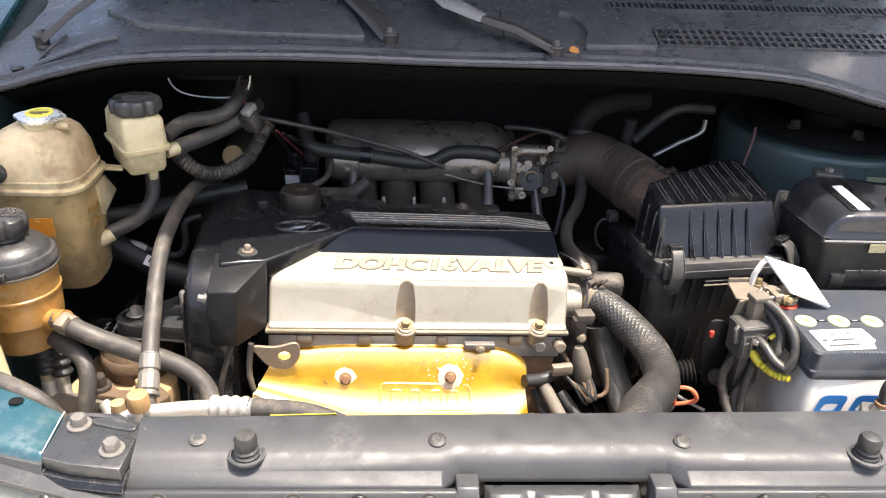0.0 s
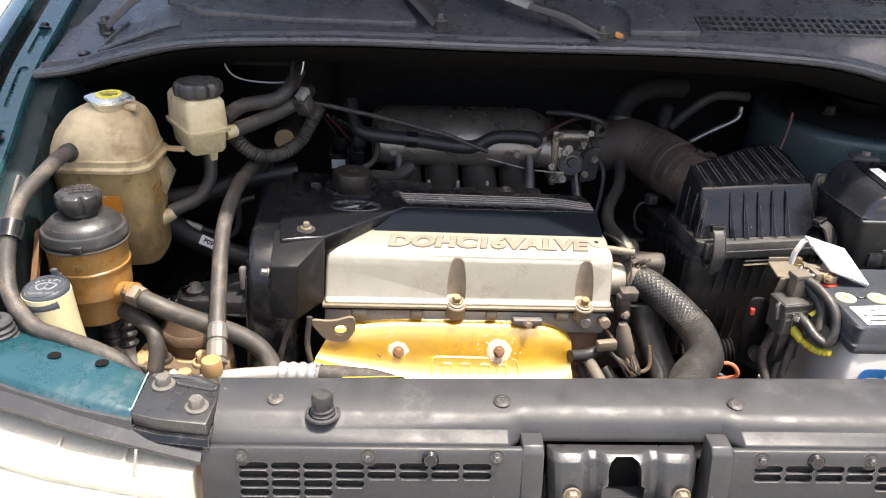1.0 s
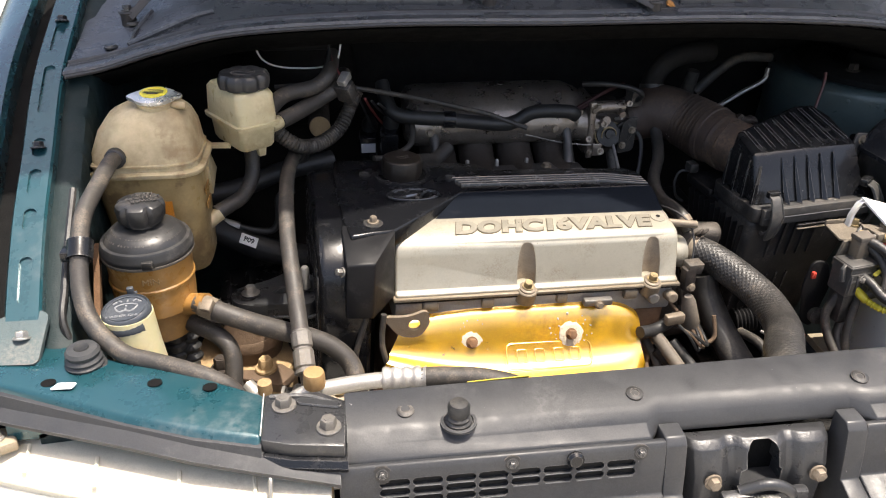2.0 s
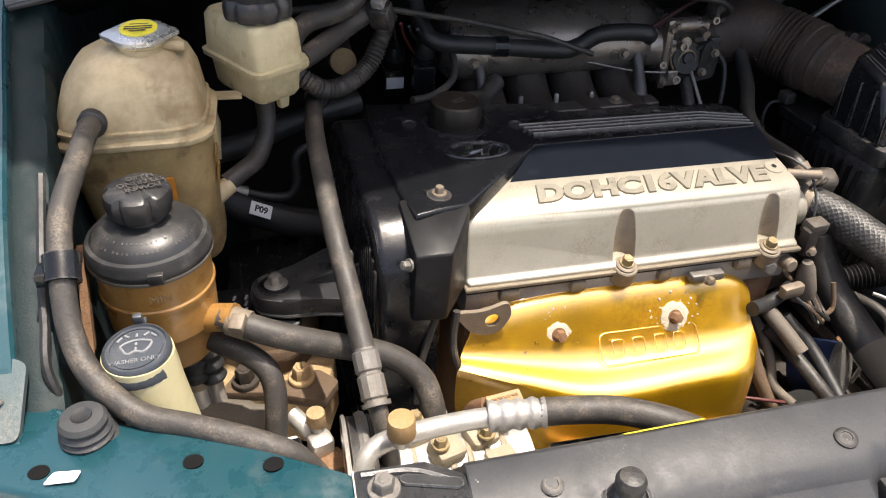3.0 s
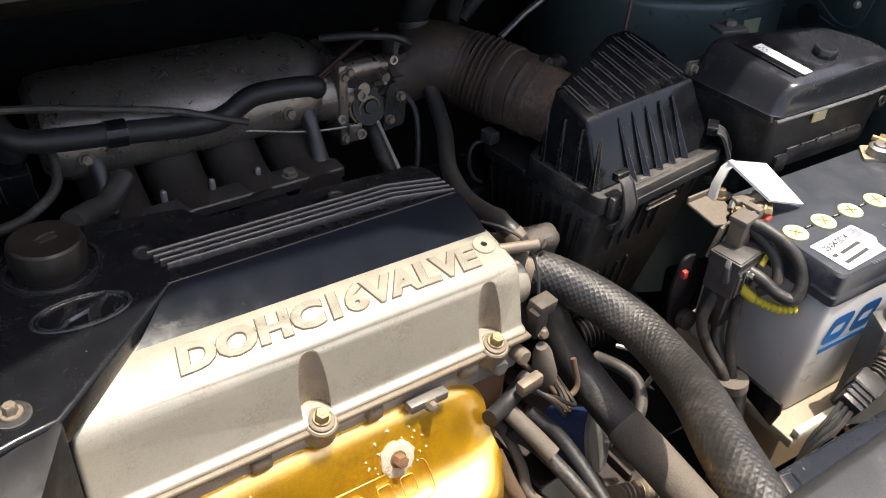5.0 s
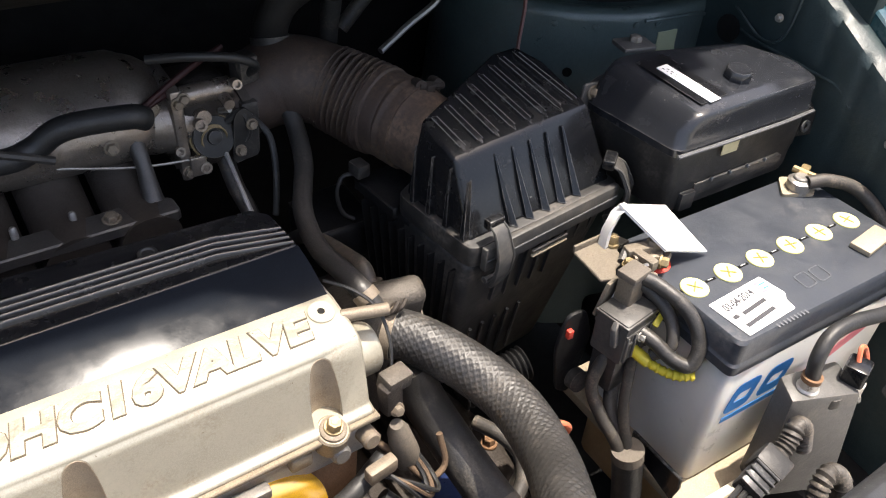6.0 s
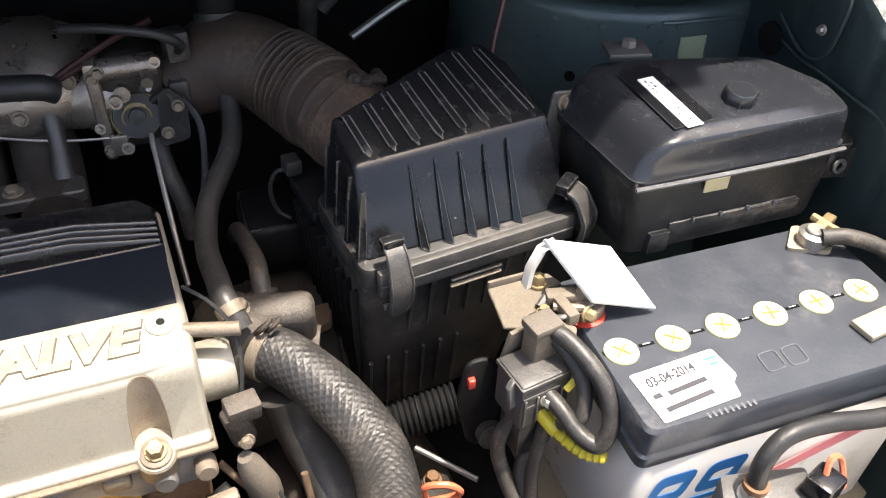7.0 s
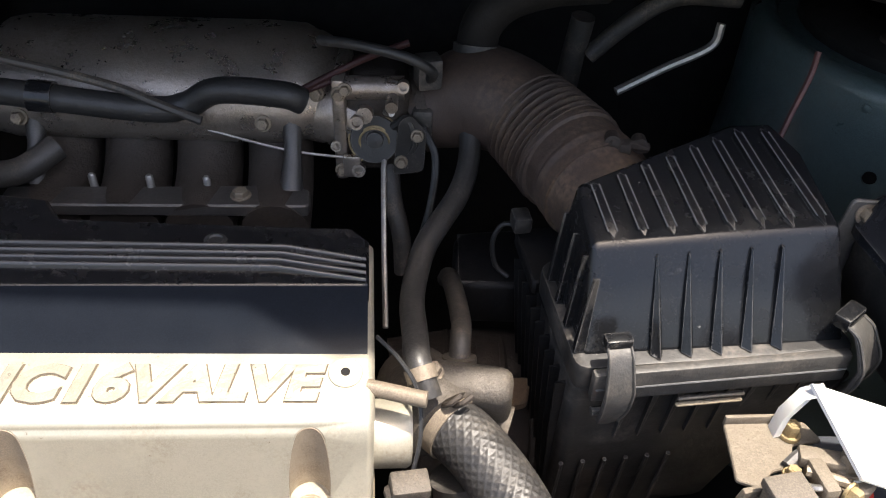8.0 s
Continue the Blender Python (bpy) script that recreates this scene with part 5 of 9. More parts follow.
part("idle_valve", box(0.040, 0.03, 0.022, pose(0.245, 1.225, 0.995), 0.005), M_GEAR, throttle)
part("idle_valve_barrel", tube([(0.222, 1.212, 1.008), (0.272, 1.214, 1.008)], 0.0105, 14), M_PLENUM, throttle)
part("return_spring", tube([(0.246, 1.222, 0.962), (0.246, 1.206, 0.966)], 0.014, 18), M_BLACKDUSTY, throttle)
part("linkage_plate", prism(rounded([(0.262, 0.930), (0.290, 0.935), (0.292, 0.975), (0.278, 0.992), (0.268, 0.985)], 0.006), 1.196, 1.200, axis="y"), M_BLACKDUSTY, throttle)
for q in ((0.284, 1.195, 0.972), (0.27, 1.195, 0.945), (0.222, 1.200, 1.012)):
    part("linkage_nut", hex_bolt(0.0045, 0.007, aim(q, (0, -1, 0.2))), M_TANMETAL, throttle)
for q, r, h in (((0.232, 1.196, 0.985), 0.006, 0.010), ((0.232, 1.198, 0.935), 0.006, 0.008), ((0.272, 1.20, 1.018), 0.005, 0.012), ((0.212, 1.205, 0.955), 0.005, 0.006)):
    part("casting_boss", lathe([(r, 0), (r, h), (r * 0.6, h), (r * 0.55, h * 0.6)], 14, aim(q, (0, -1, 0.25))), M_PLENUM, throttle)
part("pulley_spring", tube([(0.246 + 0.013 * math.cos(a), 1.2035 - 0.0006 * a, 0.963 + 0.013 * math.sin(a)) for a in np.linspace(0, 11, 40)], 0.0011, 5, 1), M_BRASS, throttle)
part("cable_guide", box(0.016, 0.006, 0.022, pose(0.226, 1.196, 0.928, 0, 0, 0), 0.002), M_PLENUM, throttle)
part("upper_hose", tube([(0.292, 1.222, 1.012), (0.296, 1.20, 1.03), (0.275, 1.195, 1.045), (0.235, 1.205, 1.05), (0.20, 1.225, 1.045)], 0.0045, 10), M_RUBBERCLEAN, throttle)
part("lower_hose", tube([(0.258, 1.215, 0.93), (0.262, 1.20, 0.90), (0.270, 1.185, 0.87), (0.272, 1.18, 0.83)], 0.009, 12), M_RUBBER, throttle)
part("wire_lead", tube([(0.288, 1.205, 0.975), (0.300, 1.19, 0.955), (0.298, 1.175, 0.92), (0.288, 1.16, 0.88)], 0.0035, 8), M_RUBBERCLEAN, throttle)
part("stop_screw", tube([(0.256, 1.203, 0.990), (0.262, 1.190, 0.996)], 0.003, 8), M_STEEL, throttle)
part("vacuum_port", tube([(0.262, 1.21, 1.004), (0.262, 1.188, 1.002)], 0.0055, 12), M_PLENUM, throttle)
part("sensor", tube([(0.238, 1.215, 0.986), (0.238, 1.195, 0.990)], 0.0075, 12), M_PLENUM, throttle)
part("sensor_box", box(0.018, 0.02, 0.03, pose(0.288, 1.215, 0.960), 0.003), M_BLACKDUSTY, throttle)
part("lever", tube([(0.262, 1.205, 0.975), (0.276, 1.200, 0.985), (0.282, 1.198, 0.965), (0.276, 1.2, 0.95)], 0.004, 8), M_BLACKDUSTY, throttle)
part("upper_plug", box(0.022, 0.022, 0.028, pose(0.292, 1.225, 1.005, 0, 0, 15), 0.003), M_BLACKDUSTY, throttle)
part("return_rod", tube([(0.2545, 1.199, 0.948), (0.2555, 1.17, 0.926), (0.2585, 1.12, 0.888), (0.262, 1.07, 0.86)], 0.0026, 8), M_STEEL, throttle, "bare steel rod")
single("throttle_cable", tube([(0.10, 1.202, 0.968), (0.17, 1.198, 0.952), (0.235, 1.199, 0.944)], 0.0013, 6), M_STEEL, "thin bare steel throttle cable", "cable")
single("vacuum_wire", tube([(-0.30, 1.16, 1.075), (-0.22, 1.165, 1.075), (-0.1, 1.19, 1.045), (-0.02, 1.200, 1.022), (0.03, 1.197, 1.010), (0.06, 1.192, 1.0), (0.10, 1.188, 0.985)], 0.004, 8), M_RUBBER, "thin black control cable over the intake", "cable")
single("dark_red_hose", tube([(0.215, 1.215, 1.015), (0.18, 1.205, 1.005), (0.235, 1.22, 1.03), (0.275, 1.235, 1.04)], 0.0032, 8), material("maroon_rubber", (0.030, 0.010, 0.010), 0.6, spec=0.3), "thin maroon vacuum hose by the throttle body", "hose")

bp = thing("breather_pipe", (0.05, 1.20, 0.97), "glossy black formed breather pipe across the plenum", "pipe")
part("pipe", tube([(-0.135, 1.235, 1.055), (-0.128, 1.215, 1.03), (-0.110, 1.196, 1.012), (-0.033, 1.189, 1.004), (0.055, 1.197, 0.990), (0.085, 1.203, 0.992), (0.115, 1.200, 1.008), (0.169, 1.194, 1.009), (0.185, 1.20, 1.0)], 0.0115, 14), M_RUBBERCLEAN, bp)
part("pipe_clamp", tube([(-0.040, 1.189, 1.0045), (-0.020, 1.190, 1.0025)], 0.0135, 16), M_BLACK, bp)
single("pcv_hose", tube([(-0.03, 1.19, 0.955), (-0.055, 1.165, 0.945), (-0.075, 1.14, 0.955), (-0.092, 1.115, 0.965)], 0.0115, 12), M_RUBBER, "dusty rubber breather hose behind the oil cap", "hose")
single("fuel_hose", tube([(-0.095, 1.215, 1.005), (-0.088, 1.20, 0.985), (-0.095, 1.175, 0.968), (-0.125, 1.15, 0.96), (-0.155, 1.13, 0.965)], 0.005, 10), M_RUBBER, "thin grey rubber hose curving behind the cover", "hose")


# ---- reservoirs ----
def rrect(cx, cy, w, d, r, turn=0.0, seg=4):
    c, s = math.cos(radians(turn)), math.sin(radians(turn))
    pts = rounded([(-w / 2, -d / 2), (w / 2, -d / 2), (w / 2, d / 2), (-w / 2, d / 2)], r, seg)
    return [(cx + x * c - y * s, cy + x * s + y * c) for x, y in pts]


def stack(levels, turn=0.0):
    """Lofts rounded rectangles: (z, cx, cy, width, depth, corner)."""
    return loft([[(x, y, z) for x, y in rrect(cx, cy, w, d, r, turn)] for z, cx, cy, w, d, r in levels])


def coolant_tank():
    t = thing("coolant_tank", (-0.452, 0.975, 0.90), "yellowed translucent plastic coolant expansion tank with a metal cap", "coolant tank")
    low = stack([(0.895, -0.440, 0.975, 0.100, 0.085, 0.03), (0.905, -0.442, 0.974, 0.112, 0.095, 0.032), (0.96, -0.446, 0.972, 0.122, 0.106, 0.032), (1.0428, -0.450, 0.970, 0.134, 0.114, 0.034)])
    part("tank_base", low, M_TANKLOW, t, "brown-stained lower half", sharp=50)
    body = stack([(1.043, -0.450, 0.970, 0.146, 0.124, 0.036), (1.0445, -0.450, 0.970, 0.148, 0.126, 0.036), (1.0485, -0.450, 0.970, 0.148, 0.126, 0.036), (1.050, -0.450, 0.970, 0.144, 0.122, 0.036), (1.0503, -0.450, 0.970, 0.135, 0.115, 0.036),
                  (1.069, -0.449, 0.971, 0.130, 0.112, 0.038), (1.09, -0.446, 0.973, 0.120, 0.106, 0.042), (1.108, -0.442, 0.973, 0.100, 0.092, 0.042), (1.118, -0.437, 0.970, 0.072, 0.07, 0.034), (1.122, -0.432, 0.965, 0.046, 0.046, 0.022)])
    part("tank_body", body, M_TANK, t, "yellowed plastic with brown stains", sharp=50)
    part("filler_neck", lathe([(0.021, 1.112), (0.021, 1.124), (0.0235, 1.126), (0.0235, 1.130)], 24, pose(-0.430, 0.958, 0)), M_TANK, t)
    part("overflow_nipple", tube([(-0.412, 0.954, 1.123), (-0.392, 0.950, 1.122)], 0.005, 10), M_TANK, t)
    cap = part("pressure_cap", lathe([(0.024, 0.0), (0.026, 0.002), (0.026, 0.0055), (0.020, 0.0085), (0.018, 0.0085)], 36, pose(-0.430, 0.958, 1.129, 4), wobble=lambda a, r, z: r * (1 + 0.30 * max(0, math.cos(2 * a)) ** 8)), M_RADCAP, t, "shiny metal pressure cap")
    part("cap_label", lathe([(0.0165, 0.0), (0.0165, 0.0008), (0.001, 0.0010)], 28, pose(-0.430, 0.958, 1.1375, 4)), M_CAPLABEL, cap, "yellow warning label")
    bars = bmesh.new()
    for k, w in ((-0.008, 0.014), (-0.003, 0.024), (0.002, 0.024), (0.0075, 0.016)):
        merge(bars, box(w, 0.0018, 0.0004, pose(-0.430, 0.958 + k, 1.1386, 4)))
    part("label_print", bars, M_INK, cap)
    part("ear", prism([(-0.378, 1.000), (-0.352, 0.998), (-0.352, 1.010), (-0.378, 1.012)], 1.0445, 1.0485), M_TANK, t)
    part("lower_ear", prism([(0.935, 0.985), (0.925, 1.03), (0.955, 1.035), (0.99, 1.0)], -0.388, -0.380, pose(0, 0.05, 0) @ pose(0, 0, 0), axis="x"), M_TANK, t)
    part("outlet_stub", tube([(-0.395, 0.972, 0.945), (-0.375, 0.985, 0.955)], 0.010, 12), M_TANK, t)
    lab = bmesh.new()
    merge(lab, box(0.052, 0.0012, 0.026, pose(-0.445, 0.9125, 0.985, 4)))
    part("sticker", lab, material("torn_orange_sticker", (0.55, 0.20, 0.02), 0.6, tone=0.3, wear=(0.6, 0.5, 0.3), wear_amount=0.5, wear_scale=60), t, "torn faded orange sticker")
    part("seam_rib", stack([(1.0555, -0.450, 0.970, 0.1345, 0.1145, 0.036), (1.0565, -0.450, 0.970, 0.1380, 0.1180, 0.036), (1.0590, -0.450, 0.970, 0.1380, 0.1180, 0.036), (1.060, -0.450, 0.970, 0.1340, 0.1140, 0.036)]), M_TANK, t, sharp=60)
    for k in range(2):
        part("level_mark", box(0.0012, 0.03, 0.008, pose(-0.3815, 0.955, 0.985 + 0.02 * k)), M_AMBER, t)


coolant_tank()


def brake_reservoir():
    turn = 33.5
    b = thing("brake_fluid_reservoir", (-0.330, 1.010, 1.03), "pale yellowed brake fluid reservoir with a black ribbed cap", "reservoir")
    cx, cy = -0.335, 1.023
    body = stack([(1.045, cx, cy, 0.046, 0.078, 0.010), (1.050, cx, cy, 0.051, 0.086, 0.012), (1.076, cx, cy, 0.054, 0.092, 0.012), (1.077, cx, cy, 0.064, 0.104, 0.012), (1.082, cx, cy, 0.065, 0.105, 0.012), (1.083, cx, cy, 0.058, 0.098, 0.012), (1.118, cx, cy, 0.055, 0.094, 0.012), (1.124, cx, cy, 0.048, 0.086, 0.012)], turn)
    part("filler_neck", lathe([(0.025, 1.118), (0.025, 1.130)], 28, pose(-0.326, 1.010, 0)), M_BRAKE, b)
    part("body", body, M_BRAKE, b, "", True, 50)
    m = pose(-0.326, 1.010, 1.127)
    cap = part("cap", lathe([(0.028, -0.002), (0.0330, 0.0), (0.0338, 0.005), (0.0338, 0.012), (0.0315, 0.0165), (0.029, 0.018), (0.0275, 0.0175), (0.001, 0.0175)], 96, m, wobble=lambda a, r, z: r * (1 - 0.11 * (0.5 + 0.5 * math.cos(a * 8)) ** 3) if r > 0.0275 else r), M_SATIN, b, "dusty black ribbed screw cap")
    bars = bmesh.new()
    for k, w in ((0.010, 0.026), (0.003, 0.030), (-0.004, 0.030), (-0.011, 0.022)):
        merge(bars, box(w, 0.003, 0.0008, m @ pose(0, k, 0.0174)))
    part("cap_lettering", bars, M_BLACKDUSTY, cap)
    part("outlet", tube([(-0.300, 1.03, 1.062), (-0.285, 1.045, 1.064)], 0.010, 12), M_BRAKE, b)
    part("foot", box(0.010, 0.008, 0.018, pose(-0.312, 1.000, 1.032, 0, 0, 33), 0.002, taper=1.4), M_BRAKE, b)


brake_reservoir()
mc = thing("brake_master_cylinder", (-0.25, 1.19, 0.96), "grimy brown brake master cylinder by the firewall", "master cylinder")
part("body", tube([(-0.238, 1.17, 1.009), (-0.238, 1.25, 1.009), (-0.238, 1.36, 1.01)], 0.017, 16), M_GEAR, mc)
part("end_plug", lathe([(0.016, 0), (0.016, 0.014), (0.012, 0.016)], 18, aim((-0.237, 1.165, 1.008), (0.1, -0.9, 0.3))), M_CLAY, mc)
part("booster", lathe([(0.02, 0.10), (0.09, 0.06), (0.11, 0.02), (0.11, 0.0)], 28, aim((-0.28, 1.46, 1.02), (0, -1, 0))), M_BAY, mc)
single("brake_hose", tube([(-0.300, 1.03, 1.085), (-0.28, 1.07, 1.092), (-0.237, 1.10, 1.094), (-0.217, 1.115, 1.108), (-0.21, 1.17, 1.12)], 0.011, 12), M_RUBBER, "dusty black rubber hose behind the brake reservoir", "hose", "brake hoses")
single("brake_hose", tube([(-0.288, 1.042, 1.064), (-0.265, 1.07, 1.066), (-0.235, 1.105, 1.072), (-0.208, 1.12, 1.085), (-0.195, 1.17, 1.09)], 0.0115, 12), M_RUBBER, "dusty black rubber hose from the brake reservoir outlet", "hose", "brake hoses")
single("wiring_loom", tube([(-0.31, 1.10, 1.04), (-0.285, 1.08, 1.024), (-0.262, 1.085, 1.008), (-0.235, 1.105, 1.005), (-0.21, 1.125, 1.015), (-0.195, 1.137, 1.035), (-0.178, 1.16, 1.065)], 0.010, 14, 20, radius=lambda s: 0.0105 + 0.0012 * math.sin(s * 2 * math.pi / 0.0048)), M_RUBBER, "black corrugated wiring conduit curving below the reservoir", "conduit", "corrugated conduits")
M_MAROON = material("dull_maroon_wire", (0.16, 0.03, 0.028), 0.55, tone=0.3)
plug = thing("wiring_plug", (-0.196, 1.113, 1.08), "grey wiring connector hanging from bundled wires", "connector", "connectors")
part("shell", box(0.026, 0.020, 0.030, pose(-0.190, 1.115, 1.070, 30, 0, -30), 0.003), M_BLACKDUSTY, plug)
part("clip", box(0.014, 0.022, 0.012, pose(-0.194, 1.108, 1.096, 30, 0, -30), 0.002), M_ALU, plug, "pale plastic lock")
for k in range(4):
    part("wire", tube([(-0.198 - 0.003 * k, 1.118, 1.10), (-0.21 - 0.002 * k, 1.125, 1.118), (-0.215, 1.15, 1.13 + 0.004 * k)], 0.002, 6), M_RUBBERCLEAN if k else M_MAROON, plug)
single("white_wire", tube([(-0.325, 1.15, 1.150), (-0.312, 1.145, 1.122), (-0.285, 1.145, 1.110), (-0.233, 1.145, 1.108), (-0.205, 1.147, 1.118), (-0.196, 1.15, 1.150)], 0.0014, 6), M_CASE, "thin pale bowed wire under the cowl", "wire")
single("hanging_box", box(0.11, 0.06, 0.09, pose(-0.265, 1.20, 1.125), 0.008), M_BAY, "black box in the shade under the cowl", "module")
for (x, y, z), lab in (((-0.159, 1.27, 0.915), "black sensor connector with a white label"), ((-0.125, 1.228, 0.935), "black injector wiring connector behind the cover")):
    c = thing("wiring_plug", (x, y, z), lab, "connector", "connectors")
    part("shell", box(0.030, 0.03, 0.045, pose(x, y, z, 15), 0.004), M_BLACK, c)
    part("boot", lathe([(0.012, 0), (0.014, 0.01), (0.013, 0.02), (0.009, 0.028)], 14, pose(x + 0.004, y + 0.004, z + 0.04, 15)), M_RUBBERCLEAN, c)
    if x < -0.15:
        part("label", box(0.024, 0.0015, 0.018, pose(x, y - 0.0205, z + 0.012, 15)), M_PAPER, c, "small white printed label")
for k in range(4):
    single("harness_wire", tube([(-0.175 + 0.01 * k, 1.15, 1.06 - 0.004 * k), (-0.165 + 0.012 * k, 1.20, 1.02), (-0.15 + 0.02 * k, 1.25, 0.97 + 0.005 * k), (-0.14 + 0.03 * k, 1.3, 0.96)], 0.0020, 6), M_MAROON if k == 1 else M_RUBBERCLEAN, "thin engine harness wire in the shade", "wire", "harness wires")


def steering_reservoir():
    p = thing("power_steering_reservoir", (-0.432, 0.825, 0.885), "amber plastic power steering reservoir with a black lid", "reservoir")
    m = pose(-0.436, 0.826, 0) @ Matrix.Diagonal((0.955, 0.955, 1, 1))
    part("body", lathe([(0.030, 0.878), (0.040, 0.882), (0.044, 0.900), (0.046, 0.918), (0.049, 0.921), (0.050, 0.945), (0.051, 0.998)], 40, m), M_AMBER, p, "amber stained plastic body")
    part("lid_seal", lathe([(0.0515, 0.9885), (0.0545, 0.9895), (0.0552, 0.991), (0.0550, 0.9930), (0.0535, 0.994)], 48, m), M_HOSEDUST, p, "tan dusty flange under the lid")
    part("body_ridge", lathe([(0.0500, 0.9555), (0.0518, 0.957), (0.0518, 0.9595), (0.0500, 0.961)], 44, m), M_AMBER, p)
    part("lid", lathe([(0.0535, 0.992), (0.0550, 0.994), (0.0550, 1.000), (0.0540, 1.0015), (0.0540, 1.0050), (0.0520, 1.0085), (0.0485, 1.0095), (0.0465, 1.0135), (0.040, 1.0195), (0.030, 1.0235), (0.020, 1.026), (0.019, 1.034)], 56, m), M_SATIN, p, "black dusty screw lid with moulded writing")
    part("lid_catch", box(0.012, 0.006, 0.010, pose(-0.426, 0.7735, 0.993), 0.001), M_BLACKDUSTY, p)
    cap = part("cap", lathe([(0.024, 1.030), (0.0275, 1.034), (0.0290, 1.046), (0.0275, 1.0515), (0.024, 1.054), (0.001, 1.0555)], 72, m, wobble=lambda a, r, z: r * (1 - (0.16 if z < 1.052 else 0.07) * max(0.0, math.cos(a * 6)) ** 6) if r > 0.005 else r), M_SATIN, p, "dusty black lobed cap")
    part("cap_lettering", letters("POWER\nSTEERING\nFLUID", 0.0085, 0.0009, pose(-0.432, 0.829, 1.056, 0, 0, 195), 0, 1, 1, 0.0001), M_BLACKDUSTY, cap, smooth=False)
    ring = bmesh.new()
    gaps = random.Random(3)
    for r, z, tilt, n in ((0.0438, 1.0163, 42, 30), (0.0365, 1.0212, 24, 26)):
        for k in range(n):
            if gaps.random() < 0.22:
                continue
            a = radians(190 + k * 165 / n)
            merge(ring, box(gaps.uniform(0.0010, 0.0020), 0.0019, 0.0004, m @ pose(r * math.cos(a), r * math.sin(a), z, 0, 0, math.degrees(a) + 90) @ pose(0, 0, 0, tilt)))
    part("lid_lettering", ring, M_BLACKDUSTY, p, "small worn moulded writing")
    part("outlet", tube([(-0.41, 0.815, 0.915), (-0.395, 0.806, 0.924), (-0.372, 0.796, 0.929)], 0.013, 14), M_AMBER, p)
    part("mount_strap", prism([(0.77, 0.93), (0.78, 0.93), (0.83, 1.0), (0.82, 1.0)], -0.495, -0.488, axis="x"), M_RUST, p, "rusty mounting strap")
    part("level_mark", letters("MIN", 0.011, 0.0006, pose(-0.427, 0.7782, 0.973, 90, 0, 8)), M_CLAY, p, smooth=False)


steering_reservoir()

ph = thing("steering_return_hose", (-0.28, 0.78, 0.83), "dusty black rubber hose from the steering reservoir", "hose")
part("hose", tube([(-0.386, 0.801, 0.928), (-0.354, 0.786, 0.921), (-0.324, 0.782, 0.909), (-0.29, 0.785, 0.892), (-0.257, 0.787, 0.878), (-0.228, 0.785, 0.862), (-0.207, 0.775, 0.842), (-0.200, 0.758, 0.82), (-0.199, 0.750, 0.79)], 0.0122, 14), M_RUBBER, ph)
part("hose_clamp", tube([(-0.378, 0.797, 0.9265), (-0.362, 0.7895, 0.9232)], 0.0136, 16), M_TANMETAL, ph, "tan dusty band clamp")
part("clamp_ear", box(0.013, 0.016, 0.010, pose(-0.369, 0.783, 0.931, 25, 0, -20), 0.002), M_TANMETAL, ph)
part("end_clamp", tube([(-0.1995, 0.7555, 0.813), (-0.1993, 0.753, 0.803)], 0.0138, 16), M_STEEL, ph)
bt = thing("elbow_fitting", (-0.42, 0.82, 0.78), "ribbed black rubber boot on a bright steel elbow", "fitting")
part("boot", lathe([(0.008, 0.832), (0.014, 0.834), (0.0145, 0.841), (0.0115, 0.844), (0.0145, 0.847), (0.0145, 0.855), (0.0115, 0.858), (0.0145, 0.861), (0.0140, 0.870), (0.010, 0.873), (0.009, 0.90)], 24, pose(-0.424, 0.828, 0)), M_RUBBERCLEAN, bt)
part("collar", lathe([(0.0105, 0.820), (0.011, 0.822), (0.011, 0.832), (0.009, 0.834)], 18, pose(-0.424, 0.828, 0)), M_CREAM, bt)
part("elbow", tube([(-0.424, 0.828, 0.824), (-0.423, 0.824, 0.805), (-0.416, 0.815, 0.785), (-0.405, 0.80, 0.765)], 0.0105, 14), M_ALUBRIGHT, bt, "bright steel elbow")
single("drain_hose", tube([(-0.410, 0.822, 0.893), (-0.388, 0.802, 0.894), (-0.366, 0.788, 0.890), (-0.351, 0.776, 0.880), (-0.346, 0.765, 0.862), (-0.348, 0.752, 0.835), (-0.354, 0.740, 0.79)], 0.0105, 14), M_RUBBER, "bent black rubber hose below the reservoir", "hose")

ha = thing("overflow_hose", (-0.46, 0.72, 0.94), "grey dusty rubber hose along the fender to the corner", "hose")
part("hose", tube([(-0.4775, 0.918, 1.070), (-0.479, 0.892, 1.073), (-0.482, 0.838, 1.068), (-0.486, 0.788, 1.058), (-0.484, 0.749, 1.040), (-0.481, 0.715, 1.004), (-0.466, 0.686, 0.980), (-0.436, 0.663, 0.961), (-0.402, 0.650, 0.956), (-0.374, 0.638, 0.954), (-0.345, 0.626, 0.949), (-0.325, 0.622, 0.935), (-0.31, 0.622, 0.905)], 0.0094, 14), M_RUBBER, ha)
part("hose_clip", tube([(-0.484, 0.755, 1.043), (-0.483, 0.738, 1.030)], 0.0135, 14), M_BLACK, ha, "grey plastic hose clip")
part("clip_tab", box(0.012, 0.018, 0.012, pose(-0.496, 0.745, 1.028), 0.002), M_BLACK, ha)
part("elbow", lathe([(0.0125, 0), (0.0125, 0.012), (0.010, 0.014)], 14, aim((-0.4775, 0.921, 1.070), (0, -1, 0.1))), M_RUBBERCLEAN, ha)
single("fender_cable", tube([(-0.505, 0.83, 1.07), (-0.504, 0.765, 1.025), (-0.502, 0.73, 1.00), (-0.50, 0.70, 0.975), (-0.485, 0.69, 0.93), (-0.46, 0.70, 0.87)], 0.004, 8), M_RUBBERCLEAN, "thin black cable along the inner fender", "cable")

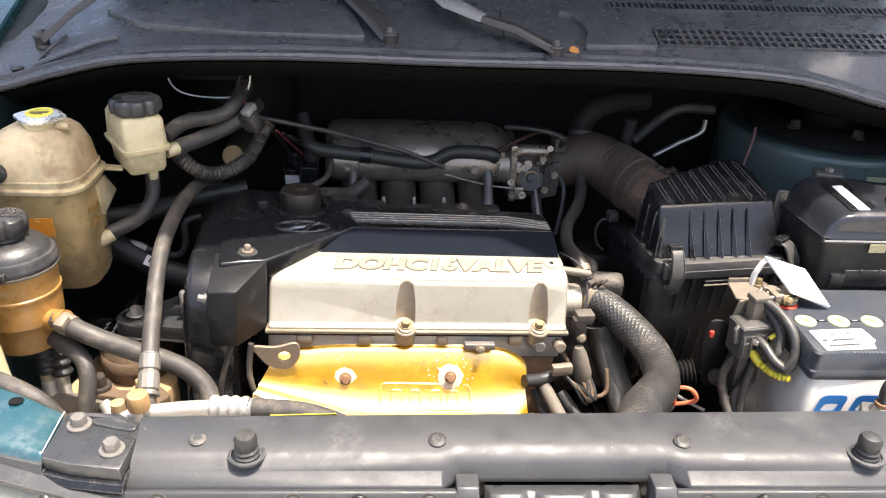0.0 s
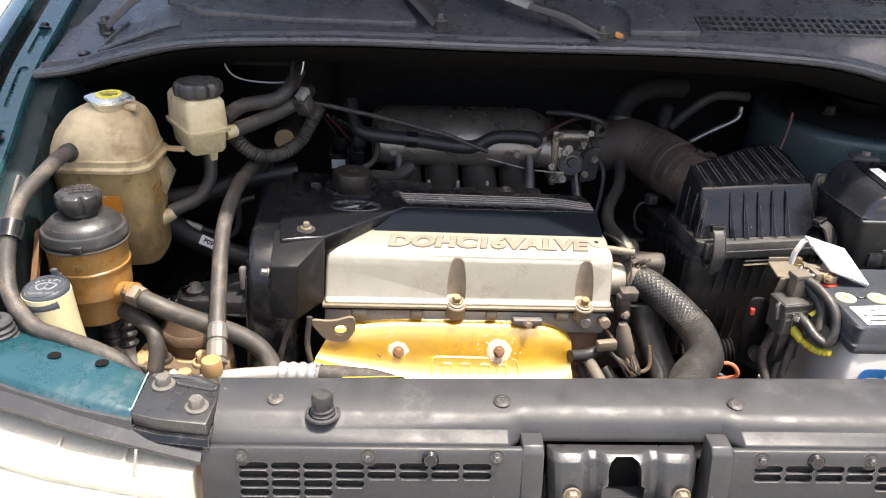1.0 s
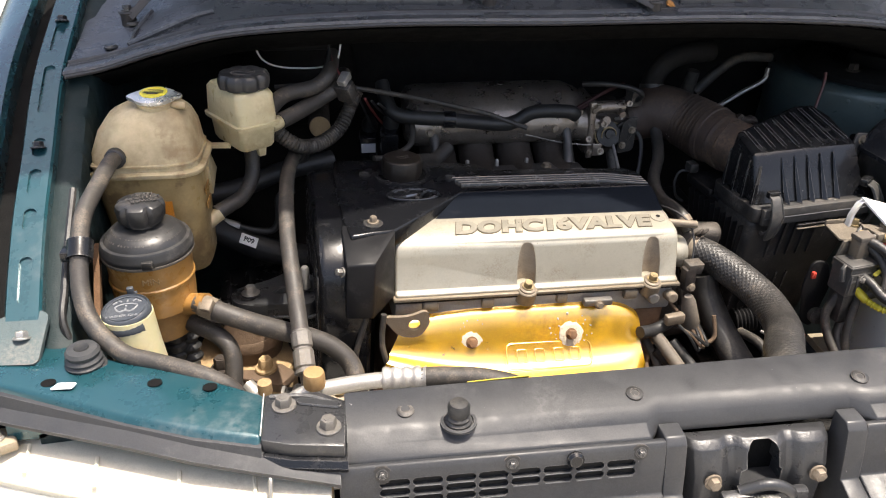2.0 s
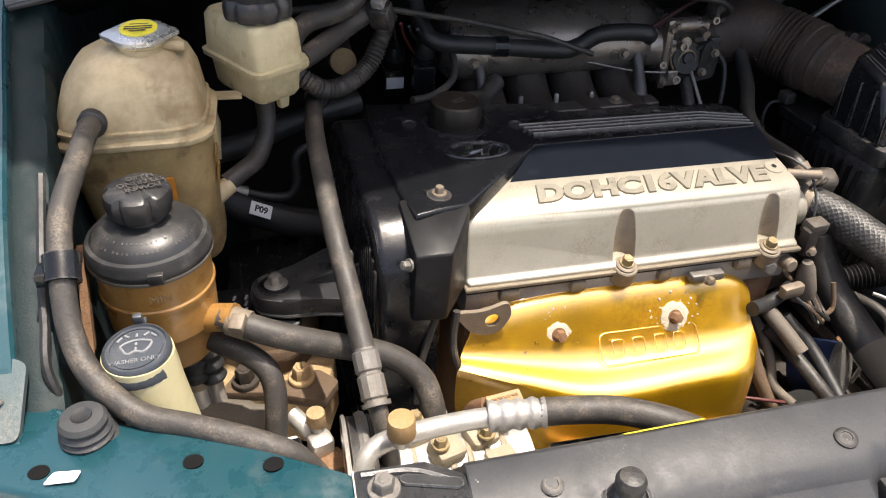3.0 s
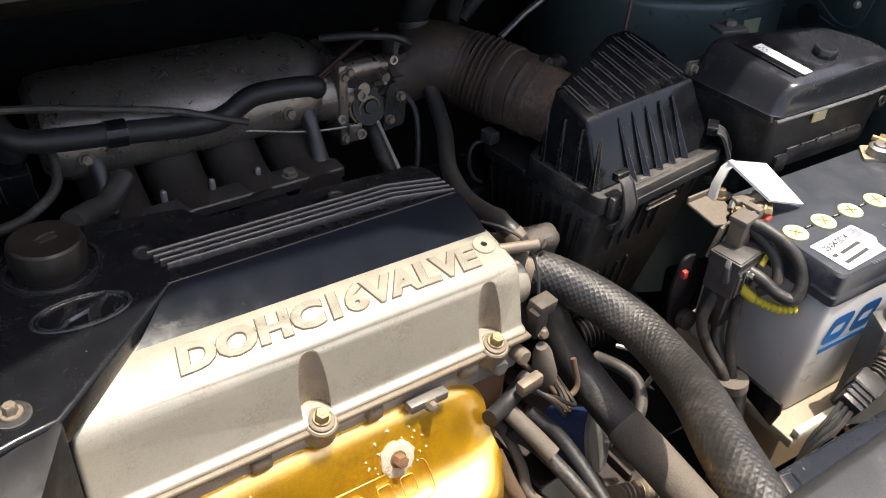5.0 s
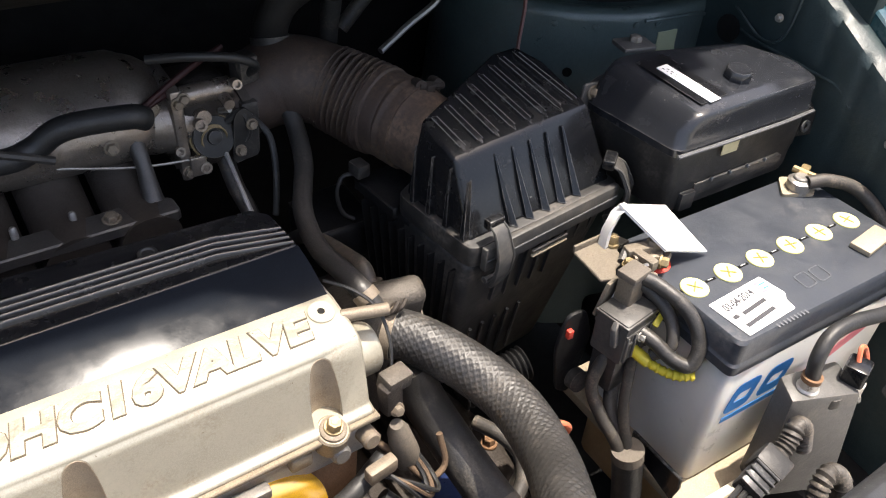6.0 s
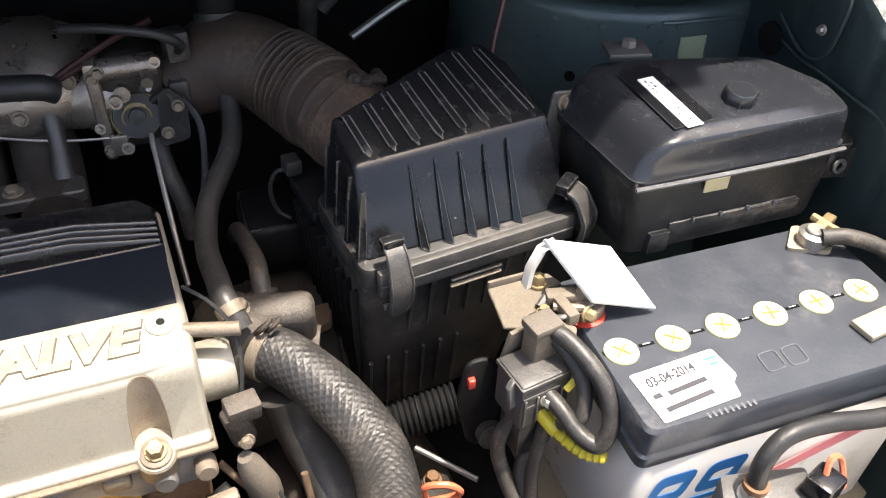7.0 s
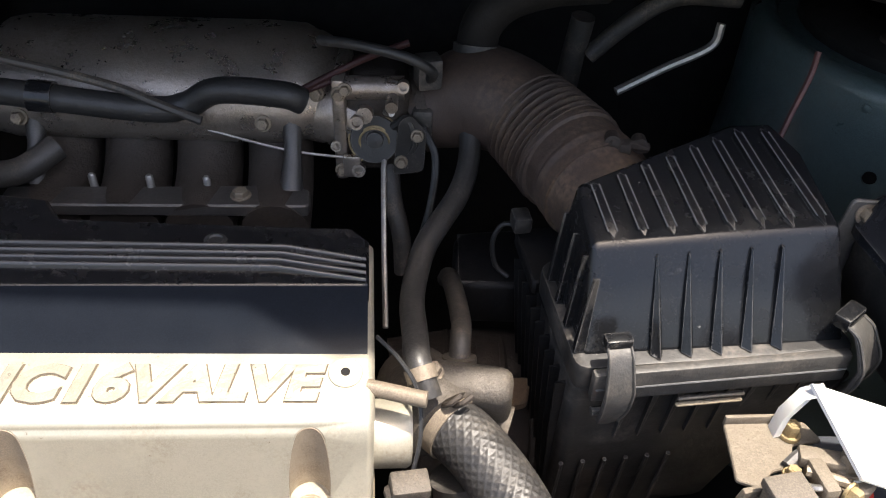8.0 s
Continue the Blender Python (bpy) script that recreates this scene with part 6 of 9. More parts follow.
wn_ = thing("washer_filler", (-0.43, 0.695, 0.74), "pale plastic washer filler neck with a blue-grey snap cap", "washer filler")
part("neck", loft([[(x, y, z) for x, y in [(cx + r * math.cos(a), cy + r * math.sin(a)) for a in np.linspace(0, 2 * math.pi, 29)[:-1]]] for z, cx, cy, r in ((0.72, -0.412, 0.690, 0.030), (0.86, -0.424, 0.697, 0.0285), (0.95, -0.434, 0.704, 0.0265), (0.982, -0.437, 0.706, 0.0265))]), M_WASHER, wn_)
M_WCAP = material("blue_grey_cap_plastic", (0.046, 0.053, 0.062), 0.36, tone=0.2, dust=(0.18, 0.18, 0.18), dust_amount=0.2, dust_scale=30)
cm = pose(-0.437, 0.706, 0.980, 6, -4) @ Matrix.Diagonal((0.9, 0.9, 1, 1))
wc = part("cap", lathe([(0.0265, -0.008), (0.028, -0.006), (0.0285, 0.003), (0.0275, 0.007), (0.0255, 0.0085), (0.0245, 0.0065), (0.001, 0.0065)], 44, cm), M_WCAP, wn_, "blue-grey washer cap with a windscreen symbol")
M_MARK = material("pale_worn_marking", (0.20, 0.205, 0.21), 0.6, tone=0.3, wear=(0.06, 0.06, 0.065), wear_amount=0.25, wear_scale=200)
fan_ = [(-0.013, 0.004), (-0.008, 0.0075), (0.0, 0.009), (0.008, 0.0075), (0.013, 0.004), (0.007, -0.005), (0.0, -0.003), (-0.007, -0.005), (-0.013, 0.004)]
part("cap_symbol", tube([cm @ Vector((x, y, 0.0068)) for x, y in fan_], 0.0010, 6, 3), M_MARK, wc, "pale moulded windscreen symbol")
for a, b in (((0, -0.003), (0, 0.001)), ((0, 0.003), (0, 0.006)), ((0, 0.012), (0, 0.016)), ((-0.006, 0.013), (-0.010, 0.016)), ((0.006, 0.013), (0.010, 0.016)), ((-0.012, 0.014), (-0.016, 0.010)), ((0.012, 0.014), (0.016, 0.010))):
    part("cap_stroke", tube([cm @ Vector((*a, 0.0068)), cm @ Vector((*b, 0.0068))], 0.0010, 6), M_MARK, wc)
part("cap_lettering", letters("WASHER ONLY", 0.0060, 0.0009, cm @ pose(0, -0.0135, 0.0064)), M_MARK, wc, smooth=False)
part("cap_ring", lathe([(0.0222, 0.0), (0.0222, 0.0012), (0.0212, 0.0012), (0.0212, 0.0)], 40, cm @ pose(0, 0, 0.0062), False), M_WCAP, wc)
part("cap_skirt", loft([[tuple(cm @ Vector((r * math.cos(a), r * math.sin(a), z))) for a in np.linspace(3.9, 5.5, 9)] for r, z in ((0.0284, 0.002), (0.032, -0.004), (0.031, -0.010), (0.027, -0.008))], True), M_WCAP, wc)
part("cap_tab", box(0.010, 0.014, 0.004, cm @ pose(0.0, 0.034, -0.002), 0.0015), M_WCAP, wc)
part("cap_hinge", box(0.008, 0.006, 0.014, cm @ pose(0.0, 0.033, -0.002), 0.0015), M_WCAP, wc)

# ---- pressure hose, mount, compressor ----
vh = thing("pressure_hose", (-0.27, 0.90, 0.85), "dusty rubber pressure hose with a crimped metal end", "hose")
part("hose", tube([(-0.262, 1.165, 0.935), (-0.266, 1.150, 0.965), (-0.274, 1.120, 0.983), (-0.280, 1.06, 0.990), (-0.282, 1.00, 0.991), (-0.280, 0.918, 0.984), (-0.277, 0.866, 0.967), (-0.271, 0.815, 0.943), (-0.266, 0.775, 0.920), (-0.2635, 0.755, 0.907)], 0.0103, 14), M_RUBBER, vh)
part("upper_clamp", tube([(-0.268, 1.143, 0.971), (-0.273, 1.126, 0.981)], 0.0145, 16), M_BLACKDUSTY, vh)
part("crimp", tube([(-0.2635, 0.757, 0.9085), (-0.261, 0.737, 0.893), (-0.2585, 0.716, 0.877)], 0.012, 12, 14, radius=lambda s: 0.0106 if s < 0.002 or 0.0215 < s < 0.0245 or s > 0.046 else 0.0124), M_CRIMP, vh, "dull crimped metal ferrule", sharp=22)
part("crimp_ring", tube([(-0.2588, 0.719, 0.8795), (-0.2584, 0.716, 0.877)], 0.0132, 18), M_CRIMP, vh)
part("metal_end", tube([(-0.2585, 0.718, 0.878), (-0.255, 0.706, 0.862), (-0.251, 0.697, 0.84), (-0.248, 0.690, 0.80)], 0.0085, 12), M_RUBBER, vh)

M_MOUNTRUBBER = material("brown_dusty_rubber", (0.105, 0.068, 0.042), 0.8, tone=0.3, dust=(0.22, 0.15, 0.09), dust_amount=0.25, bump=0.3)
mount = thing("engine_mount", (-0.35, 0.89, 0.68), "dust-caked engine mount with a black cast arm", "engine mount")
part("base", bevel_all(prism([(-0.435, 0.872), (-0.36, 0.862), (-0.305, 0.838), (-0.283, 0.90), (-0.30, 0.955), (-0.42, 0.97)], 0.69, 0.764), 0.006, 2), M_CLAY, mount, "brown dust-caked steel base")
part("base_lip", bevel_all(prism(rounded([(-0.412, 0.866), (-0.36, 0.857), (-0.302, 0.833), (-0.283, 0.862), (-0.305, 0.884), (-0.335, 0.872), (-0.36, 0.874), (-0.372, 0.892), (-0.396, 0.890)], 0.006), 0.755, 0.769), 0.003, 2), M_MOUNTRUBBER, mount, "oily brown bracket along the base")
part("rubber", lathe([(0.044, 0.764), (0.046, 0.775), (0.046, 0.800), (0.043, 0.806), (0.038, 0.826)], 32, pose(-0.348, 0.932, 0)), M_MOUNTRUBBER, mount, "brown dusty ringed rubber mount")
ARM = rounded([(-0.368, 0.934), (-0.362, 0.914), (-0.340, 0.905), (-0.300, 0.896), (-0.255, 0.876), (-0.235, 0.92), (-0.275, 0.985), (-0.315, 0.968), (-0.350, 0.958), (-0.364, 0.948)], 0.012)
rise = lambda x: 0.20 * max(0.0, x + 0.33)
part("arm", bevel_all(loft([[(x, y, 0.832 + rise(x)) for x, y in ARM], [(x, y, 0.853 + rise(x)) for x, y in ARM]]), 0.003, 2, 50), M_LATCH, mount, "dusty black cast mount arm")
part("arm_flange", bevel_all(loft([[(-0.345 + (x + 0.345) * 1.03, 0.93 + (y - 0.93) * 1.06, z + rise(x)) for x, y in ARM] for z in (0.829, 0.834)]), 0.0015, 1, 50), M_LATCH, mount)
part("arm_web", bevel_all(loft([[(-0.312, 0.925, 0.856), (-0.250, 0.905, 0.869), (-0.250, 0.915, 0.869), (-0.312, 0.932, 0.856)], [(-0.300, 0.925, 0.866), (-0.250, 0.907, 0.890), (-0.250, 0.913, 0.890), (-0.300, 0.930, 0.866)]]), 0.002, 1), M_LATCH, mount)
part("rubber_ring", lathe([(0.046, 0.782), (0.049, 0.785), (0.049, 0.797), (0.046, 0.801)], 36, pose(-0.348, 0.932, 0)), M_MOUNTRUBBER, mount)
part("tab", bevel_all(prism(rounded([(-0.418, 0.968), (-0.412, 0.918), (-0.375, 0.905), (-0.335, 0.893), (-0.318, 0.897), (-0.316, 0.909), (-0.345, 0.916), (-0.366, 0.926), (-0.372, 0.968)], 0.006), 0.816, 0.8275), 0.0025, 2), M_BLACK, mount, "glossy black stamped tab")
part("tab_edge", tube([(-0.412, 0.9185, 0.8265), (-0.375, 0.9055, 0.8265), (-0.335, 0.8935, 0.8265), (-0.319, 0.8975, 0.8265)], 0.0016, 6), M_PALEEDGE, mount)
bars = bmesh.new()
for i in range(3):
    for j in range(2):
        merge(bars, box(0.0075, 0.0028, 0.0006, pose(-0.388 + 0.013 * j, 0.928 + 0.011 * i, 0.8275, 0, 0, 75)))
part("tab_marking", bars, M_MARK, mount, "pale stamped marks")
part("mount_washer", lathe([(0.020, 0), (0.020, 0.002), (0.017, 0.0035), (0.012, 0.0035)], 28, pose(-0.340, 0.933, 0.852, -4)), M_BLACK, mount)
part("mount_bolt", hex_bolt(0.0078, 0.013, pose(-0.340, 0.933, 0.853, -4), 1.7), M_STEEL, mount)
part("base_bolt", hex_bolt(0.010, 0.02, pose(-0.383, 0.876, 0.770), 1.5), M_GEAR, mount)
part("base_bolt", hex_bolt(0.010, 0.018, pose(-0.323, 0.870, 0.770), 1.5), M_CLAY, mount)
part("stud", lathe([(0.006, 0), (0.006, 0.03), (0.004, 0.033)], 10, pose(-0.262, 0.905, 0.876)), M_STEEL, mount)

ac = thing("ac_compressor", (-0.22, 0.71, 0.66), "dusty aluminium compressor with a black pulley", "compressor")
part("body", tube([(-0.262, 0.705, 0.775), (-0.12, 0.715, 0.765)], 0.052, 28), M_ALU, ac, "pale dusty cast body")
for k in range(7):
    part("casting_fin", tube([(-0.245 + 0.017 * k, 0.705 + 0.05 * math.sin(a), 0.773 - 0.001 * k + 0.05 * math.cos(a)) for a in np.linspace(-1.2, 1.2, 9)], 0.0035, 6, 2), M_CREAM, ac)
part("pulley", lathe([(0.068, 0), (0.070, 0.003), (0.066, 0.006), (0.070, 0.009), (0.066, 0.012), (0.070, 0.015), (0.070, 0.022), (0.066, 0.024), (0.03, 0.024)], 48, aim((-0.262, 0.705, 0.778), (-1, 0, 0))), M_BLACKDUSTY, ac, "black grooved pulley")
part("clutch_plate", lathe([(0.063, 0), (0.063, 0.004), (0.060, 0.005), (0.02, 0.006), (0.018, 0.010)], 40, aim((-0.286, 0.705, 0.778), (-1, 0, 0))), M_BLACK, ac, "black clutch plate")
# bright strip over the upper rim, modelled in place of its highlight
part("rim_highlight", tube([Vector((-0.288, 0.705 + 0.0705 * math.sin(a), 0.778 + 0.0705 * math.cos(a))) for a in np.linspace(-1.6, 1.6, 20)], 0.0022, 6, 1), M_ALUBRIGHT, ac)
part("pulley_guard", tube([Vector((-0.272, 0.705 + 0.068 * math.sin(a), 0.778 + 0.068 * math.cos(a))) for a in np.linspace(-0.6, 1.3, 12)], 0.006, 8), M_STEEL, ac)
for x, y, z in ((-0.20, 0.70, 0.828), (-0.165, 0.715, 0.822), (-0.15, 0.69, 0.812), (-0.225, 0.725, 0.825), (-0.185, 0.745, 0.802)):
    part("casting_lug", box(0.03, 0.026, 0.02, pose(x, y, z - 0.012, 10, 5, 20), 0.005), M_CREAM, ac)
for x, y, z in ((-0.205, 0.695, 0.838), (-0.16, 0.705, 0.832), (-0.222, 0.73, 0.836)):
    part("lug_bolt", hex_bolt(0.006, 0.010, pose(x, y, z)), M_BRASS, ac)

acp = thing("ac_line", (-0.20, 0.66, 0.86), "bright aluminium air conditioning line with a rubber section", "pipe")
part("pipe", tube([(-0.283, 0.640, 0.84), (-0.279, 0.652, 0.872), (-0.266, 0.664, 0.886), (-0.235, 0.668, 0.892), (-0.195, 0.668, 0.897), (-0.165, 0.666, 0.900)], 0.0088, 14), M_ALUBRIGHT, acp)
part("collar", tube([(-0.172, 0.667, 0.900), (-0.145, 0.663, 0.902), (-0.125, 0.660, 0.903)], 0.0135, 20, 14, radius=lambda s: 0.0127 + 0.0010 * math.sin(s * 2 * math.pi / 0.0115)), M_ALU, acp, "ribbed dusty crimp collar")
part("hose", tube([(-0.130, 0.661, 0.903), (-0.10, 0.656, 0.905), (-0.065, 0.647, 0.907), (-0.03, 0.632, 0.905), (0.0, 0.622, 0.893), (0.02, 0.618, 0.87)], 0.0118, 14), M_RUBBER, acp, "grey rubber hose section")
part("service_port", lathe([(0.007, 0), (0.007, 0.012), (0.0095, 0.014)], 14, pose(-0.246, 0.658, 0.893)), M_ALUBRIGHT, acp)
part("port_cap", lathe([(0.0115, 0), (0.012, 0.003), (0.0115, 0.015), (0.0105, 0.018), (0.001, 0.0185)], 22, pose(-0.246, 0.656, 0.907)), material("tan_port_cap", (0.28, 0.17, 0.07), 0.6, tone=0.2, dust=(0.45, 0.34, 0.2), dust_amount=0.2), acp, "tan dust-stained port cap")
lp = thing("ac_fitting", (-0.312, 0.757, 0.78), "cast aluminium line fitting with a tan cap", "fitting")
part("block", box(0.024, 0.020, 0.05, pose(-0.312, 0.752, 0.765, 8, 0, 20), 0.006), M_ALUBRIGHT, lp)
part("arm", tube([(-0.335, 0.775, 0.82), (-0.322, 0.762, 0.812), (-0.312, 0.755, 0.80)], 0.009, 10), M_ALUBRIGHT, lp)
part("port_cap", lathe([(0.0085, 0), (0.009, 0.003), (0.0085, 0.015), (0.001, 0.017)], 18, pose(-0.312, 0.756, 0.822)), M_CLAY, lp, "tan dusty cap")
part("collar", tube([(-0.312, 0.756, 0.812), (-0.312, 0.756, 0.823)], 0.0075, 12), M_STEEL, lp)
part("lower_boot", box(0.035, 0.03, 0.04, pose(-0.305, 0.735, 0.755, 0, 0, 15), 0.008), M_RUST, lp)

bt = thing("ribbed_boot", (-0.41, 0.83, 0.80), "black ribbed rubber boot on a pale metal line", "rubber boot")
part("boot", tube([(-0.412, 0.84, 0.872), (-0.410, 0.835, 0.85), (-0.408, 0.83, 0.825)], 0.013, 16, 12, radius=lambda s: 0.0125 + 0.0022 * math.sin(s * 2 * math.pi / 0.0135)), M_RUBBERCLEAN, bt)
part("line", tube([(-0.408, 0.83, 0.83), (-0.406, 0.825, 0.80), (-0.402, 0.815, 0.775), (-0.385, 0.80, 0.755)], 0.0085, 12), M_ALUBRIGHT, bt)
single("sleeved_line", tube([(-0.450, 0.828, 0.781), (-0.428, 0.820, 0.783), (-0.400, 0.812, 0.784), (-0.372, 0.803, 0.785), (-0.350, 0.797, 0.785)], 0.0205, 16, radius=lambda s: 0.0205 - 0.0025 * (s > 0.078)), M_HOSEDUST, "brown dusty sleeved line across the lower bay", "pipe")
wp = thing("wiring_plug", (-0.35, 0.735, 0.79), "pale wiring plug with a torn white label", "connector", "connectors")
part("shell", box(0.03, 0.024, 0.02, pose(-0.345, 0.735, 0.80, 5, 8, 15), 0.003), M_PAPER, wp)
part("lock", box(0.014, 0.02, 0.016, pose(-0.335, 0.733, 0.806, 5, 8, 15), 0.002), M_BLACK, wp)
part("wire", tube([(-0.33, 0.733, 0.812), (-0.318, 0.72, 0.808), (-0.31, 0.70, 0.79)], 0.0025, 6), M_RED, wp)
single("cream_bar", box(0.09, 0.016, 0.012, pose(-0.385, 0.742, 0.785, 0, 0, 8), 0.003), M_CREAM, "cream dusty metal bracket bar low in the bay", "bracket")

# pipes in the shade beside the engine
p9 = thing("labelled_hose", (-0.36, 1.08, 0.83), "black hose with a white printed tag", "hose")
part("hose", tube([(-0.44, 1.07, 0.915), (-0.41, 1.08, 0.888), (-0.36, 1.082, 0.855), (-0.31, 1.085, 0.832), (-0.27, 1.09, 0.82)], 0.0195, 16), M_RUBBERCLEAN, p9)
tagm = frame_of((-0.352, 1.0655, 0.8665), (0.88, 0.03, -0.46), (0.28, 0.78, 0.56))
part("tag", box(0.027, 0.017, 0.0016, tagm @ pose(0, 0, -0.0006), 0.0005, 1), M_PAPER, p9, "white tag")
part("tag_lettering", letters("P09", 0.0108, 0.0006, tagm @ pose(0, 0, 0.0011), 0, 1, 1, 0.0004), M_INK, p9, smooth=False)
sp = thing("small_pipe", (-0.35, 1.09, 0.86), "thin black pipe with a bare metal end", "pipe")
part("pipe", tube([(-0.372, 1.085, 0.884), (-0.345, 1.085, 0.874), (-0.318, 1.085, 0.872), (-0.306, 1.088, 0.89), (-0.303, 1.09, 0.925), (-0.28, 1.10, 0.932)], 0.0055, 10), M_RUBBERCLEAN, sp)
part("metal_end", tube([(-0.39, 1.084, 0.890), (-0.366, 1.085, 0.881)], 0.0075, 10), M_ALU, sp)
single("tank_hose", tube([(-0.380, 0.985, 0.955), (-0.362, 1.00, 0.960), (-0.345, 1.02, 0.965), (-0.333, 1.045, 0.985), (-0.332, 1.055, 1.02), (-0.335, 1.05, 1.05)], 0.0105, 12), M_RUBBER, "dusty rubber hose curving up from the coolant tank", "hose")
single("heater_hose", tube([(-0.43, 1.09, 0.93), (-0.36, 1.11, 0.935), (-0.30, 1.13, 0.95), (-0.22, 1.16, 0.955)], 0.015, 12), M_RUBBERCLEAN, "black heater hose in the shade behind the tank", "hose")
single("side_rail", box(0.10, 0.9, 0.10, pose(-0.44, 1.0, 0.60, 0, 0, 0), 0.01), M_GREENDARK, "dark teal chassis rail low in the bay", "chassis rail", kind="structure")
lb_ = thing("lower_cover", (-0.33, 1.03, 0.76), "black plastic cover low beside the engine mount", "cover")
part("plate", bevel_all(prism([(-0.40, 0.955), (-0.30, 0.95), (-0.25, 1.03), (-0.29, 1.12), (-0.40, 1.10)], 0.76, 0.80), 0.008, 2), M_BLACK, lb_)
for k in range(4):
    part("rib", box(0.004, 0.10, 0.006, pose(-0.385 + 0.026 * k, 1.03, 0.799, 0, 0, 4), 0.0015), M_BLACK, lb_)
for x, y in ((-0.385, 0.972), (-0.30, 0.972), (-0.30, 1.09)):
    part("bolt", hex_bolt(0.007, 0.010, pose(x, y, 0.80), 1.5), M_GEAR, lb_)


# ---- air intake ----
el = thing("intake_duct", (0.38, 1.17, 0.92), "dusty brown-black rubber intake duct with bellows", "intake duct")
M_DUCT = material("dusty_duct_rubber", (0.044, 0.030, 0.024), 0.6, tone=0.25, dust=(0.20, 0.14, 0.09), dust_amount=0.36, dust_scale=12, up_dust=0.3)
part("elbow", tube([(0.275, 1.243, 0.968), (0.305, 1.247, 0.975), (0.335, 1.245, 0.985), (0.362, 1.232, 0.986), (0.386, 1.211, 0.981)], 0.042, 28, 8, radius=lambda s: 0.034 + 0.010 * min(1, s / 0.05) + 0.003 * math.exp(-((s - 0.075) / 0.025) ** 2)), M_DUCT, el)
part("elbow_seam", tube([(0.300, 1.243, 1.013), (0.335, 1.243, 1.030), (0.365, 1.230, 1.030), (0.385, 1.212, 1.024)], 0.0016, 6), M_DUCT, el)
part("bellows", tube([(0.382, 1.215, 0.981), (0.395, 1.196, 0.977), (0.408, 1.177, 0.972), (0.413, 1.169, 0.970)], 0.045, 36, 30, radius=lambda s: 0.0435 + 0.06 * s + 0.0029 * math.sin(s * 2 * math.pi / 0.0066)), M_DUCT, el, "ribbed rubber bellows")
part("cuff", tube([(0.411, 1.172, 0.971), (0.417, 1.160, 0.970), (0.425, 1.140, 0.969), (0.433, 1.116, 0.967), (0.444, 1.088, 0.962)], 0.046, 36, 8, radius=lambda s: 0.0485 - 0.0025 * (s > 0.012) - 0.0015 * (s > 0.030) + 0.0025 * math.exp(-((s - 0.036) / 0.004) ** 2) - 0.0015 * (s > 0.055)), M_DUCT, el, "dusty rubber cuff")
part("band_clamp", tube([(0.4285, 1.130, 0.968), (0.4315, 1.121, 0.9675)], 0.0465, 36), M_DUCT, el, "worn band clamp")
part("clamp_screw", tube([(0.434, 1.122, 1.014), (0.466, 1.128, 1.006)], 0.0042, 8), M_GEAR, el)
for q in ((0.436, 1.120, 1.014), (0.459, 1.125, 1.009)):
    part("clamp_barrel", tube([q, (q[0] + 0.002, q[1] + 0.015, q[2] - 0.003)], 0.0062, 12), M_GEAR, el)
part("clamp_ear", box(0.01, 0.012, 0.012, pose(0.446, 1.122, 1.003), 0.002), M_GEAR, el)
part("neck_band", tube([(0.283, 1.244, 0.970), (0.292, 1.245, 0.972)], 0.0390, 28), M_GEAR, el)
# riser takes the bay black so that it sinks into shade
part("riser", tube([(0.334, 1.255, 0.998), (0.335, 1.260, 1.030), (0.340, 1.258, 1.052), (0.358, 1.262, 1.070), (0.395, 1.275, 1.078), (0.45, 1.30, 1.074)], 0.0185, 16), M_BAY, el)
part("riser_clamp", tube([(0.3345, 1.257, 1.022), (0.335, 1.2595, 1.030)], 0.0212, 20), M_BLACKDUSTY, el)
for q in ((0.322, 1.240, 1.016), (0.333, 1.236, 1.014)):
    part("riser_bolt", hex_bolt(0.0042, 0.007, aim(q, (0, -1, 0.3))), M_TANMETAL, el)

vac = thing("vacuum_hose", (0.30, 1.06, 0.87), "dusty vacuum hose hanging beside the engine", "hose")
part("hose", tube([(0.318, 1.232, 0.985), (0.3246, 1.222, 0.984), (0.3305, 1.206, 0.966), (0.3285, 1.182, 0.948), (0.3197, 1.1526, 0.9384), (0.306, 1.125, 0.932), (0.2935, 1.098, 0.926), (0.287, 1.068, 0.920), (0.2848, 1.037, 0.9185), (0.288, 1.002, 0.9215), (0.2912, 0.972, 0.9215), (0.299, 0.955, 0.905)], 0.0098, 14), M_BRAID, vac)
part("upper_clip", tube([(0.3225, 1.226, 0.986), (0.3265, 1.217, 0.980)], 0.0112, 14), M_GEAR, vac)
part("lower_clip", tube([(0.2918, 0.970, 0.920), (0.295, 0.963, 0.914)], 0.0114, 14), M_TANMETAL, vac)
single("breather_nipple", tube([(0.334, 1.207, 0.978), (0.345, 1.198, 0.968), (0.352, 1.195, 0.958)], 0.005, 8, radius=lambda s: 0.0055 - 0.12 * s), M_ALU, "pale nipple on the intake elbow", "fitting")
single("stub_pipe", tube([(0.258, 0.945, 0.927), (0.292, 0.937, 0.926), (0.298, 0.936, 0.926)], 0.0056, 12), M_TANMETAL, "short bare steel stub pipe at the cam cover", "pipe")

AIRM = pose(0.492, 1.02, 0, 0, 0, 8.0)


M_RAIL = material("dust_filmed_black_plastic", (0.048, 0.046, 0.043), 0.5, tone=0.25, dust=(0.19, 0.165, 0.135), dust_amount=0.3, dust_scale=26, wear=(0.24, 0.22, 0.19), wear_amount=0.06)


M_INLET = material("black_inlet_plastic", (0.006, 0.006, 0.0065), 0.6, spec=0.3, tone=0.3, dust=(0.05, 0.043, 0.036), dust_amount=0.0)


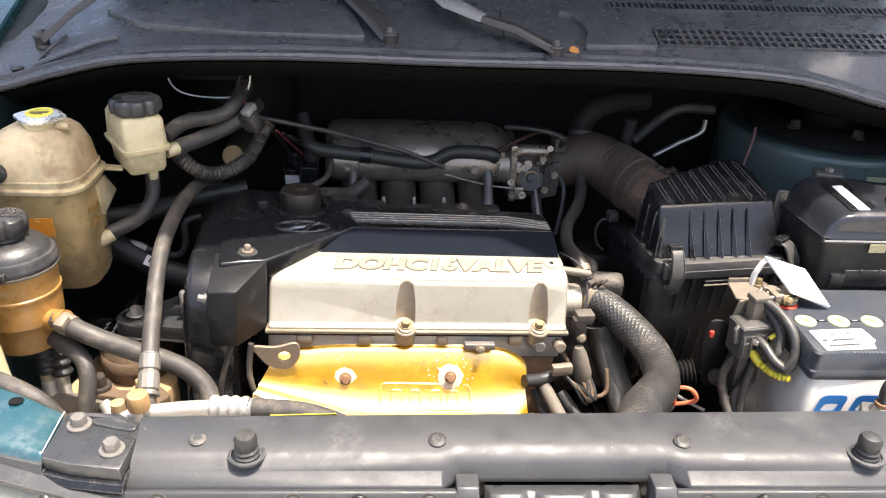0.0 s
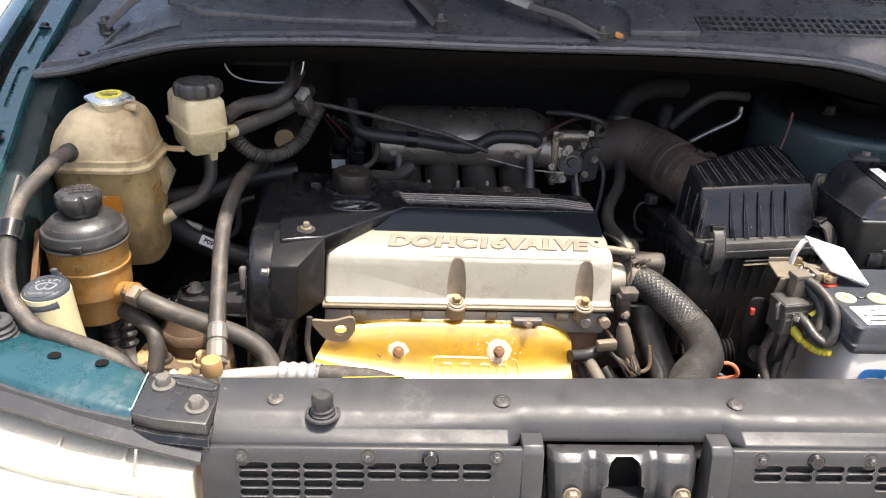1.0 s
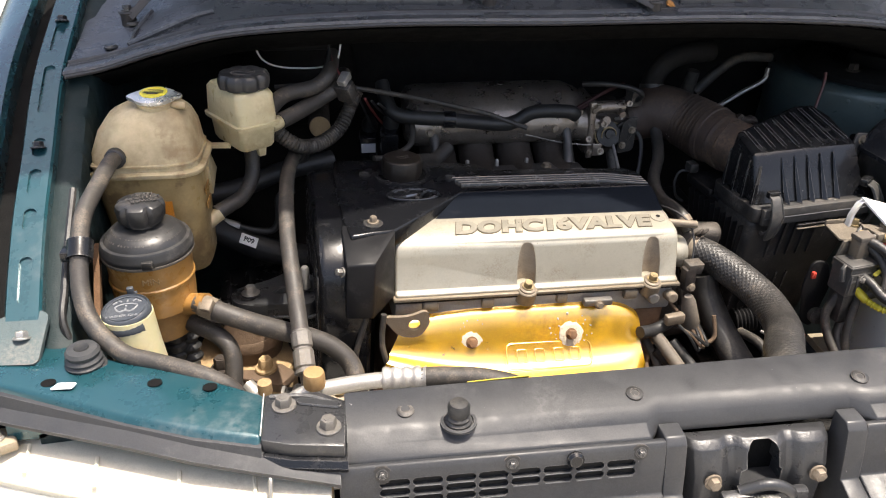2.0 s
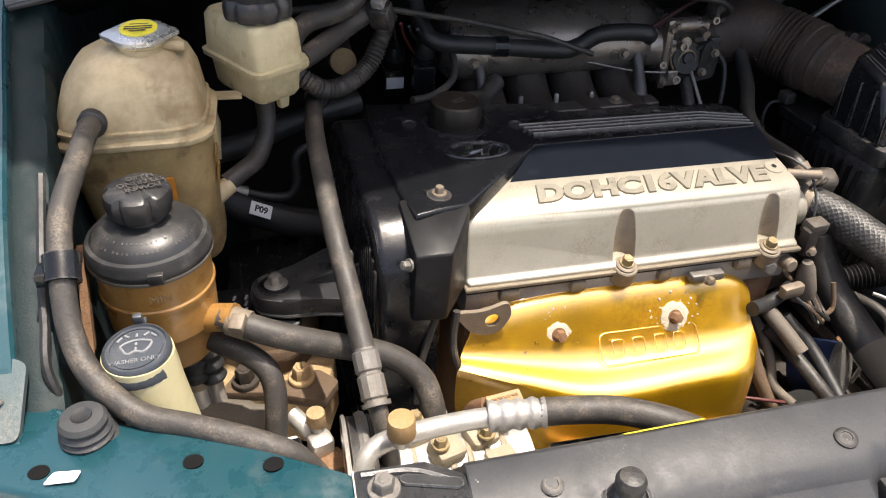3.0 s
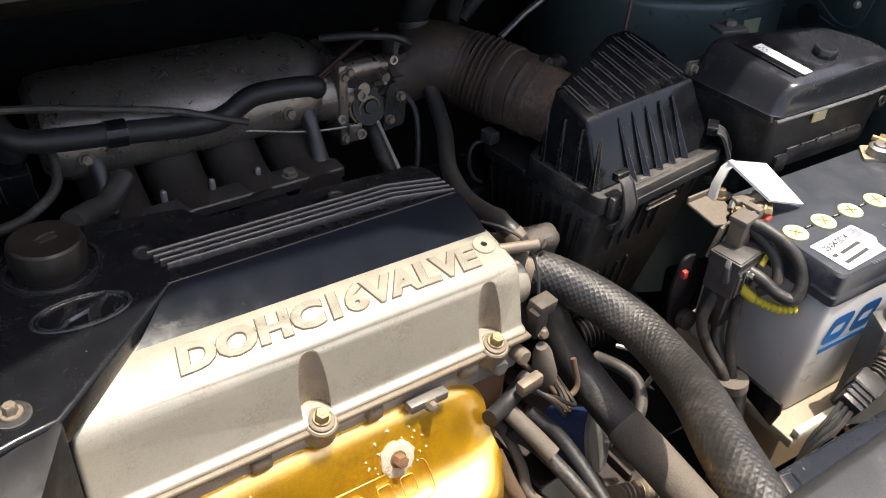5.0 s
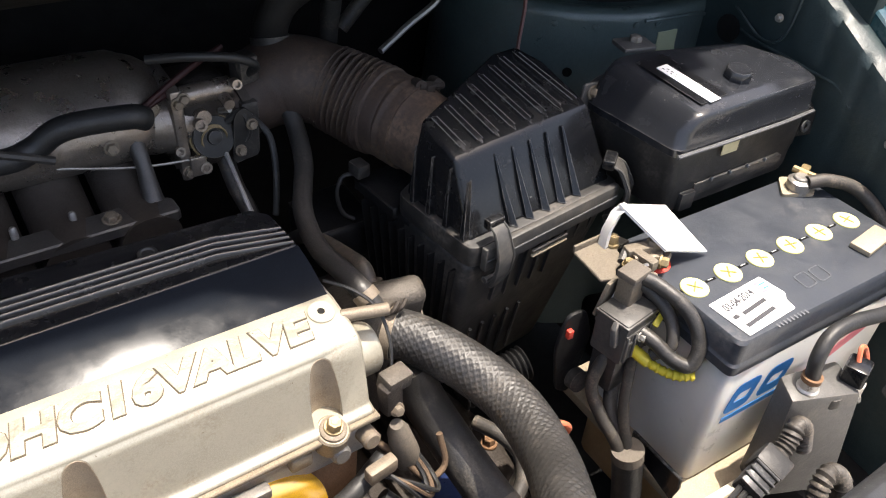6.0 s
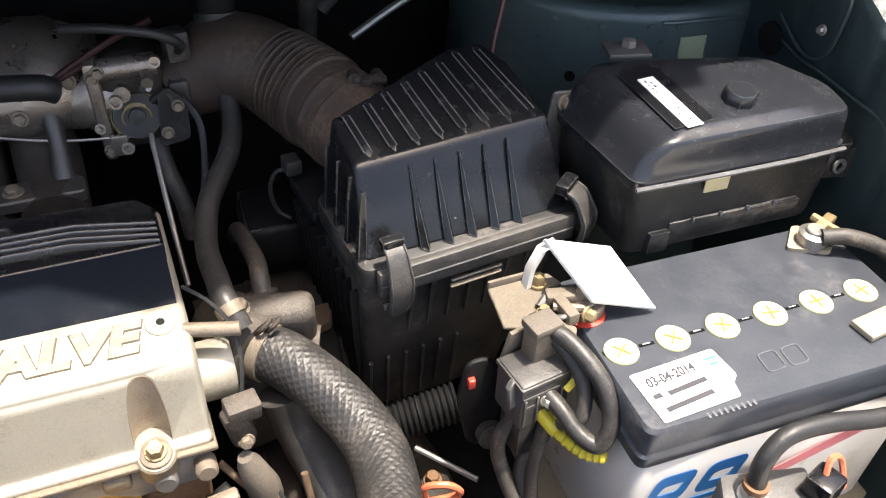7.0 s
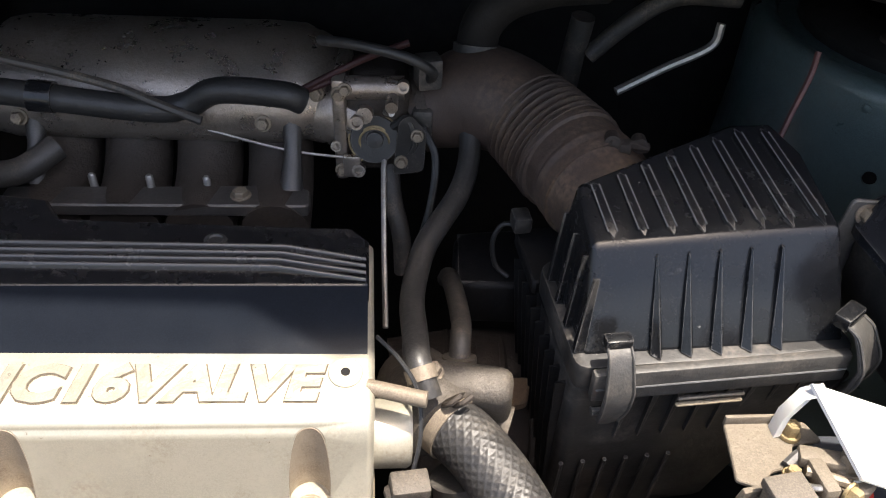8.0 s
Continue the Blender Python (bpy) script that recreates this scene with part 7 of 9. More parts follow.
def airbox():
    a = thing("air_filter_box", (0.49, 1.04, 0.72), "black ribbed plastic air filter box with spring clips", "air filter box")
    f = AIRM
    # lid: front edge, cut-back left rear corner, top rising rearward
    lid = loft([[(-0.0935, -0.034, 0.930), (0.100, -0.040, 0.928), (0.108, 0.095, 0.932), (0.075, 0.11, 0.932), (0.02, 0.105, 0.932), (-0.0945, 0.06, 0.932)],
                [(-0.0855, 0.002, 0.9985), (0.0985, 0.006, 0.9985), (0.0925, 0.07, 1.022), (0.078, 0.0985, 1.032), (0.045, 0.0985, 1.032), (-0.085, 0.053, 1.016)]])
    part("lid", bmesh_move(bevel_all(lid, 0.0045, 4), f), M_BLACK, a, "glossy black ribbed lid")
    z = lambda v: 0.9995 + (v - 0.006) * 0.352
    for u0, u1, v1 in zip((-0.069, -0.047, -0.026, -0.004, 0.018, 0.040, 0.062, 0.086), (-0.073, -0.052, -0.0326, -0.012, 0.008, 0.0278, 0.047, 0.068), (0.052, 0.059, 0.067, 0.073, 0.080, 0.086, 0.093, 0.092)):
        rib = loft([[(u0 + (u1 - u0) * t + du, 0.008 + (v1 - 0.008) * t, z(0.008 + (v1 - 0.008) * t) + h) for du, h in ((-w, -0.001), (-w * 0.8, 0.0022 * k), (w * 0.8, 0.0022 * k), (w, -0.001))] for t, w, k in ((0.0, 0.0006, 0.3), (0.10, 0.0038, 1.0), (0.92, 0.0034, 1.0), (1.0, 0.0006, 0.3))])
        r = part("lid_rib", bmesh_move(rib, f), M_BLACK, a)
        at = lambda t, w: (u0 + (u1 - u0) * t + w, 0.008 + (v1 - 0.008) * t, z(0.008 + (v1 - 0.008) * t) + 0.0021)
        for w in (-0.0030, 0.0030):
            part("rib_edge", bmesh_move(tube([at(0.07, w * 1.1), at(0.5, w * 1.05), at(0.94, w)], 0.00055, 5, 1), f), M_PALEEDGE, r, "pale rib edge")
    for i in range(5):
        u0, u1 = -0.0415 + i * 0.0222, -0.0395 + i * 0.0230
        fin = loft([[(u0 - 0.0045, -0.0385, 0.932), (u0 + 0.0010, -0.0445, 0.932), (u0 + 0.0045, -0.0385, 0.932), (u0 + 0.004, -0.02, 0.932), (u0 - 0.004, -0.02, 0.932)], [(u1 - 0.0008, -0.0022, 0.991), (u1 + 0.0002, -0.0034, 0.991), (u1 + 0.0008, -0.0022, 0.991), (u1 + 0.0008, 0.006, 0.991), (u1 - 0.0008, 0.006, 0.991)]])
        part("front_fin", bmesh_move(fin, f), M_BLACK, a)
    for i in range(4):
        v0 = -0.034 + i * 0.025
        fin = loft([[(-0.0975, v0 + 0.003, 0.932), (-0.0975, v0 + 0.009, 0.932), (-0.09, v0 + 0.009, 0.932), (-0.09, v0 + 0.003, 0.932)], [(-0.0885, v0 + 0.012, 0.990), (-0.0895, v0 + 0.013, 0.990), (-0.085, v0 + 0.013, 0.990), (-0.085, v0 + 0.012, 0.990)]])
        part("side_fin", bmesh_move(fin, f @ pose(-0.001, 0, 0)), M_BLACK, a)
    # rim
    rim = [(-0.100, -0.045), (0.104, -0.049), (0.112, 0.10), (0.075, 0.118), (0.02, 0.112), (-0.100, 0.068)]
    part("rim", bmesh_move(bevel_all(prism(rounded(rim, 0.012), 0.907, 0.931), 0.003, 2), f), M_BLACKDUSTY, a, "dusty joint rim")
    part("rim_band", bmesh_move(box(0.188, 0.008, 0.026, pose(0.004, -0.0505, 0.906), 0.002), f), M_RAIL, a, "dusty joint band")
    part("band_edge", bmesh_move(tube([(-0.088, -0.0548, 0.9185), (0.0, -0.0548, 0.9185), (0.096, -0.0548, 0.9185)], 0.0008, 5, 1), f), M_PALEEDGE, a)
    for k in range(2):
        part("rim_vent", bmesh_move(box(0.05, 0.004, 0.003, pose(0.0, -0.053, 0.899 - 0.0065 * k), 0.001, 1), f), M_CREAM if k else M_BLACKDUSTY, a)
    low = loft([[(-0.090, -0.006, 0.70), (0.06, -0.006, 0.70), (0.07, 0.09, 0.70), (-0.085, 0.07, 0.70)], [(-0.098, -0.041, 0.907), (0.100, -0.044, 0.907), (0.106, 0.10, 0.907), (-0.098, 0.066, 0.907)]])
    part("lower_body", bmesh_move(bevel_all(low, 0.010, 3), f), M_BLACKDUSTY, a, "dusty black lower body")
    for i in range(8):
        u0 = -0.055 + i * 0.019
        L = 0.06 if i < 5 else 0.04
        fin = loft([[(u0 - 0.0025, -0.0465, 0.907), (u0 + 0.0025, -0.0465, 0.907), (u0 + 0.0025, -0.036, 0.907), (u0 - 0.0025, -0.036, 0.907)], [(u0 - 0.0005, -0.034, 0.897 - L), (u0 + 0.0005, -0.034, 0.897 - L), (u0 + 0.0005, -0.027, 0.897 - L), (u0 - 0.0005, -0.027, 0.897 - L)]])
        part("lower_fin", bmesh_move(fin, f), M_BLACKDUSTY, a)
    for i in range(6):
        u0 = -0.09 + i * 0.018
        part("foot_fin", bmesh_move(tube([(u0, -0.026, 0.80), (u0 + 0.003, -0.012, 0.72)], 0.002, 6), f), M_BLACKDUSTY, a)
    back = loft([[(-0.085, 0.045, 0.70), (0.02, 0.045, 0.70), (0.02, 0.105, 0.70), (-0.080, 0.105, 0.70)], [(-0.0975, 0.045, 0.905), (0.03, 0.045, 0.905), (0.03, 0.135, 0.905), (-0.0975, 0.135, 0.905)]])
    part("rear_body", bmesh_move(bevel_all(back, 0.006, 3), f), M_INLET, a, "black moulded rear of the lower body")
    part("rear_rim", bmesh_move(bevel_all(prism(rounded([(-0.103, 0.066), (-0.02, 0.10), (0.02, 0.11), (0.034, 0.140), (-0.103, 0.140)], 0.006), 0.898, 0.912), 0.002, 1), f), M_INLET, a)
    for i in range(10):
        k = (i + 0.5) / 10
        edge_pts = [(-0.1015, -0.030 + 0.160 * k, 0.893), (-0.0975, -0.018 + 0.140 * k, 0.82), (-0.0925, -0.006 + 0.118 * k, 0.73)]
        fin = loft([[(u - 0.0035 * w, v - 0.0010, z), (u - 0.0035 * w, v + 0.0010, z), (u + 0.008, v + 0.0016, z), (u + 0.008, v - 0.0016, z)] for (u, v, z), w in zip(edge_pts, (1.0, 0.7, 0.0))])
        part("side_fin", bmesh_move(fin, f), M_INLET, a)
    part("rear_clip", bmesh_move(tube([(-0.098, 0.140, 0.915), (-0.112, 0.146, 0.912), (-0.120, 0.145, 0.895), (-0.117, 0.140, 0.872), (-0.106, 0.134, 0.862)], 0.0024, 8), f), M_RUBBERCLEAN, a, "dusty plastic clip loop")
    part("rear_clip_seat", bmesh_move(box(0.016, 0.020, 0.016, pose(-0.100, 0.132, 0.918), 0.003), f), M_BLACKDUSTY, a)
    # spring clips
    for u, v, turn, k in ((-0.075, -0.053, 0, 1.0), (0.101, -0.046, 32, 1.3)):
        m = f @ pose(u, v, 0.893, 0, 0, turn) @ Matrix.Diagonal((k, k, 1, 1))
        side = [(0.007, 0.060), (0.0, 0.056), (-0.005, 0.046), (-0.010, 0.032), (-0.008, 0.012), (-0.001, -0.006), (0.003, -0.014)]
        half = [0.0090, 0.0090, 0.0095, 0.0105, 0.0100, 0.0080, 0.0030]
        strap = loft([[(-w, y, z), (w, y, z), (w, y - 0.0028, z), (-w, y - 0.0028, z)] for (y, z), w in zip(side, half)])
        part("spring_clip", bmesh_move(bevel_all(strap, 0.0007, 1, 50), m), M_RAIL, a, "dusty plastic spring clip")
        for sgn in (-1, 1):
            part("clip_bead", bmesh_move(tube([(sgn * (w - 0.001), y - 0.0030, z) for (y, z), w in zip(side[:-1], half)], 0.0010, 6, 3), m), M_RAIL, a)
        part("clip_seat", bmesh_move(bevel_all(box(0.019, 0.010, 0.011, pose(0, 0.008, 0.055)), 0.002, 2), m), M_BLACK, a)
        part("clip_lug", bmesh_move(tube([(-0.012, 0.001, 0.001), (0.012, 0.001, 0.001)], 0.0035, 8), m), M_BLACKDUSTY, a)


def bmesh_move(bm, m):
    bmesh.ops.transform(bm, matrix=m, verts=bm.verts)
    return bm


airbox()


# ---- battery ----
def battery():
    b = thing("car_battery", (0.682, 0.846, 0.70), "car battery with a grey lid, yellow plugs and a pale case", "battery")
    x0, x1, y0, y1, zt = 0.546, 0.826, 0.763, 0.930, 0.910
    xm, ym = (x0 + x1) / 2, (y0 + y1) / 2
    part("case", stack([(0.705, xm, ym, 0.261, 0.150, 0.010), (0.712, xm, ym, 0.265, 0.154, 0.012), (0.872, xm, ym, 0.269, 0.158, 0.012), (0.874, xm, ym, 0.267, 0.156, 0.012)]), M_CASE, b, "dusty pale grey translucent case")
    lid = part("lid", stack([(0.870, xm, ym, 0.275, 0.163, 0.008), (0.872, xm, ym, 0.279, 0.166, 0.009), (0.882, xm, ym, 0.279, 0.166, 0.009), (0.884, xm, ym, 0.275, 0.163, 0.009), (0.886, xm, ym, 0.2745, 0.1625, 0.009), (0.907, xm, ym, 0.2745, 0.1625, 0.010), (zt, xm, ym, 0.270, 0.158, 0.010)]), M_LID, b, "dusty dark grey plastic lid")
    for i in range(6):
        x = 0.568 + i * 0.0450
        m = pose(x, 0.840, zt)
        pl = part("vent_plug", lathe([(0.0135, -0.001), (0.0135, 0.0012), (0.0128, 0.0018), (0.001, 0.0018)], 32, m), M_YELLOW, lid, "pale yellow vent plug with a cross slot")
        pl["label"] = "pale yellow vent plug"
    for i in range(6):
        x = 0.568 + i * 0.0450
        cross = box(0.015, 0.0014, 0.0006, pose(x, 0.840, zt + 0.0019, 0, 0, 40 + 13 * i))
        merge(cross, box(0.0014, 0.015, 0.0006, pose(x, 0.840, zt + 0.0020, 0, 0, 40 + 13 * i)))
        part("plug_slot", cross, M_SLOT, lid)
        if i < 5:
            part("plug_link", box(0.013, 0.0030, 0.0008, pose(x + 0.0225, 0.841, zt - 0.0001), 0.0003, 1), M_VOID, lid)
            part("link_edge", box(0.007, 0.0012, 0.0008, pose(x + 0.0225, 0.8415, zt + 0.0001), 0.0003, 1), M_CASE, lid)
    # date sticker: hand writing, of which only the date is kept
    sm = pose(0.6005, 0.797, zt + 0.0004, 0, 0, 4)
    part("sticker", prism(rounded([(-0.038, -0.024), (0.028, -0.024), (0.031, -0.012), (0.038, -0.006), (0.036, 0.022), (-0.038, 0.022)], 0.002), 0, 0.0006, sm), M_PAPER, lid, "white paper sticker with handwriting")
    part("sticker_writing", letters("03-04-2014", 0.0118, 0.0003, sm @ pose(-0.009, 0.011, 0.0006, 0, 0, 3), 0.1, 1, 0.78, 0.0003), M_INK, lid, smooth=False)
    for y, w, k in ((-0.002, 0.007, -0.029), (-0.002, 0.034, -0.003), (-0.014, 0.042, -0.009)):
        part("sticker_bar", box(w, 0.0042, 0.0003, sm @ pose(k, y, 0.0006, 0, 0, 3)), M_INK, lid)
    red = bmesh.new()
    for k in range(3):
        merge(red, box(0.013, 0.0030, 0.0003, sm @ pose(0.0265, 0.017 - k * 0.0055, 0.0007)))
    part("sticker_print", red, M_REDINK, lid)
    for k in range(2):
        part("sticker_print", box(0.010 - 0.003 * k, 0.0018, 0.0003, sm @ pose(0.029, 0.0142 - k * 0.0055, 0.0006)), M_BLUE, lid)
    M_STAMP = material("worn_moulded_edge", (0.095, 0.100, 0.108), 0.5, tone=0.3, wear=(0.04, 0.043, 0.05), wear_amount=0.3, wear_scale=200)
    emb = bmesh.new()
    for k in (0, 1):
        c = pose(0.672 + 0.021 * k, 0.797, zt + 0.0003, 0, 0, 3)
        loop = [(px, py) for px, py in rounded([(-0.0085, -0.009), (0.0075, -0.009), (0.0095, 0.009), (-0.0065, 0.009)], 0.004, 4)]
        merge(emb, tube([c @ Vector((px, py, 0)) for px, py in loop + loop[:1]], 0.0007, 6, 1))
    part("lid_emblem", emb, M_STAMP, lid, "moulded outline emblem")
    stamp = bmesh.new()
    for k in range(9):
        merge(stamp, box(0.0020, 0.0048, 0.0004, pose(0.598 + k * 0.0048, 0.7675, zt - 0.0001, 0, 0, 3)))
    part("lid_stamp", stamp, M_STAMP, lid)
    # case print: plain shapes
    pr = bmesh.new()
    fm = pose(0.616, y0 + 0.0035, 0.826, 90)
    for k in (0, 1):
        c = fm @ pose(-0.030 + 0.046 * k, 0.000, 0) @ Matrix.Diagonal((1.08, 1.25, 1, 1))
        outer = rounded([(-0.021, -0.014), (0.012, -0.014), (0.021, 0.015), (-0.012, 0.015)], 0.008, 4)
        hole = [(x * 0.52, y * 0.30) for x, y in outer]
        merge(pr, loft([[tuple(c @ Vector((x, y, h))) for x, y in q] for q, h in ((outer, 0), (outer, 0.0006), (hole, 0.0006), (hole, 0))], False))
    merge(pr, box(0.098, 0.0068, 0.0006, fm @ pose(-0.001, -0.0265, 0)))
    part("case_print", pr, M_BLUE, b, "faded blue printed shapes")
    smear = bmesh.new()
    merge(smear, prism(rounded([(-0.055, -0.020), (0.0, -0.012), (0.07, 0.012), (0.098, 0.030), (0.05, 0.020), (-0.01, -0.002)], 0.004), 0, 0.0005, pose(0.70, y0 + 0.0035, 0.812, 90)))
    part("case_smear", smear, M_REDINK, b, "smeared faded red print")
    # rear post and front post
    part("rear_post", lathe([(0.013, -0.004), (0.013, 0.004), (0.0095, 0.005), (0.0085, 0.018), (0.0075, 0.019)], 20, pose(0.792, 0.903, zt)), M_STEEL, b)
    part("front_post", lathe([(0.010, 0), (0.009, 0.016), (0.008, 0.017)], 20, pose(0.560, 0.888, zt - 0.002)), M_STEEL, b)
    part("post_washer", lathe([(0.0165, 0), (0.0165, 0.003), (0.013, 0.004)], 26, pose(0.560, 0.886, zt - 0.002)), M_RED, b, "red felt washer")
    part("date_tag", box(0.052, 0.022, 0.006, pose(0.783, 0.803, zt, 0, 0, 8), 0.0015), M_CREAM, lid, "cream plastic tag")
    part("hold_down_slot", box(0.005, 0.004, 0.001, pose(0.556, 0.842, zt - 0.0003)), M_BAY, lid)


battery()

tray = thing("battery_tray", (0.68, 0.84, 0.66), "cream dusty metal battery tray with a black bracket", "battery tray")
part("tray", bevel_all(prism([(0.53, 0.735), (0.665, 0.735), (0.68, 0.76), (0.83, 0.765), (0.83, 0.95), (0.53, 0.95)], 0.692, 0.706), 0.003, 2), M_CREAM, tray)
part("tray_lip", box(0.12, 0.010, 0.012, pose(0.595, 0.738, 0.706), 0.003), M_HEAD, tray)
part("side_bracket", bevel_all(prism([(0.828, 0.742), (0.760, 0.742), (0.758, 0.728), (0.763, 0.704), (0.827, 0.722)], 0.5265, 0.5305, axis="x"), 0.001, 1), M_BLACK, tray)
part("bracket_rivet", lathe([(0.0035, 0), (0.003, 0.002), (0.001, 0.0025)], 12, aim((0.5265, 0.812, 0.733), (-1, 0, 0))), M_PALEEDGE, tray)
part("lower_support", box(0.24, 0.16, 0.10, pose(0.68, 0.84, 0.59), 0.01), M_CLAY, tray)
for x in (0.60, 0.66):
    part("tray_hole", lathe([(0.014, 0), (0.012, 0.003), (0.008, 0.0)], 20, pose(x, 0.722, 0.695)), M_RUST, tray)

# terminal clamp, fuse link block, cover flap
tc_ = thing("battery_terminal", (0.53, 0.89, 0.90), "corroded cream battery terminal clamp with a fuse link", "terminal")
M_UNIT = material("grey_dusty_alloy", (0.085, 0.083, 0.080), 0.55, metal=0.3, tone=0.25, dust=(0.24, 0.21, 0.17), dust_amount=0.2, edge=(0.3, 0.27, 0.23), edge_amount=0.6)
M_CORR = material("corroded_terminal_lead", (0.155, 0.13, 0.098), 0.7, metal=0.2, tone=0.25, dust=(0.26, 0.225, 0.17), dust_amount=0.2, dust_scale=50, wear=(0.10, 0.075, 0.05), wear_amount=0.25, wear_scale=140, bump=0.3)
part("clamp_plate", bevel_all(prism(rounded([(0.490, 0.902), (0.492, 0.926), (0.518, 0.930), (0.546, 0.929), (0.553, 0.914), (0.532, 0.910), (0.527, 0.893), (0.512, 0.889), (0.502, 0.877), (0.488, 0.882)], 0.0025), 0.917, 0.9205), 0.001, 1), M_CORR, tc_, "dusty bent steel plate")
part("plate_leg", box(0.024, 0.004, 0.040, pose(0.496, 0.882, 0.880, 8, 6, 18), 0.001), M_CORR, tc_)
part("plate_lip", box(0.036, 0.003, 0.009, pose(0.510, 0.9275, 0.918, 0, 0, 3), 0.001), M_CORR, tc_)
part("clamp_ring", lathe([(0.0155, 0), (0.016, 0.008), (0.014, 0.010), (0.0095, 0.010)], 24, pose(0.560, 0.888, 0.914)), M_CORR, tc_)
part("clamp_nut", hex_bolt(0.007, 0.012, pose(0.558, 0.890, 0.924)), M_TANMETAL, tc_)
part("plate_nut", hex_bolt(0.0052, 0.011, pose(0.532, 0.917, 0.921)), M_BRASS, tc_)
part("screw", tube([(0.530, 0.886, 0.926), (0.556, 0.878, 0.924)], 0.0036, 8), M_TANMETAL, tc_)
part("screw_nut", hex_bolt(0.0052, 0.008, aim((0.553, 0.874, 0.923), (0.5, -0.8, 0.1))), M_BRASS, tc_)
part("bare_wires", tube([(0.520, 0.880, 0.922), (0.532, 0.872, 0.928), (0.542, 0.876, 0.924), (0.548, 0.884, 0.920)], 0.0022, 6), M_STEEL, tc_)
part("grey_lead", tube([(0.522, 0.892, 0.922), (0.532, 0.898, 0.926), (0.545, 0.900, 0.922)], 0.0042, 8), M_UNIT, tc_)
part("fuse_body", box(0.022, 0.018, 0.030, pose(0.513, 0.868, 0.898, 0, 0, 12), 0.002), M_TANMETAL, tc_, "tan fuse link body")
part("holder", bevel_all(box(0.046, 0.036, 0.05, pose(0.506, 0.858, 0.850, 0, 0, 10)), 0.003, 2), M_RAIL, tc_, "dusty grey fuse link holder")
part("clamp_bridge", box(0.034, 0.012, 0.009, pose(0.545, 0.893, 0.923, 0, 0, -12), 0.002), M_CORR, tc_)
part("clamp_ear", box(0.010, 0.026, 0.012, pose(0.538, 0.880, 0.920, 0, 0, 8), 0.002), M_CORR, tc_)
part("link_screw", hex_bolt(0.0045, 0.007, pose(0.522, 0.884, 0.923)), M_BRASS, tc_)
part("fuse_cap", box(0.026, 0.021, 0.008, pose(0.513, 0.868, 0.926, 0, 0, 12), 0.002), M_HOSEDUST, tc_)
for k in range(3):
    part("holder_step", box(0.048 - 0.004 * k, 0.038, 0.005, pose(0.506, 0.858, 0.893 - 0.011 * k, 0, 0, 10), 0.0012), M_RAIL, tc_)
part("holder_hook", bevel_all(prism([(0.0, 0.0), (0.012, 0.0), (0.012, 0.020), (0.006, 0.026), (0.0, 0.020)], 0, 0.006, pose(0.478, 0.846, 0.872, 80, 0, 15)), 0.001, 1), M_UNIT, tc_)
for k in range(4):
    part("holder_fin", box(0.0022, 0.004, 0.030, pose(0.490 + 0.011 * k, 0.8365 + 0.002 * k, 0.855, 0, 0, 10), 0.0006, 1), M_UNIT, tc_)
part("cable_lug", bevel_all(prism(rounded([(-0.008, -0.006), (0.014, -0.005), (0.014, 0.005), (-0.008, 0.006)], 0.003), 0, 0.003, pose(0.527, 0.868, 0.921, 0, 12, -30)), 0.0008, 1), M_CORR, tc_)
part("holder_bolt", hex_bolt(0.004, 0.006, pose(0.508, 0.838, 0.878, 80)), M_STEEL, tc_)
part("lower_block", box(0.036, 0.03, 0.05, pose(0.508, 0.862, 0.80, 0, 0, 10), 0.004), M_BLACKDUSTY, tc_)
flap = thing("terminal_cover", (0.57, 0.90, 0.92), "white plastic terminal cover flap folded open", "terminal cover")
fl = bmesh.new()
corner_pts = [Vector((0.535, 0.923, 0.963)), Vector((0.591, 0.915, 0.948)), Vector((0.614, 0.870, 0.914)), Vector((0.557, 0.874, 0.934))]
nn = (corner_pts[1] - corner_pts[0]).cross(corner_pts[3] - corner_pts[0]).normalized() * 0.0016
merge(fl, loft([[tuple(p - nn) for p in corner_pts], [tuple(p + nn) for p in corner_pts]]))
part("flap", fl, M_PAPER, flap)
part("hinge_arm", loft([[(x, y - 0.005, z), (x, y + 0.005, z), (x + 0.004, y + 0.005, z + 0.002), (x + 0.004, y - 0.005, z + 0.002)] for x, y, z in ((0.540, 0.920, 0.960), (0.532, 0.922, 0.955), (0.524, 0.922, 0.936), (0.521, 0.920, 0.920))]), M_CASE, flap, "dusty folded hinge arm")

# cables
M_TAPED = material("taped_cable", (0.024, 0.023, 0.022), 0.42, tone=0.35, dust=(0.24, 0.21, 0.17), dust_amount=0.2, up_dust=0.3, dust_scale=40)


def cable(pts, r, label, mat=None, name="battery_cable"):
    return single(name, tube(pts, r, 10), mat or M_RUBBER, label, "cable", "battery cables")


cable([(0.515, 0.872, 0.926), (0.528, 0.854, 0.922), (0.538, 0.830, 0.914), (0.5435, 0.812, 0.900), (0.5425, 0.799, 0.880), (0.534, 0.797, 0.864), (0.524, 0.808, 0.866), (0.516, 0.828, 0.876), (0.510, 0.845, 0.880)], 0.0070, "thick taped battery cable looping at the terminal", M_TAPED)
cable([(0.522, 0.866, 0.918), (0.532, 0.846, 0.905), (0.534, 0.828, 0.890), (0.528, 0.818, 0.872), (0.518, 0.828, 0.858)], 0.006, "dusty battery cable looping beside the lid")
cable([(0.500, 0.86, 0.85), (0.482, 0.858, 0.81), (0.484, 0.84, 0.78), (0.492, 0.815, 0.752), (0.500, 0.80, 0.70)], 0.0065, "black battery cable running down the battery side")
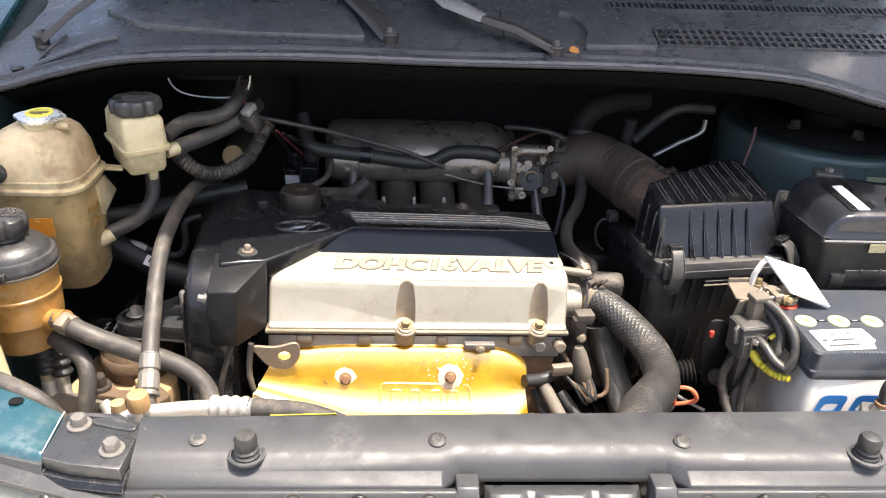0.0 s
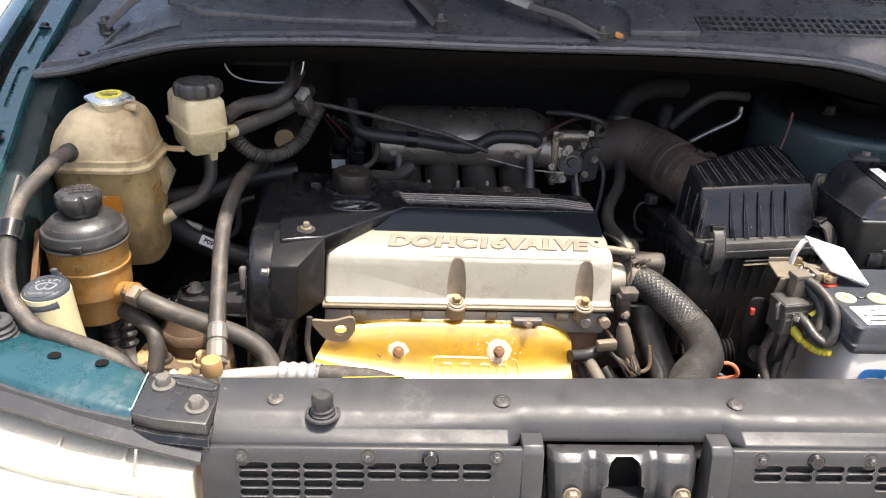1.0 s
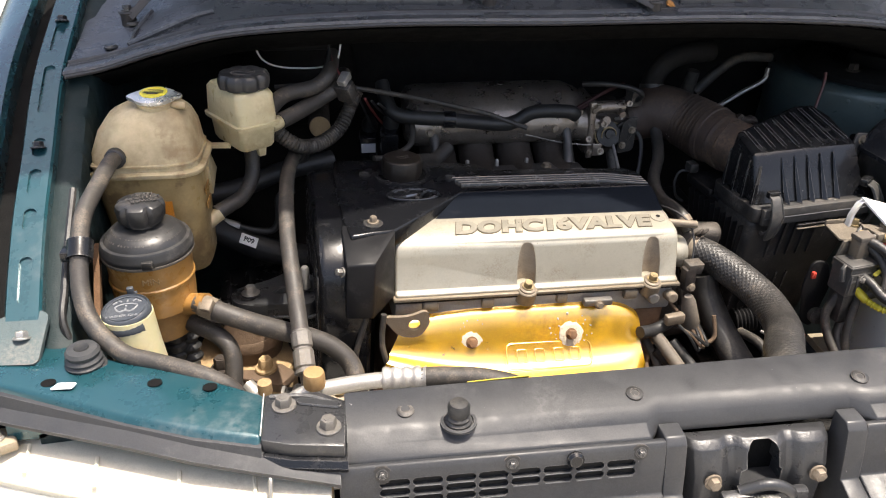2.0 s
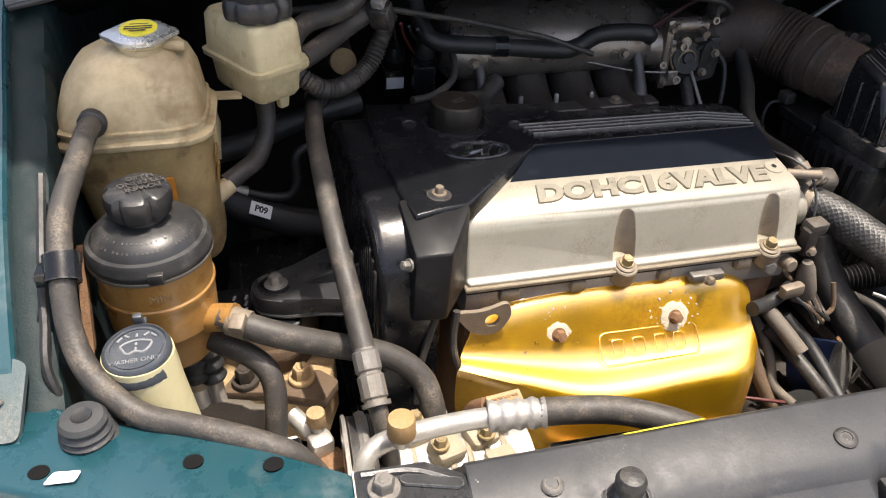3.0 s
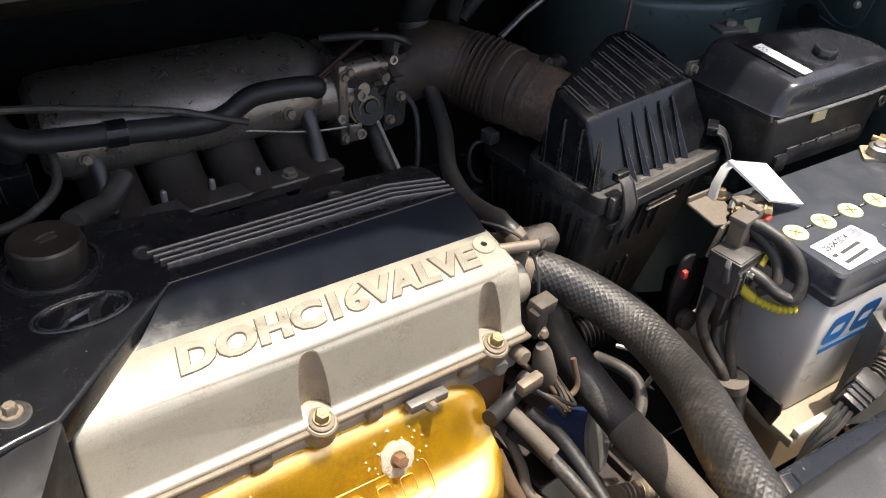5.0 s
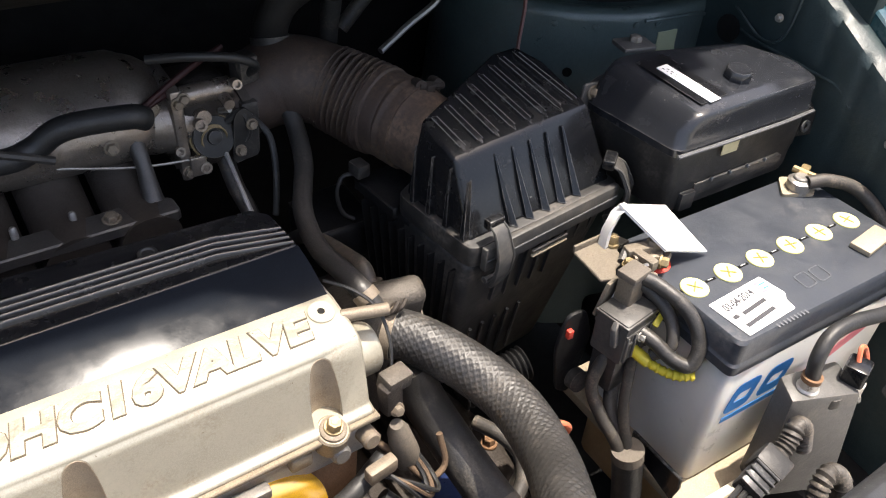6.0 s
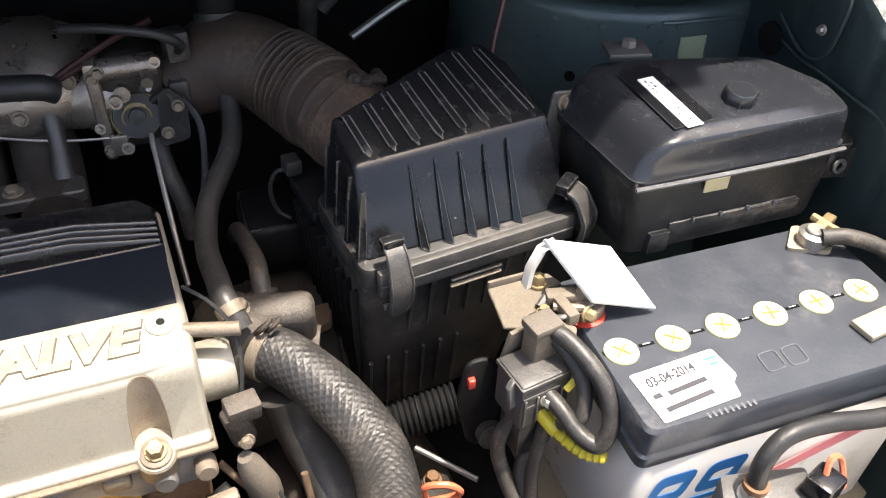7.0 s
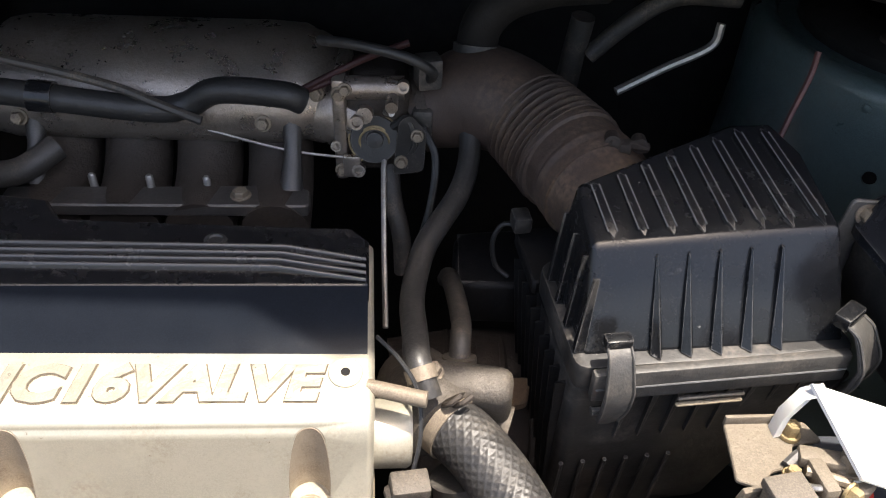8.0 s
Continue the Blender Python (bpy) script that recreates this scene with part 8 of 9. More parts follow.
cable([(0.512, 0.858, 0.80), (0.499, 0.842, 0.78), (0.499, 0.822, 0.76), (0.502, 0.806, 0.735), (0.506, 0.80, 0.70)], 0.0075, "dusty black cable running down the battery side")
cable([(0.522, 0.852, 0.872), (0.512, 0.842, 0.83), (0.501, 0.828, 0.79), (0.500, 0.812, 0.755), (0.503, 0.804, 0.72)], 0.0055, "brown dusty cable beside the fuse link")
cs = thing("cable_sleeve", (0.51, 0.795, 0.58), "black cable sleeve with a tan dusty collar", "sleeve")
part("sleeve", tube([(0.4985, 0.807, 0.750), (0.505, 0.801, 0.70), (0.510, 0.796, 0.65), (0.516, 0.79, 0.58)], 0.0155, 16), M_RUBBERCLEAN, cs)
part("collar", tube([(0.4980, 0.8075, 0.754), (0.4995, 0.806, 0.742)], 0.0165, 18), M_HOSEDUST, cs, "tan dusty collar")
single("yellow_taped_wire", tube([(0.502, 0.850, 0.868), (0.511, 0.838, 0.854), (0.519, 0.820, 0.848), (0.528, 0.803, 0.848), (0.540, 0.792, 0.852)], 0.0058, 10, 10, radius=lambda s: 0.0062 if s < 0.035 else 0.0046 + 0.0008 * math.sin(s * 1200)), M_YELLOWTAPE, "yellow taped wire by the battery", "wire")
single("yellow_tag", box(0.020, 0.006, 0.003, pose(0.533, 0.842, 0.886, 20, -25, 20), 0.001), M_YELLOWTAPE, "yellow tape flag on a cable", "tape")
cable([(0.792, 0.895, 0.925), (0.815, 0.885, 0.927), (0.84, 0.865, 0.92), (0.852, 0.835, 0.90), (0.85, 0.80, 0.87), (0.84, 0.78, 0.83)], 0.0075, "ribbed black negative cable leaving the rear post")
nt_ = thing("battery_terminal", (0.80, 0.905, 0.91), "small corroded negative terminal clamp", "terminal")
part("clamp", lathe([(0.013, 0), (0.0135, 0.010), (0.010, 0.012)], 20, pose(0.792, 0.903, 0.914)), M_STEEL, nt_)
part("clamp_ears", box(0.030, 0.010, 0.008, pose(0.812, 0.914, 0.917, 0, 0, 25), 0.002), M_BRASS, nt_)
part("clamp_bolt", tube([(0.808, 0.925, 0.922), (0.815, 0.90, 0.922)], 0.004, 8), M_BRASS, nt_)
part("plate", prism(rounded([(0.765, 0.902), (0.80, 0.886), (0.825, 0.91), (0.79, 0.928)], 0.005), 0.909, 0.914), M_CREAM, nt_)
part("yellow_wire", tube([(0.803, 0.897, 0.922), (0.815, 0.890, 0.922), (0.825, 0.884, 0.922)], 0.004, 8), M_YELLOWTAPE, nt_)

# heat shield flap and sensor between air box and battery
gd = thing("splash_guard", (0.47, 0.90, 0.78), "black plastic guard between air box and battery", "guard")
part("guard", bevel_all(prism(rounded([(0.463, 0.882), (0.487, 0.880), (0.500, 0.84), (0.486, 0.765), (0.467, 0.775), (0.455, 0.84)], 0.012), 0.887, 0.893, axis="y"), 0.003, 2), M_INLET, gd)
part("plug", lathe([(0.012, 0), (0.012, 0.01), (0.006, 0.012)], 14, aim((0.485, 0.885, 0.79), (0, -1, 0.2))), M_BLACKDUSTY, gd)
part("red_lock", box(0.006, 0.006, 0.010, pose(0.466, 0.885, 0.855), 0.001), M_RED, gd, "red lock tab")

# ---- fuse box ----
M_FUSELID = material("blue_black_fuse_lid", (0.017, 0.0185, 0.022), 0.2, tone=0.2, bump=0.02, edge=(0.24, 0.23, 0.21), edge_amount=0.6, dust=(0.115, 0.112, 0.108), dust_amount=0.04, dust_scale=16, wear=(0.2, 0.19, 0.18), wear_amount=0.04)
fb = thing("fuse_box", (0.72, 0.99, 0.89), "black plastic fuse box with a printed label", "fuse box")
FUSE = [(0.624, 0.942), (0.833, 0.944), (0.838, 0.985), (0.800, 1.040), (0.660, 1.065), (0.612, 1.068)]
def fring(z, k, rise=0.0, inset=0.0):
    ring = [(0.722 + (x - 0.722) * k, 1.0 + (y - 1.0) * k) for x, y in rounded(FUSE, 0.012, 3)]
    return [(x + inset * (0.835 - x) / 0.22, y, z + rise * (y - 0.945)) for x, y in ring]
part("base", loft([fring(0.905, 0.93), fring(0.912, 0.95), fring(0.936, 0.962), fring(0.938, 0.972), fring(0.9755, 0.978), fring(0.9755, 0.985)]), M_BLACKDUSTY, fb, "dusty black base")
lidf = part("lid", loft([fring(0.976, 1.0), fring(0.9765, 1.018), fring(0.9845, 1.018), fring(0.986, 1.0), fring(1.000, 0.988, 0.05, 0.006), fring(1.0105, 0.978, 0.08, 0.014), fring(1.0150, 0.965, 0.09, 0.019), fring(1.0170, 0.945, 0.095, 0.023), fring(1.0190, 0.7, 0.10, 0.026)]), M_FUSELID, fb, "dusty black lid")
part("lid_knob", lathe([(0.0150, 0), (0.0155, 0.002), (0.0145, 0.009), (0.013, 0.0105), (0.001, 0.0105)], 8, pose(0.737, 0.982, 1.0222, 5.7, 0, 12)), M_FUSELID, lidf)
part("lid_band", box(0.042, 0.088, 0.0009, pose(0.676, 1.003, 1.0247, 5.7, 0, 6), 0.0003, 1), M_COVER, lidf, "glossy black band under the label")
part("lid_label", box(0.016, 0.072, 0.0008, pose(0.675, 0.992, 1.0246, 5.7, 0, 6)), M_PAPER, lidf, "white printed strip label")
lb = bmesh.new()
for k in range(24):
    merge(lb, box(0.0016, 0.0012 + 0.0010 * (k % 3), 0.0004, pose(0.6795 - 0.0042 * (k % 2) - 0.0003 * k, 0.960 + k * 0.0027, 1.0220 + k * 0.00027, 5.7, 0, 6)))
part("label_print", lb, M_INK, lidf)
part("front_tag", box(0.024, 0.0014, 0.013, pose(0.703, 0.9405, 0.9625), 0.0004, 1), M_BRAKE, fb, "small cream label")
part("front_rail", box(0.135, 0.008, 0.016, pose(0.735, 0.9455, 0.917, 0, 0, -1), 0.002), M_BLACKDUSTY, fb)
part("front_catch", box(0.020, 0.010, 0.022, pose(0.658, 0.944, 0.905), 0.002), M_BLACKDUSTY, fb)
part("side_mount", bevel_all(prism([(0.826, 0.962), (0.858, 0.955), (0.872, 0.972), (0.866, 1.0), (0.835, 0.998)], 0.952, 0.972), 0.003, 2), M_BLACKDUSTY, fb, "dusty mounting arm")
part("mount_plate", box(0.040, 0.005, 0.030, pose(0.850, 0.957, 0.936, -6, 0, -10), 0.0015), M_BLACKDUSTY, fb)
part("mount_eye", lathe([(0.0075, 0), (0.0075, 0.002), (0.004, 0.002), (0.004, 0.0)], 16, aim((0.848, 0.953, 0.951), (0, -1, 0.1)), False), M_PALEEDGE, fb)
part("lid_lip", tube([(0.622, 0.9385, 0.9805), (0.70, 0.9375, 0.9805), (0.78, 0.938, 0.9805), (0.832, 0.941, 0.9805)], 0.0022, 6, 1), M_PALEEDGE, fb)
for k in range(4):
    part("rail_tooth", box(0.003, 0.004, 0.005, pose(0.690 + 0.028 * k, 0.9415, 0.931), 0.0008, 1), M_PALEEDGE, fb)
tab_wires = tube([(0.655, 1.08, 1.00), (0.64, 1.09, 0.985), (0.63, 1.085, 0.96), (0.632, 1.07, 0.94)], 0.004, 8)
part("rear_lead", tab_wires, M_RUBBERCLEAN, fb)
part("rear_tab", box(0.04, 0.03, 0.006, pose(0.684, 1.083, 1.024, 0, 0, -12), 0.002), M_UNIT, fb)
part("tab_bolt", hex_bolt(0.007, 0.009, pose(0.687, 1.085, 1.027)), M_CRIMP, fb)
part("rear_stay", bevel_all(prism(rounded([(0.598, 0.925), (0.620, 0.925), (0.628, 0.975), (0.632, 1.002), (0.606, 1.004), (0.602, 0.975)], 0.005), 1.066, 1.070, axis="y"), 0.001, 1), M_UNIT, fb, "grey dusty steel stay")
part("stay_bolt", hex_bolt(0.0065, 0.008, aim((0.619, 1.066, 0.992), (0, -1, 0.2))), M_TANMETAL, fb)

# ---- strut tower and bay walls on the battery side ----
M_TAPE = material("faded_green_tape", (0.34, 0.38, 0.25), 0.6, tone=0.15, dust=(0.2, 0.2, 0.14), dust_amount=0.2)
stw = thing("strut_tower", (0.80, 1.33, 0.60), "dusty teal strut tower, paint lightened for skylight", "strut tower", kind="structure")
TC = (0.81, 1.335)


def on_tower(deg, z, r=0.196):
    return (TC[0] + r * math.cos(radians(deg)), TC[1] + r * math.sin(radians(deg)), z)


part("tower", lathe([(0.225, 0.55), (0.207, 0.80), (0.196, 0.93), (0.195, 1.014), (0.193, 1.022), (0.188, 1.027), (0.180, 1.0285), (0.172, 1.026), (0.168, 1.020), (0.155, 1.022), (0.10, 1.024)], 56, pose(TC[0], TC[1], 0)), M_TOWER, stw)
part("top_ring", lathe([(0.150, 1.018), (0.150, 1.032), (0.138, 1.042), (0.105, 1.046), (0.10, 1.03), (0.06, 1.03), (0.055, 1.055), (0.02, 1.06)], 40, pose(TC[0], TC[1], 0)), M_BAY, stw, "rusty dark mount ring")
for a in (215, 262, 318):
    part("tower_nut", hex_bolt(0.009, 0.014, pose(TC[0] + 0.125 * math.cos(radians(a)), TC[1] + 0.125 * math.sin(radians(a)), 1.042)), M_GEAR, stw)
for a, z in ((-136.2, 1.008), (-121.8, 1.008), (-107.2, 1.011), (-98.4, 1.011)):
    part("dimple", lathe([(0.0042, 0), (0.0038, 0.0016), (0.0015, 0.0024)], 12, aim(on_tower(a, z, 0.1950), (math.cos(radians(a)), math.sin(radians(a)), 0))), M_TOWER, stw)
part("drain_hole", lathe([(0.006, 0), (0.006, 0.0016), (0.001, 0.0016)], 16, aim(on_tower(-129.2, 0.949, 0.1958), (math.cos(radians(-129.2)), math.sin(radians(-129.2)), 0))), M_VOID, stw)
part("pressed_bead", tube([on_tower(a, z) for a, z in ((-104, 1.016), (-98, 1.0165), (-88, 1.016), (-78, 1.012), (-70, 1.002), (-66, 0.985), (-67, 0.957), (-70, 0.94))], 0.0024, 8), M_TOWER, stw)
strip = loft([[on_tower(a + 1.4 * k, z, r) for k, z in ((0.0, 1.0), (0.1, 0.981), (0.9, 0.962))] + [on_tower(a + 1.4 * k, z, r - 0.0012) for k, z in ((0.9, 0.962), (0.1, 0.981), (0.0, 1.0))] for a, r in ((-97.5, 0.1972), (-94.5, 0.1974), (-91.5, 0.1972), (-88.8, 0.1978))])
single("pale_tag", strip, M_TAPE, "faded pale green tape stuck on the strut tower", "tape")
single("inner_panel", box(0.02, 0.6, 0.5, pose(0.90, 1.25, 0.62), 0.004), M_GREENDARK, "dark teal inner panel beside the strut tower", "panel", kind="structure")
single("side_rail", box(0.16, 0.9, 0.10, pose(0.82, 1.0, 0.50), 0.01), M_BAY, "dark chassis rail low in the bay", "chassis rail", kind="structure")
gb = thing("gearbox", (0.38, 0.99, 0.44), "grimy brown gearbox housing under the air box, darkened for shade", "gearbox")
GBOX = rounded([(0.26, 0.80), (0.46, 0.78), (0.50, 1.0), (0.46, 1.18), (0.28, 1.2)], 0.04)
part("housing", bevel_all(prism(GBOX, 0.44, 0.585), 0.03, 3), M_GEAR, gb)
part("flange", bevel_all(prism([(0.38 + (x - 0.38) * 1.06, 0.99 + (y - 0.99) * 1.06) for x, y in GBOX], 0.53, 0.545), 0.004, 1), M_GEAR, gb)
for k in range(5):
    part("web", box(0.006, 0.30, 0.018, pose(0.30 + 0.036 * k, 0.99, 0.580, 0, 0, 3), 0.002), M_GEAR, gb)
for q in ((0.30, 0.83, 0.585), (0.43, 0.82, 0.585), (0.47, 0.98, 0.585)):
    part("bolt", hex_bolt(0.008, 0.012, pose(*q)), M_RUST, gb)
single("support_rod", tube([(0.467, 1.262, 0.986), (0.51, 1.275, 1.004), (0.552, 1.282, 1.024), (0.558, 1.285, 1.045)], 0.0042, 8), M_STEEL, "bare bent steel rod against the firewall", "rod")
single("heater_hose", tube([(0.45, 1.33, 0.99), (0.49, 1.33, 1.03), (0.53, 1.335, 1.05), (0.59, 1.34, 1.048)], 0.009, 10), M_RUBBER, "thin dusty hose bowed against the firewall", "hose")
single("heater_hose", tube([(0.43, 1.34, 0.90), (0.435, 1.335, 0.98), (0.44, 1.33, 1.03)], 0.012, 10), M_RUBBER, "dusty heater hose rising against the firewall", "hose")
single("brown_wire", tube([(0.600, 1.178, 1.068), (0.596, 1.17, 1.05), (0.585, 1.16, 1.015), (0.578, 1.15, 0.985), (0.576, 1.13, 0.95)], 0.0025, 6), material("brown_wire", (0.085, 0.03, 0.028), 0.5), "thin brown wire beside the strut tower", "wire")

# ---- cooling hoses ----
def braided(pts, r, name, label):
    """A hose with a raised woven pattern."""
    run = spline(pts, 85)
    rings, side, seg, s = [], None, 132, 0.0
    for i, p in enumerate(run):
        d = (run[min(i + 1, len(run) - 1)] - run[max(i - 1, 0)]).normalized()
        side = d.orthogonal().normalized() if side is None else (side - d * side.dot(d)).normalized()
        up = d.cross(side)
        s += (p - run[i - 1]).length if i else 0
        ring = []
        for j in range(seg):
            a = 2 * math.pi * j / seg
            q1, q2 = a * 19 + s * 2 * math.pi / 0.0078, a * 19 - s * 2 * math.pi / 0.0078
            weave = max(math.cos(q1) + 0.35 * math.cos(q2 * 2), 0.9 * math.cos(q2))
            ring.append(p + (side * math.cos(a) + up * math.sin(a)) * (r + 0.00034 * weave))
        rings.append(ring)
    h = thing(name, tuple(run[len(run) // 2] - Vector((0, 0, r))), label, "hose", "radiator hoses")
    part("hose", loft(rings), M_BRAID, h, sharp=120)
    return h


uh = braided([(0.305, 0.972, 0.868), (0.333, 0.945, 0.864), (0.362, 0.905, 0.852), (0.380, 0.855, 0.842), (0.372, 0.795, 0.844), (0.342, 0.738, 0.866), (0.310, 0.685, 0.882), (0.290, 0.635, 0.886), (0.28, 0.60, 0.88)], 0.0235, "upper_radiator_hose", "black braided upper radiator hose, dusty at the engine end")
part("band_clamp", tube([(0.312, 0.966, 0.867), (0.319, 0.959, 0.8665)], 0.0254, 26), M_TANMETAL, uh, "dusty spring clamp")
for d in (-0.004, 0.004):
    part("clamp_ear", tube([(0.312 + d, 0.962, 0.890), (0.318 + d, 0.955, 0.900), (0.326 + d, 0.960, 0.903)], 0.0022, 6), M_GEAR, uh)
lh = thing("lower_radiator_hose", (0.32, 0.80, 0.75), "dusty black lower radiator hose", "hose", "radiator hoses")
part("hose", tube([(0.322, 0.940, 0.840), (0.330, 0.928, 0.808), (0.344, 0.895, 0.770), (0.354, 0.84, 0.745), (0.363, 0.78, 0.728), (0.370, 0.72, 0.714), (0.376, 0.67, 0.702)], 0.0215, 20), M_BRAID, lh)
part("dusty_sleeve", tube([(0.3555, 0.825, 0.7405), (0.363, 0.78, 0.728), (0.370, 0.72, 0.714), (0.3755, 0.675, 0.7032)], 0.0224, 20), M_HOSEDUST, lh, "tan dust-covered end of the hose")
part("spring_clamp", box(0.012, 0.02, 0.016, pose(0.300, 0.655, 0.79, 0, 0, 30), 0.002), M_STEEL, lh)
M_HOUSING = material("grimy_cast_housing", (0.080, 0.069, 0.057), 0.6, metal=0.3, tone=0.35, dust=(0.20, 0.165, 0.125), dust_amount=0.25, dust_scale=30, wear=(0.05, 0.04, 0.03), wear_amount=0.15, bump=0.35)
th = thing("thermostat_housing", (0.30, 0.96, 0.83), "dusty cast thermostat housing behind the hose", "housing")
part("housing", tube([(0.288, 1.015, 0.855), (0.297, 0.985, 0.868), (0.312, 0.964, 0.867)], 0.031, 20), M_HOUSING, th)
part("flange", box(0.075, 0.030, 0.066, pose(0.326, 1.002, 0.836, 18, 0, -8), 0.010, 3), M_HOUSING, th)
part("side_boss", tube([(0.345, 0.990, 0.840), (0.362, 0.985, 0.838)], 0.017, 18), M_HOUSING, th)
part("outlet", tube([(0.322, 1.004, 0.862), (0.322, 1.016, 0.884)], 0.0135, 16), M_HOUSING, th)
part("outlet_bolt", hex_bolt(0.0055, 0.008, pose(0.340, 0.985, 0.868, 25)), M_TANMETAL, th)
part("flange_bolt", hex_bolt(0.006, 0.012, pose(0.302, 0.985, 0.898, 20)), M_TANMETAL, th)
part("cam_end_cap", ebm(lathe([(0.024, 0), (0.024, 0.026), (0.022, 0.029), (0.001, 0.030)], 28, aim((0.204, 0.030, -0.052), (1, 0, 0)))), M_SILVER, engine, "silver cam end cap")

single("coolant_hose", tube([(0.322, 1.012, 0.878), (0.323, 1.030, 0.890), (0.324, 1.060, 0.880), (0.320, 1.110, 0.866), (0.316, 1.160, 0.842), (0.314, 1.205, 0.800)], 0.0085, 12), M_RUBBER, "dusty rubber hose rising from the thermostat housing", "hose")
sb = thing("coolant_sensor", (0.27, 0.91, 0.80), "grey sensor plug with bundled dirty wires", "sensor")
part("plug", box(0.026, 0.018, 0.017, pose(0.287, 0.905, 0.866, 6, 4, 12), 0.002), M_HOUSING, sb, "grey plug")
part("plug_neck", box(0.020, 0.015, 0.04, pose(0.285, 0.905, 0.838, 5, -8, 15), 0.004), M_GEAR, sb)
part("clip_bolt", hex_bolt(0.005, 0.006, aim((0.286, 0.896, 0.845), (0, -1, 0.3))), M_TANMETAL, sb)
part("boot", lathe([(0.012, 0), (0.014, 0.015), (0.010, 0.05), (0.006, 0.06)], 14, pose(0.295, 0.89, 0.775, 0, -12)), M_HOSEDUST, sb)
for k in range(3):
    part("wire", tube([(0.29 + 0.003 * k, 0.895, 0.80), (0.30 + 0.004 * k, 0.87, 0.775), (0.292 + 0.006 * k, 0.85, 0.765 + 0.004 * k), (0.275 + 0.004 * k, 0.855, 0.79), (0.262, 0.875, 0.80 - 0.004 * k)], 0.0022, 6), M_MOUNTRUBBER if k % 2 else M_RUBBERCLEAN, sb)
part("bracket", box(0.03, 0.012, 0.016, pose(0.258, 0.872, 0.80, 0, 0, 10), 0.003), M_TANMETAL, sb)
part("lead", tube([(0.262, 0.985, 0.934), (0.279, 0.965, 0.932), (0.292, 0.945, 0.922), (0.294, 0.925, 0.900), (0.288, 0.910, 0.874)], 0.0016, 6), M_RUBBERCLEAN, sb)
for pts, lab in (([(0.235, 0.865, 0.76), (0.262, 0.84, 0.735), (0.275, 0.78, 0.72), (0.27, 0.70, 0.72), (0.262, 0.66, 0.71)], "dusty corrugated conduit running to the front"), ([(0.258, 0.87, 0.77), (0.285, 0.84, 0.74), (0.292, 0.78, 0.715), (0.285, 0.72, 0.70), (0.29, 0.66, 0.69)], "black conduit running to the front below the hoses"), ([(0.215, 0.86, 0.74), (0.225, 0.83, 0.70), (0.25, 0.80, 0.66), (0.30, 0.78, 0.64)], "tan dusty wire bundle beside the heat shield")):
    single("wiring_conduit", tube(pts, 0.0085, 10), M_RUBBERCLEAN if "black" in lab else M_MOUNTRUBBER if "tan" in lab else M_BRAID, lab, "conduit", "engine conduits")
of = thing("oil_filter", (0.37, 0.90, 0.60), "dark blue metal oil filter low beside the engine", "oil filter")
part("can", tube([(0.34, 0.91, 0.64), (0.37, 0.87, 0.66)], 0.036, 24), M_BLUEBOX, of)
part("rim", tube([(0.37, 0.87, 0.66), (0.373, 0.866, 0.662)], 0.0375, 24), M_STEEL, of)
dk = thing("dipstick", (0.36, 0.81, 0.70), "orange dipstick pull ring on a thin rod", "dipstick")
part("ring", tube([(0.418, 0.850, 0.765), (0.414, 0.845, 0.795), (0.432, 0.838, 0.800), (0.443, 0.840, 0.780), (0.418, 0.850, 0.765)], 0.003, 8), M_ORANGE, dk)
part("rod", tube([(0.418, 0.850, 0.765), (0.405, 0.86, 0.71), (0.40, 0.87, 0.63)], 0.003, 8), M_STEEL, dk)
ed = thing("engine_dipstick", (-0.14, 0.72, 0.82), "tan plastic engine dipstick handle", "dipstick")
part("handle", bevel_all(box(0.034, 0.013, 0.006, pose(-0.143, 0.715, 0.862, 15, 0, 8)), 0.002, 2), M_CLAY, ed)
part("handle_lettering", letters("ENGINE", 0.0075, 0.0006, pose(-0.143, 0.715, 0.868, 15, 0, 188)), M_RUST, ed, smooth=False)
part("tube", tube([(-0.158, 0.718, 0.858), (-0.168, 0.73, 0.84), (-0.172, 0.745, 0.80)], 0.007, 10), M_RUST, ed)
single("clamp_spring", tube([(0.335, 0.80, 0.655), (0.365, 0.795, 0.652), (0.39, 0.79, 0.65)], 0.012, 12, 20, radius=lambda s: 0.011 + 0.0025 * math.sin(s * 2 * math.pi / 0.006)), M_CREAM, "short pale coil spring low in the bay", "spring")

# ---- control unit beside the battery ----
cu_ = thing("hydraulic_unit", (0.67, 0.72, 0.70), "grey metal unit with cable connectors before the battery", "control unit")
part("housing", bevel_all(loft([[(0.608, 0.722, 0.70), (0.688, 0.690, 0.70), (0.70, 0.735, 0.70), (0.62, 0.757, 0.70)], [(0.605, 0.730, 0.842), (0.678, 0.706, 0.838), (0.690, 0.745, 0.842), (0.618, 0.757, 0.846)]]), 0.005, 2), M_UNIT, cu_)
part("side_bolt", hex_bolt(0.005, 0.006, aim((0.690, 0.715, 0.815), (0.6, -0.7, 0.1))), M_CRIMP, cu_)
part("gland", lathe([(0.011, 0), (0.011, 0.02), (0.009, 0.022), (0.009, 0.032)], 18, pose(0.632, 0.735, 0.823)), M_ALUBRIGHT, cu_)
part("gland_ring", lathe([(0.0095, 0), (0.0095, 0.005)], 18, pose(0.632, 0.735, 0.853)), M_RUST, cu_)
part("screw_cap", lathe([(0.010, 0), (0.011, 0.003), (0.010, 0.012), (0.001, 0.013)], 18, pose(0.655, 0.722, 0.822)), M_BLACKDUSTY, cu_)
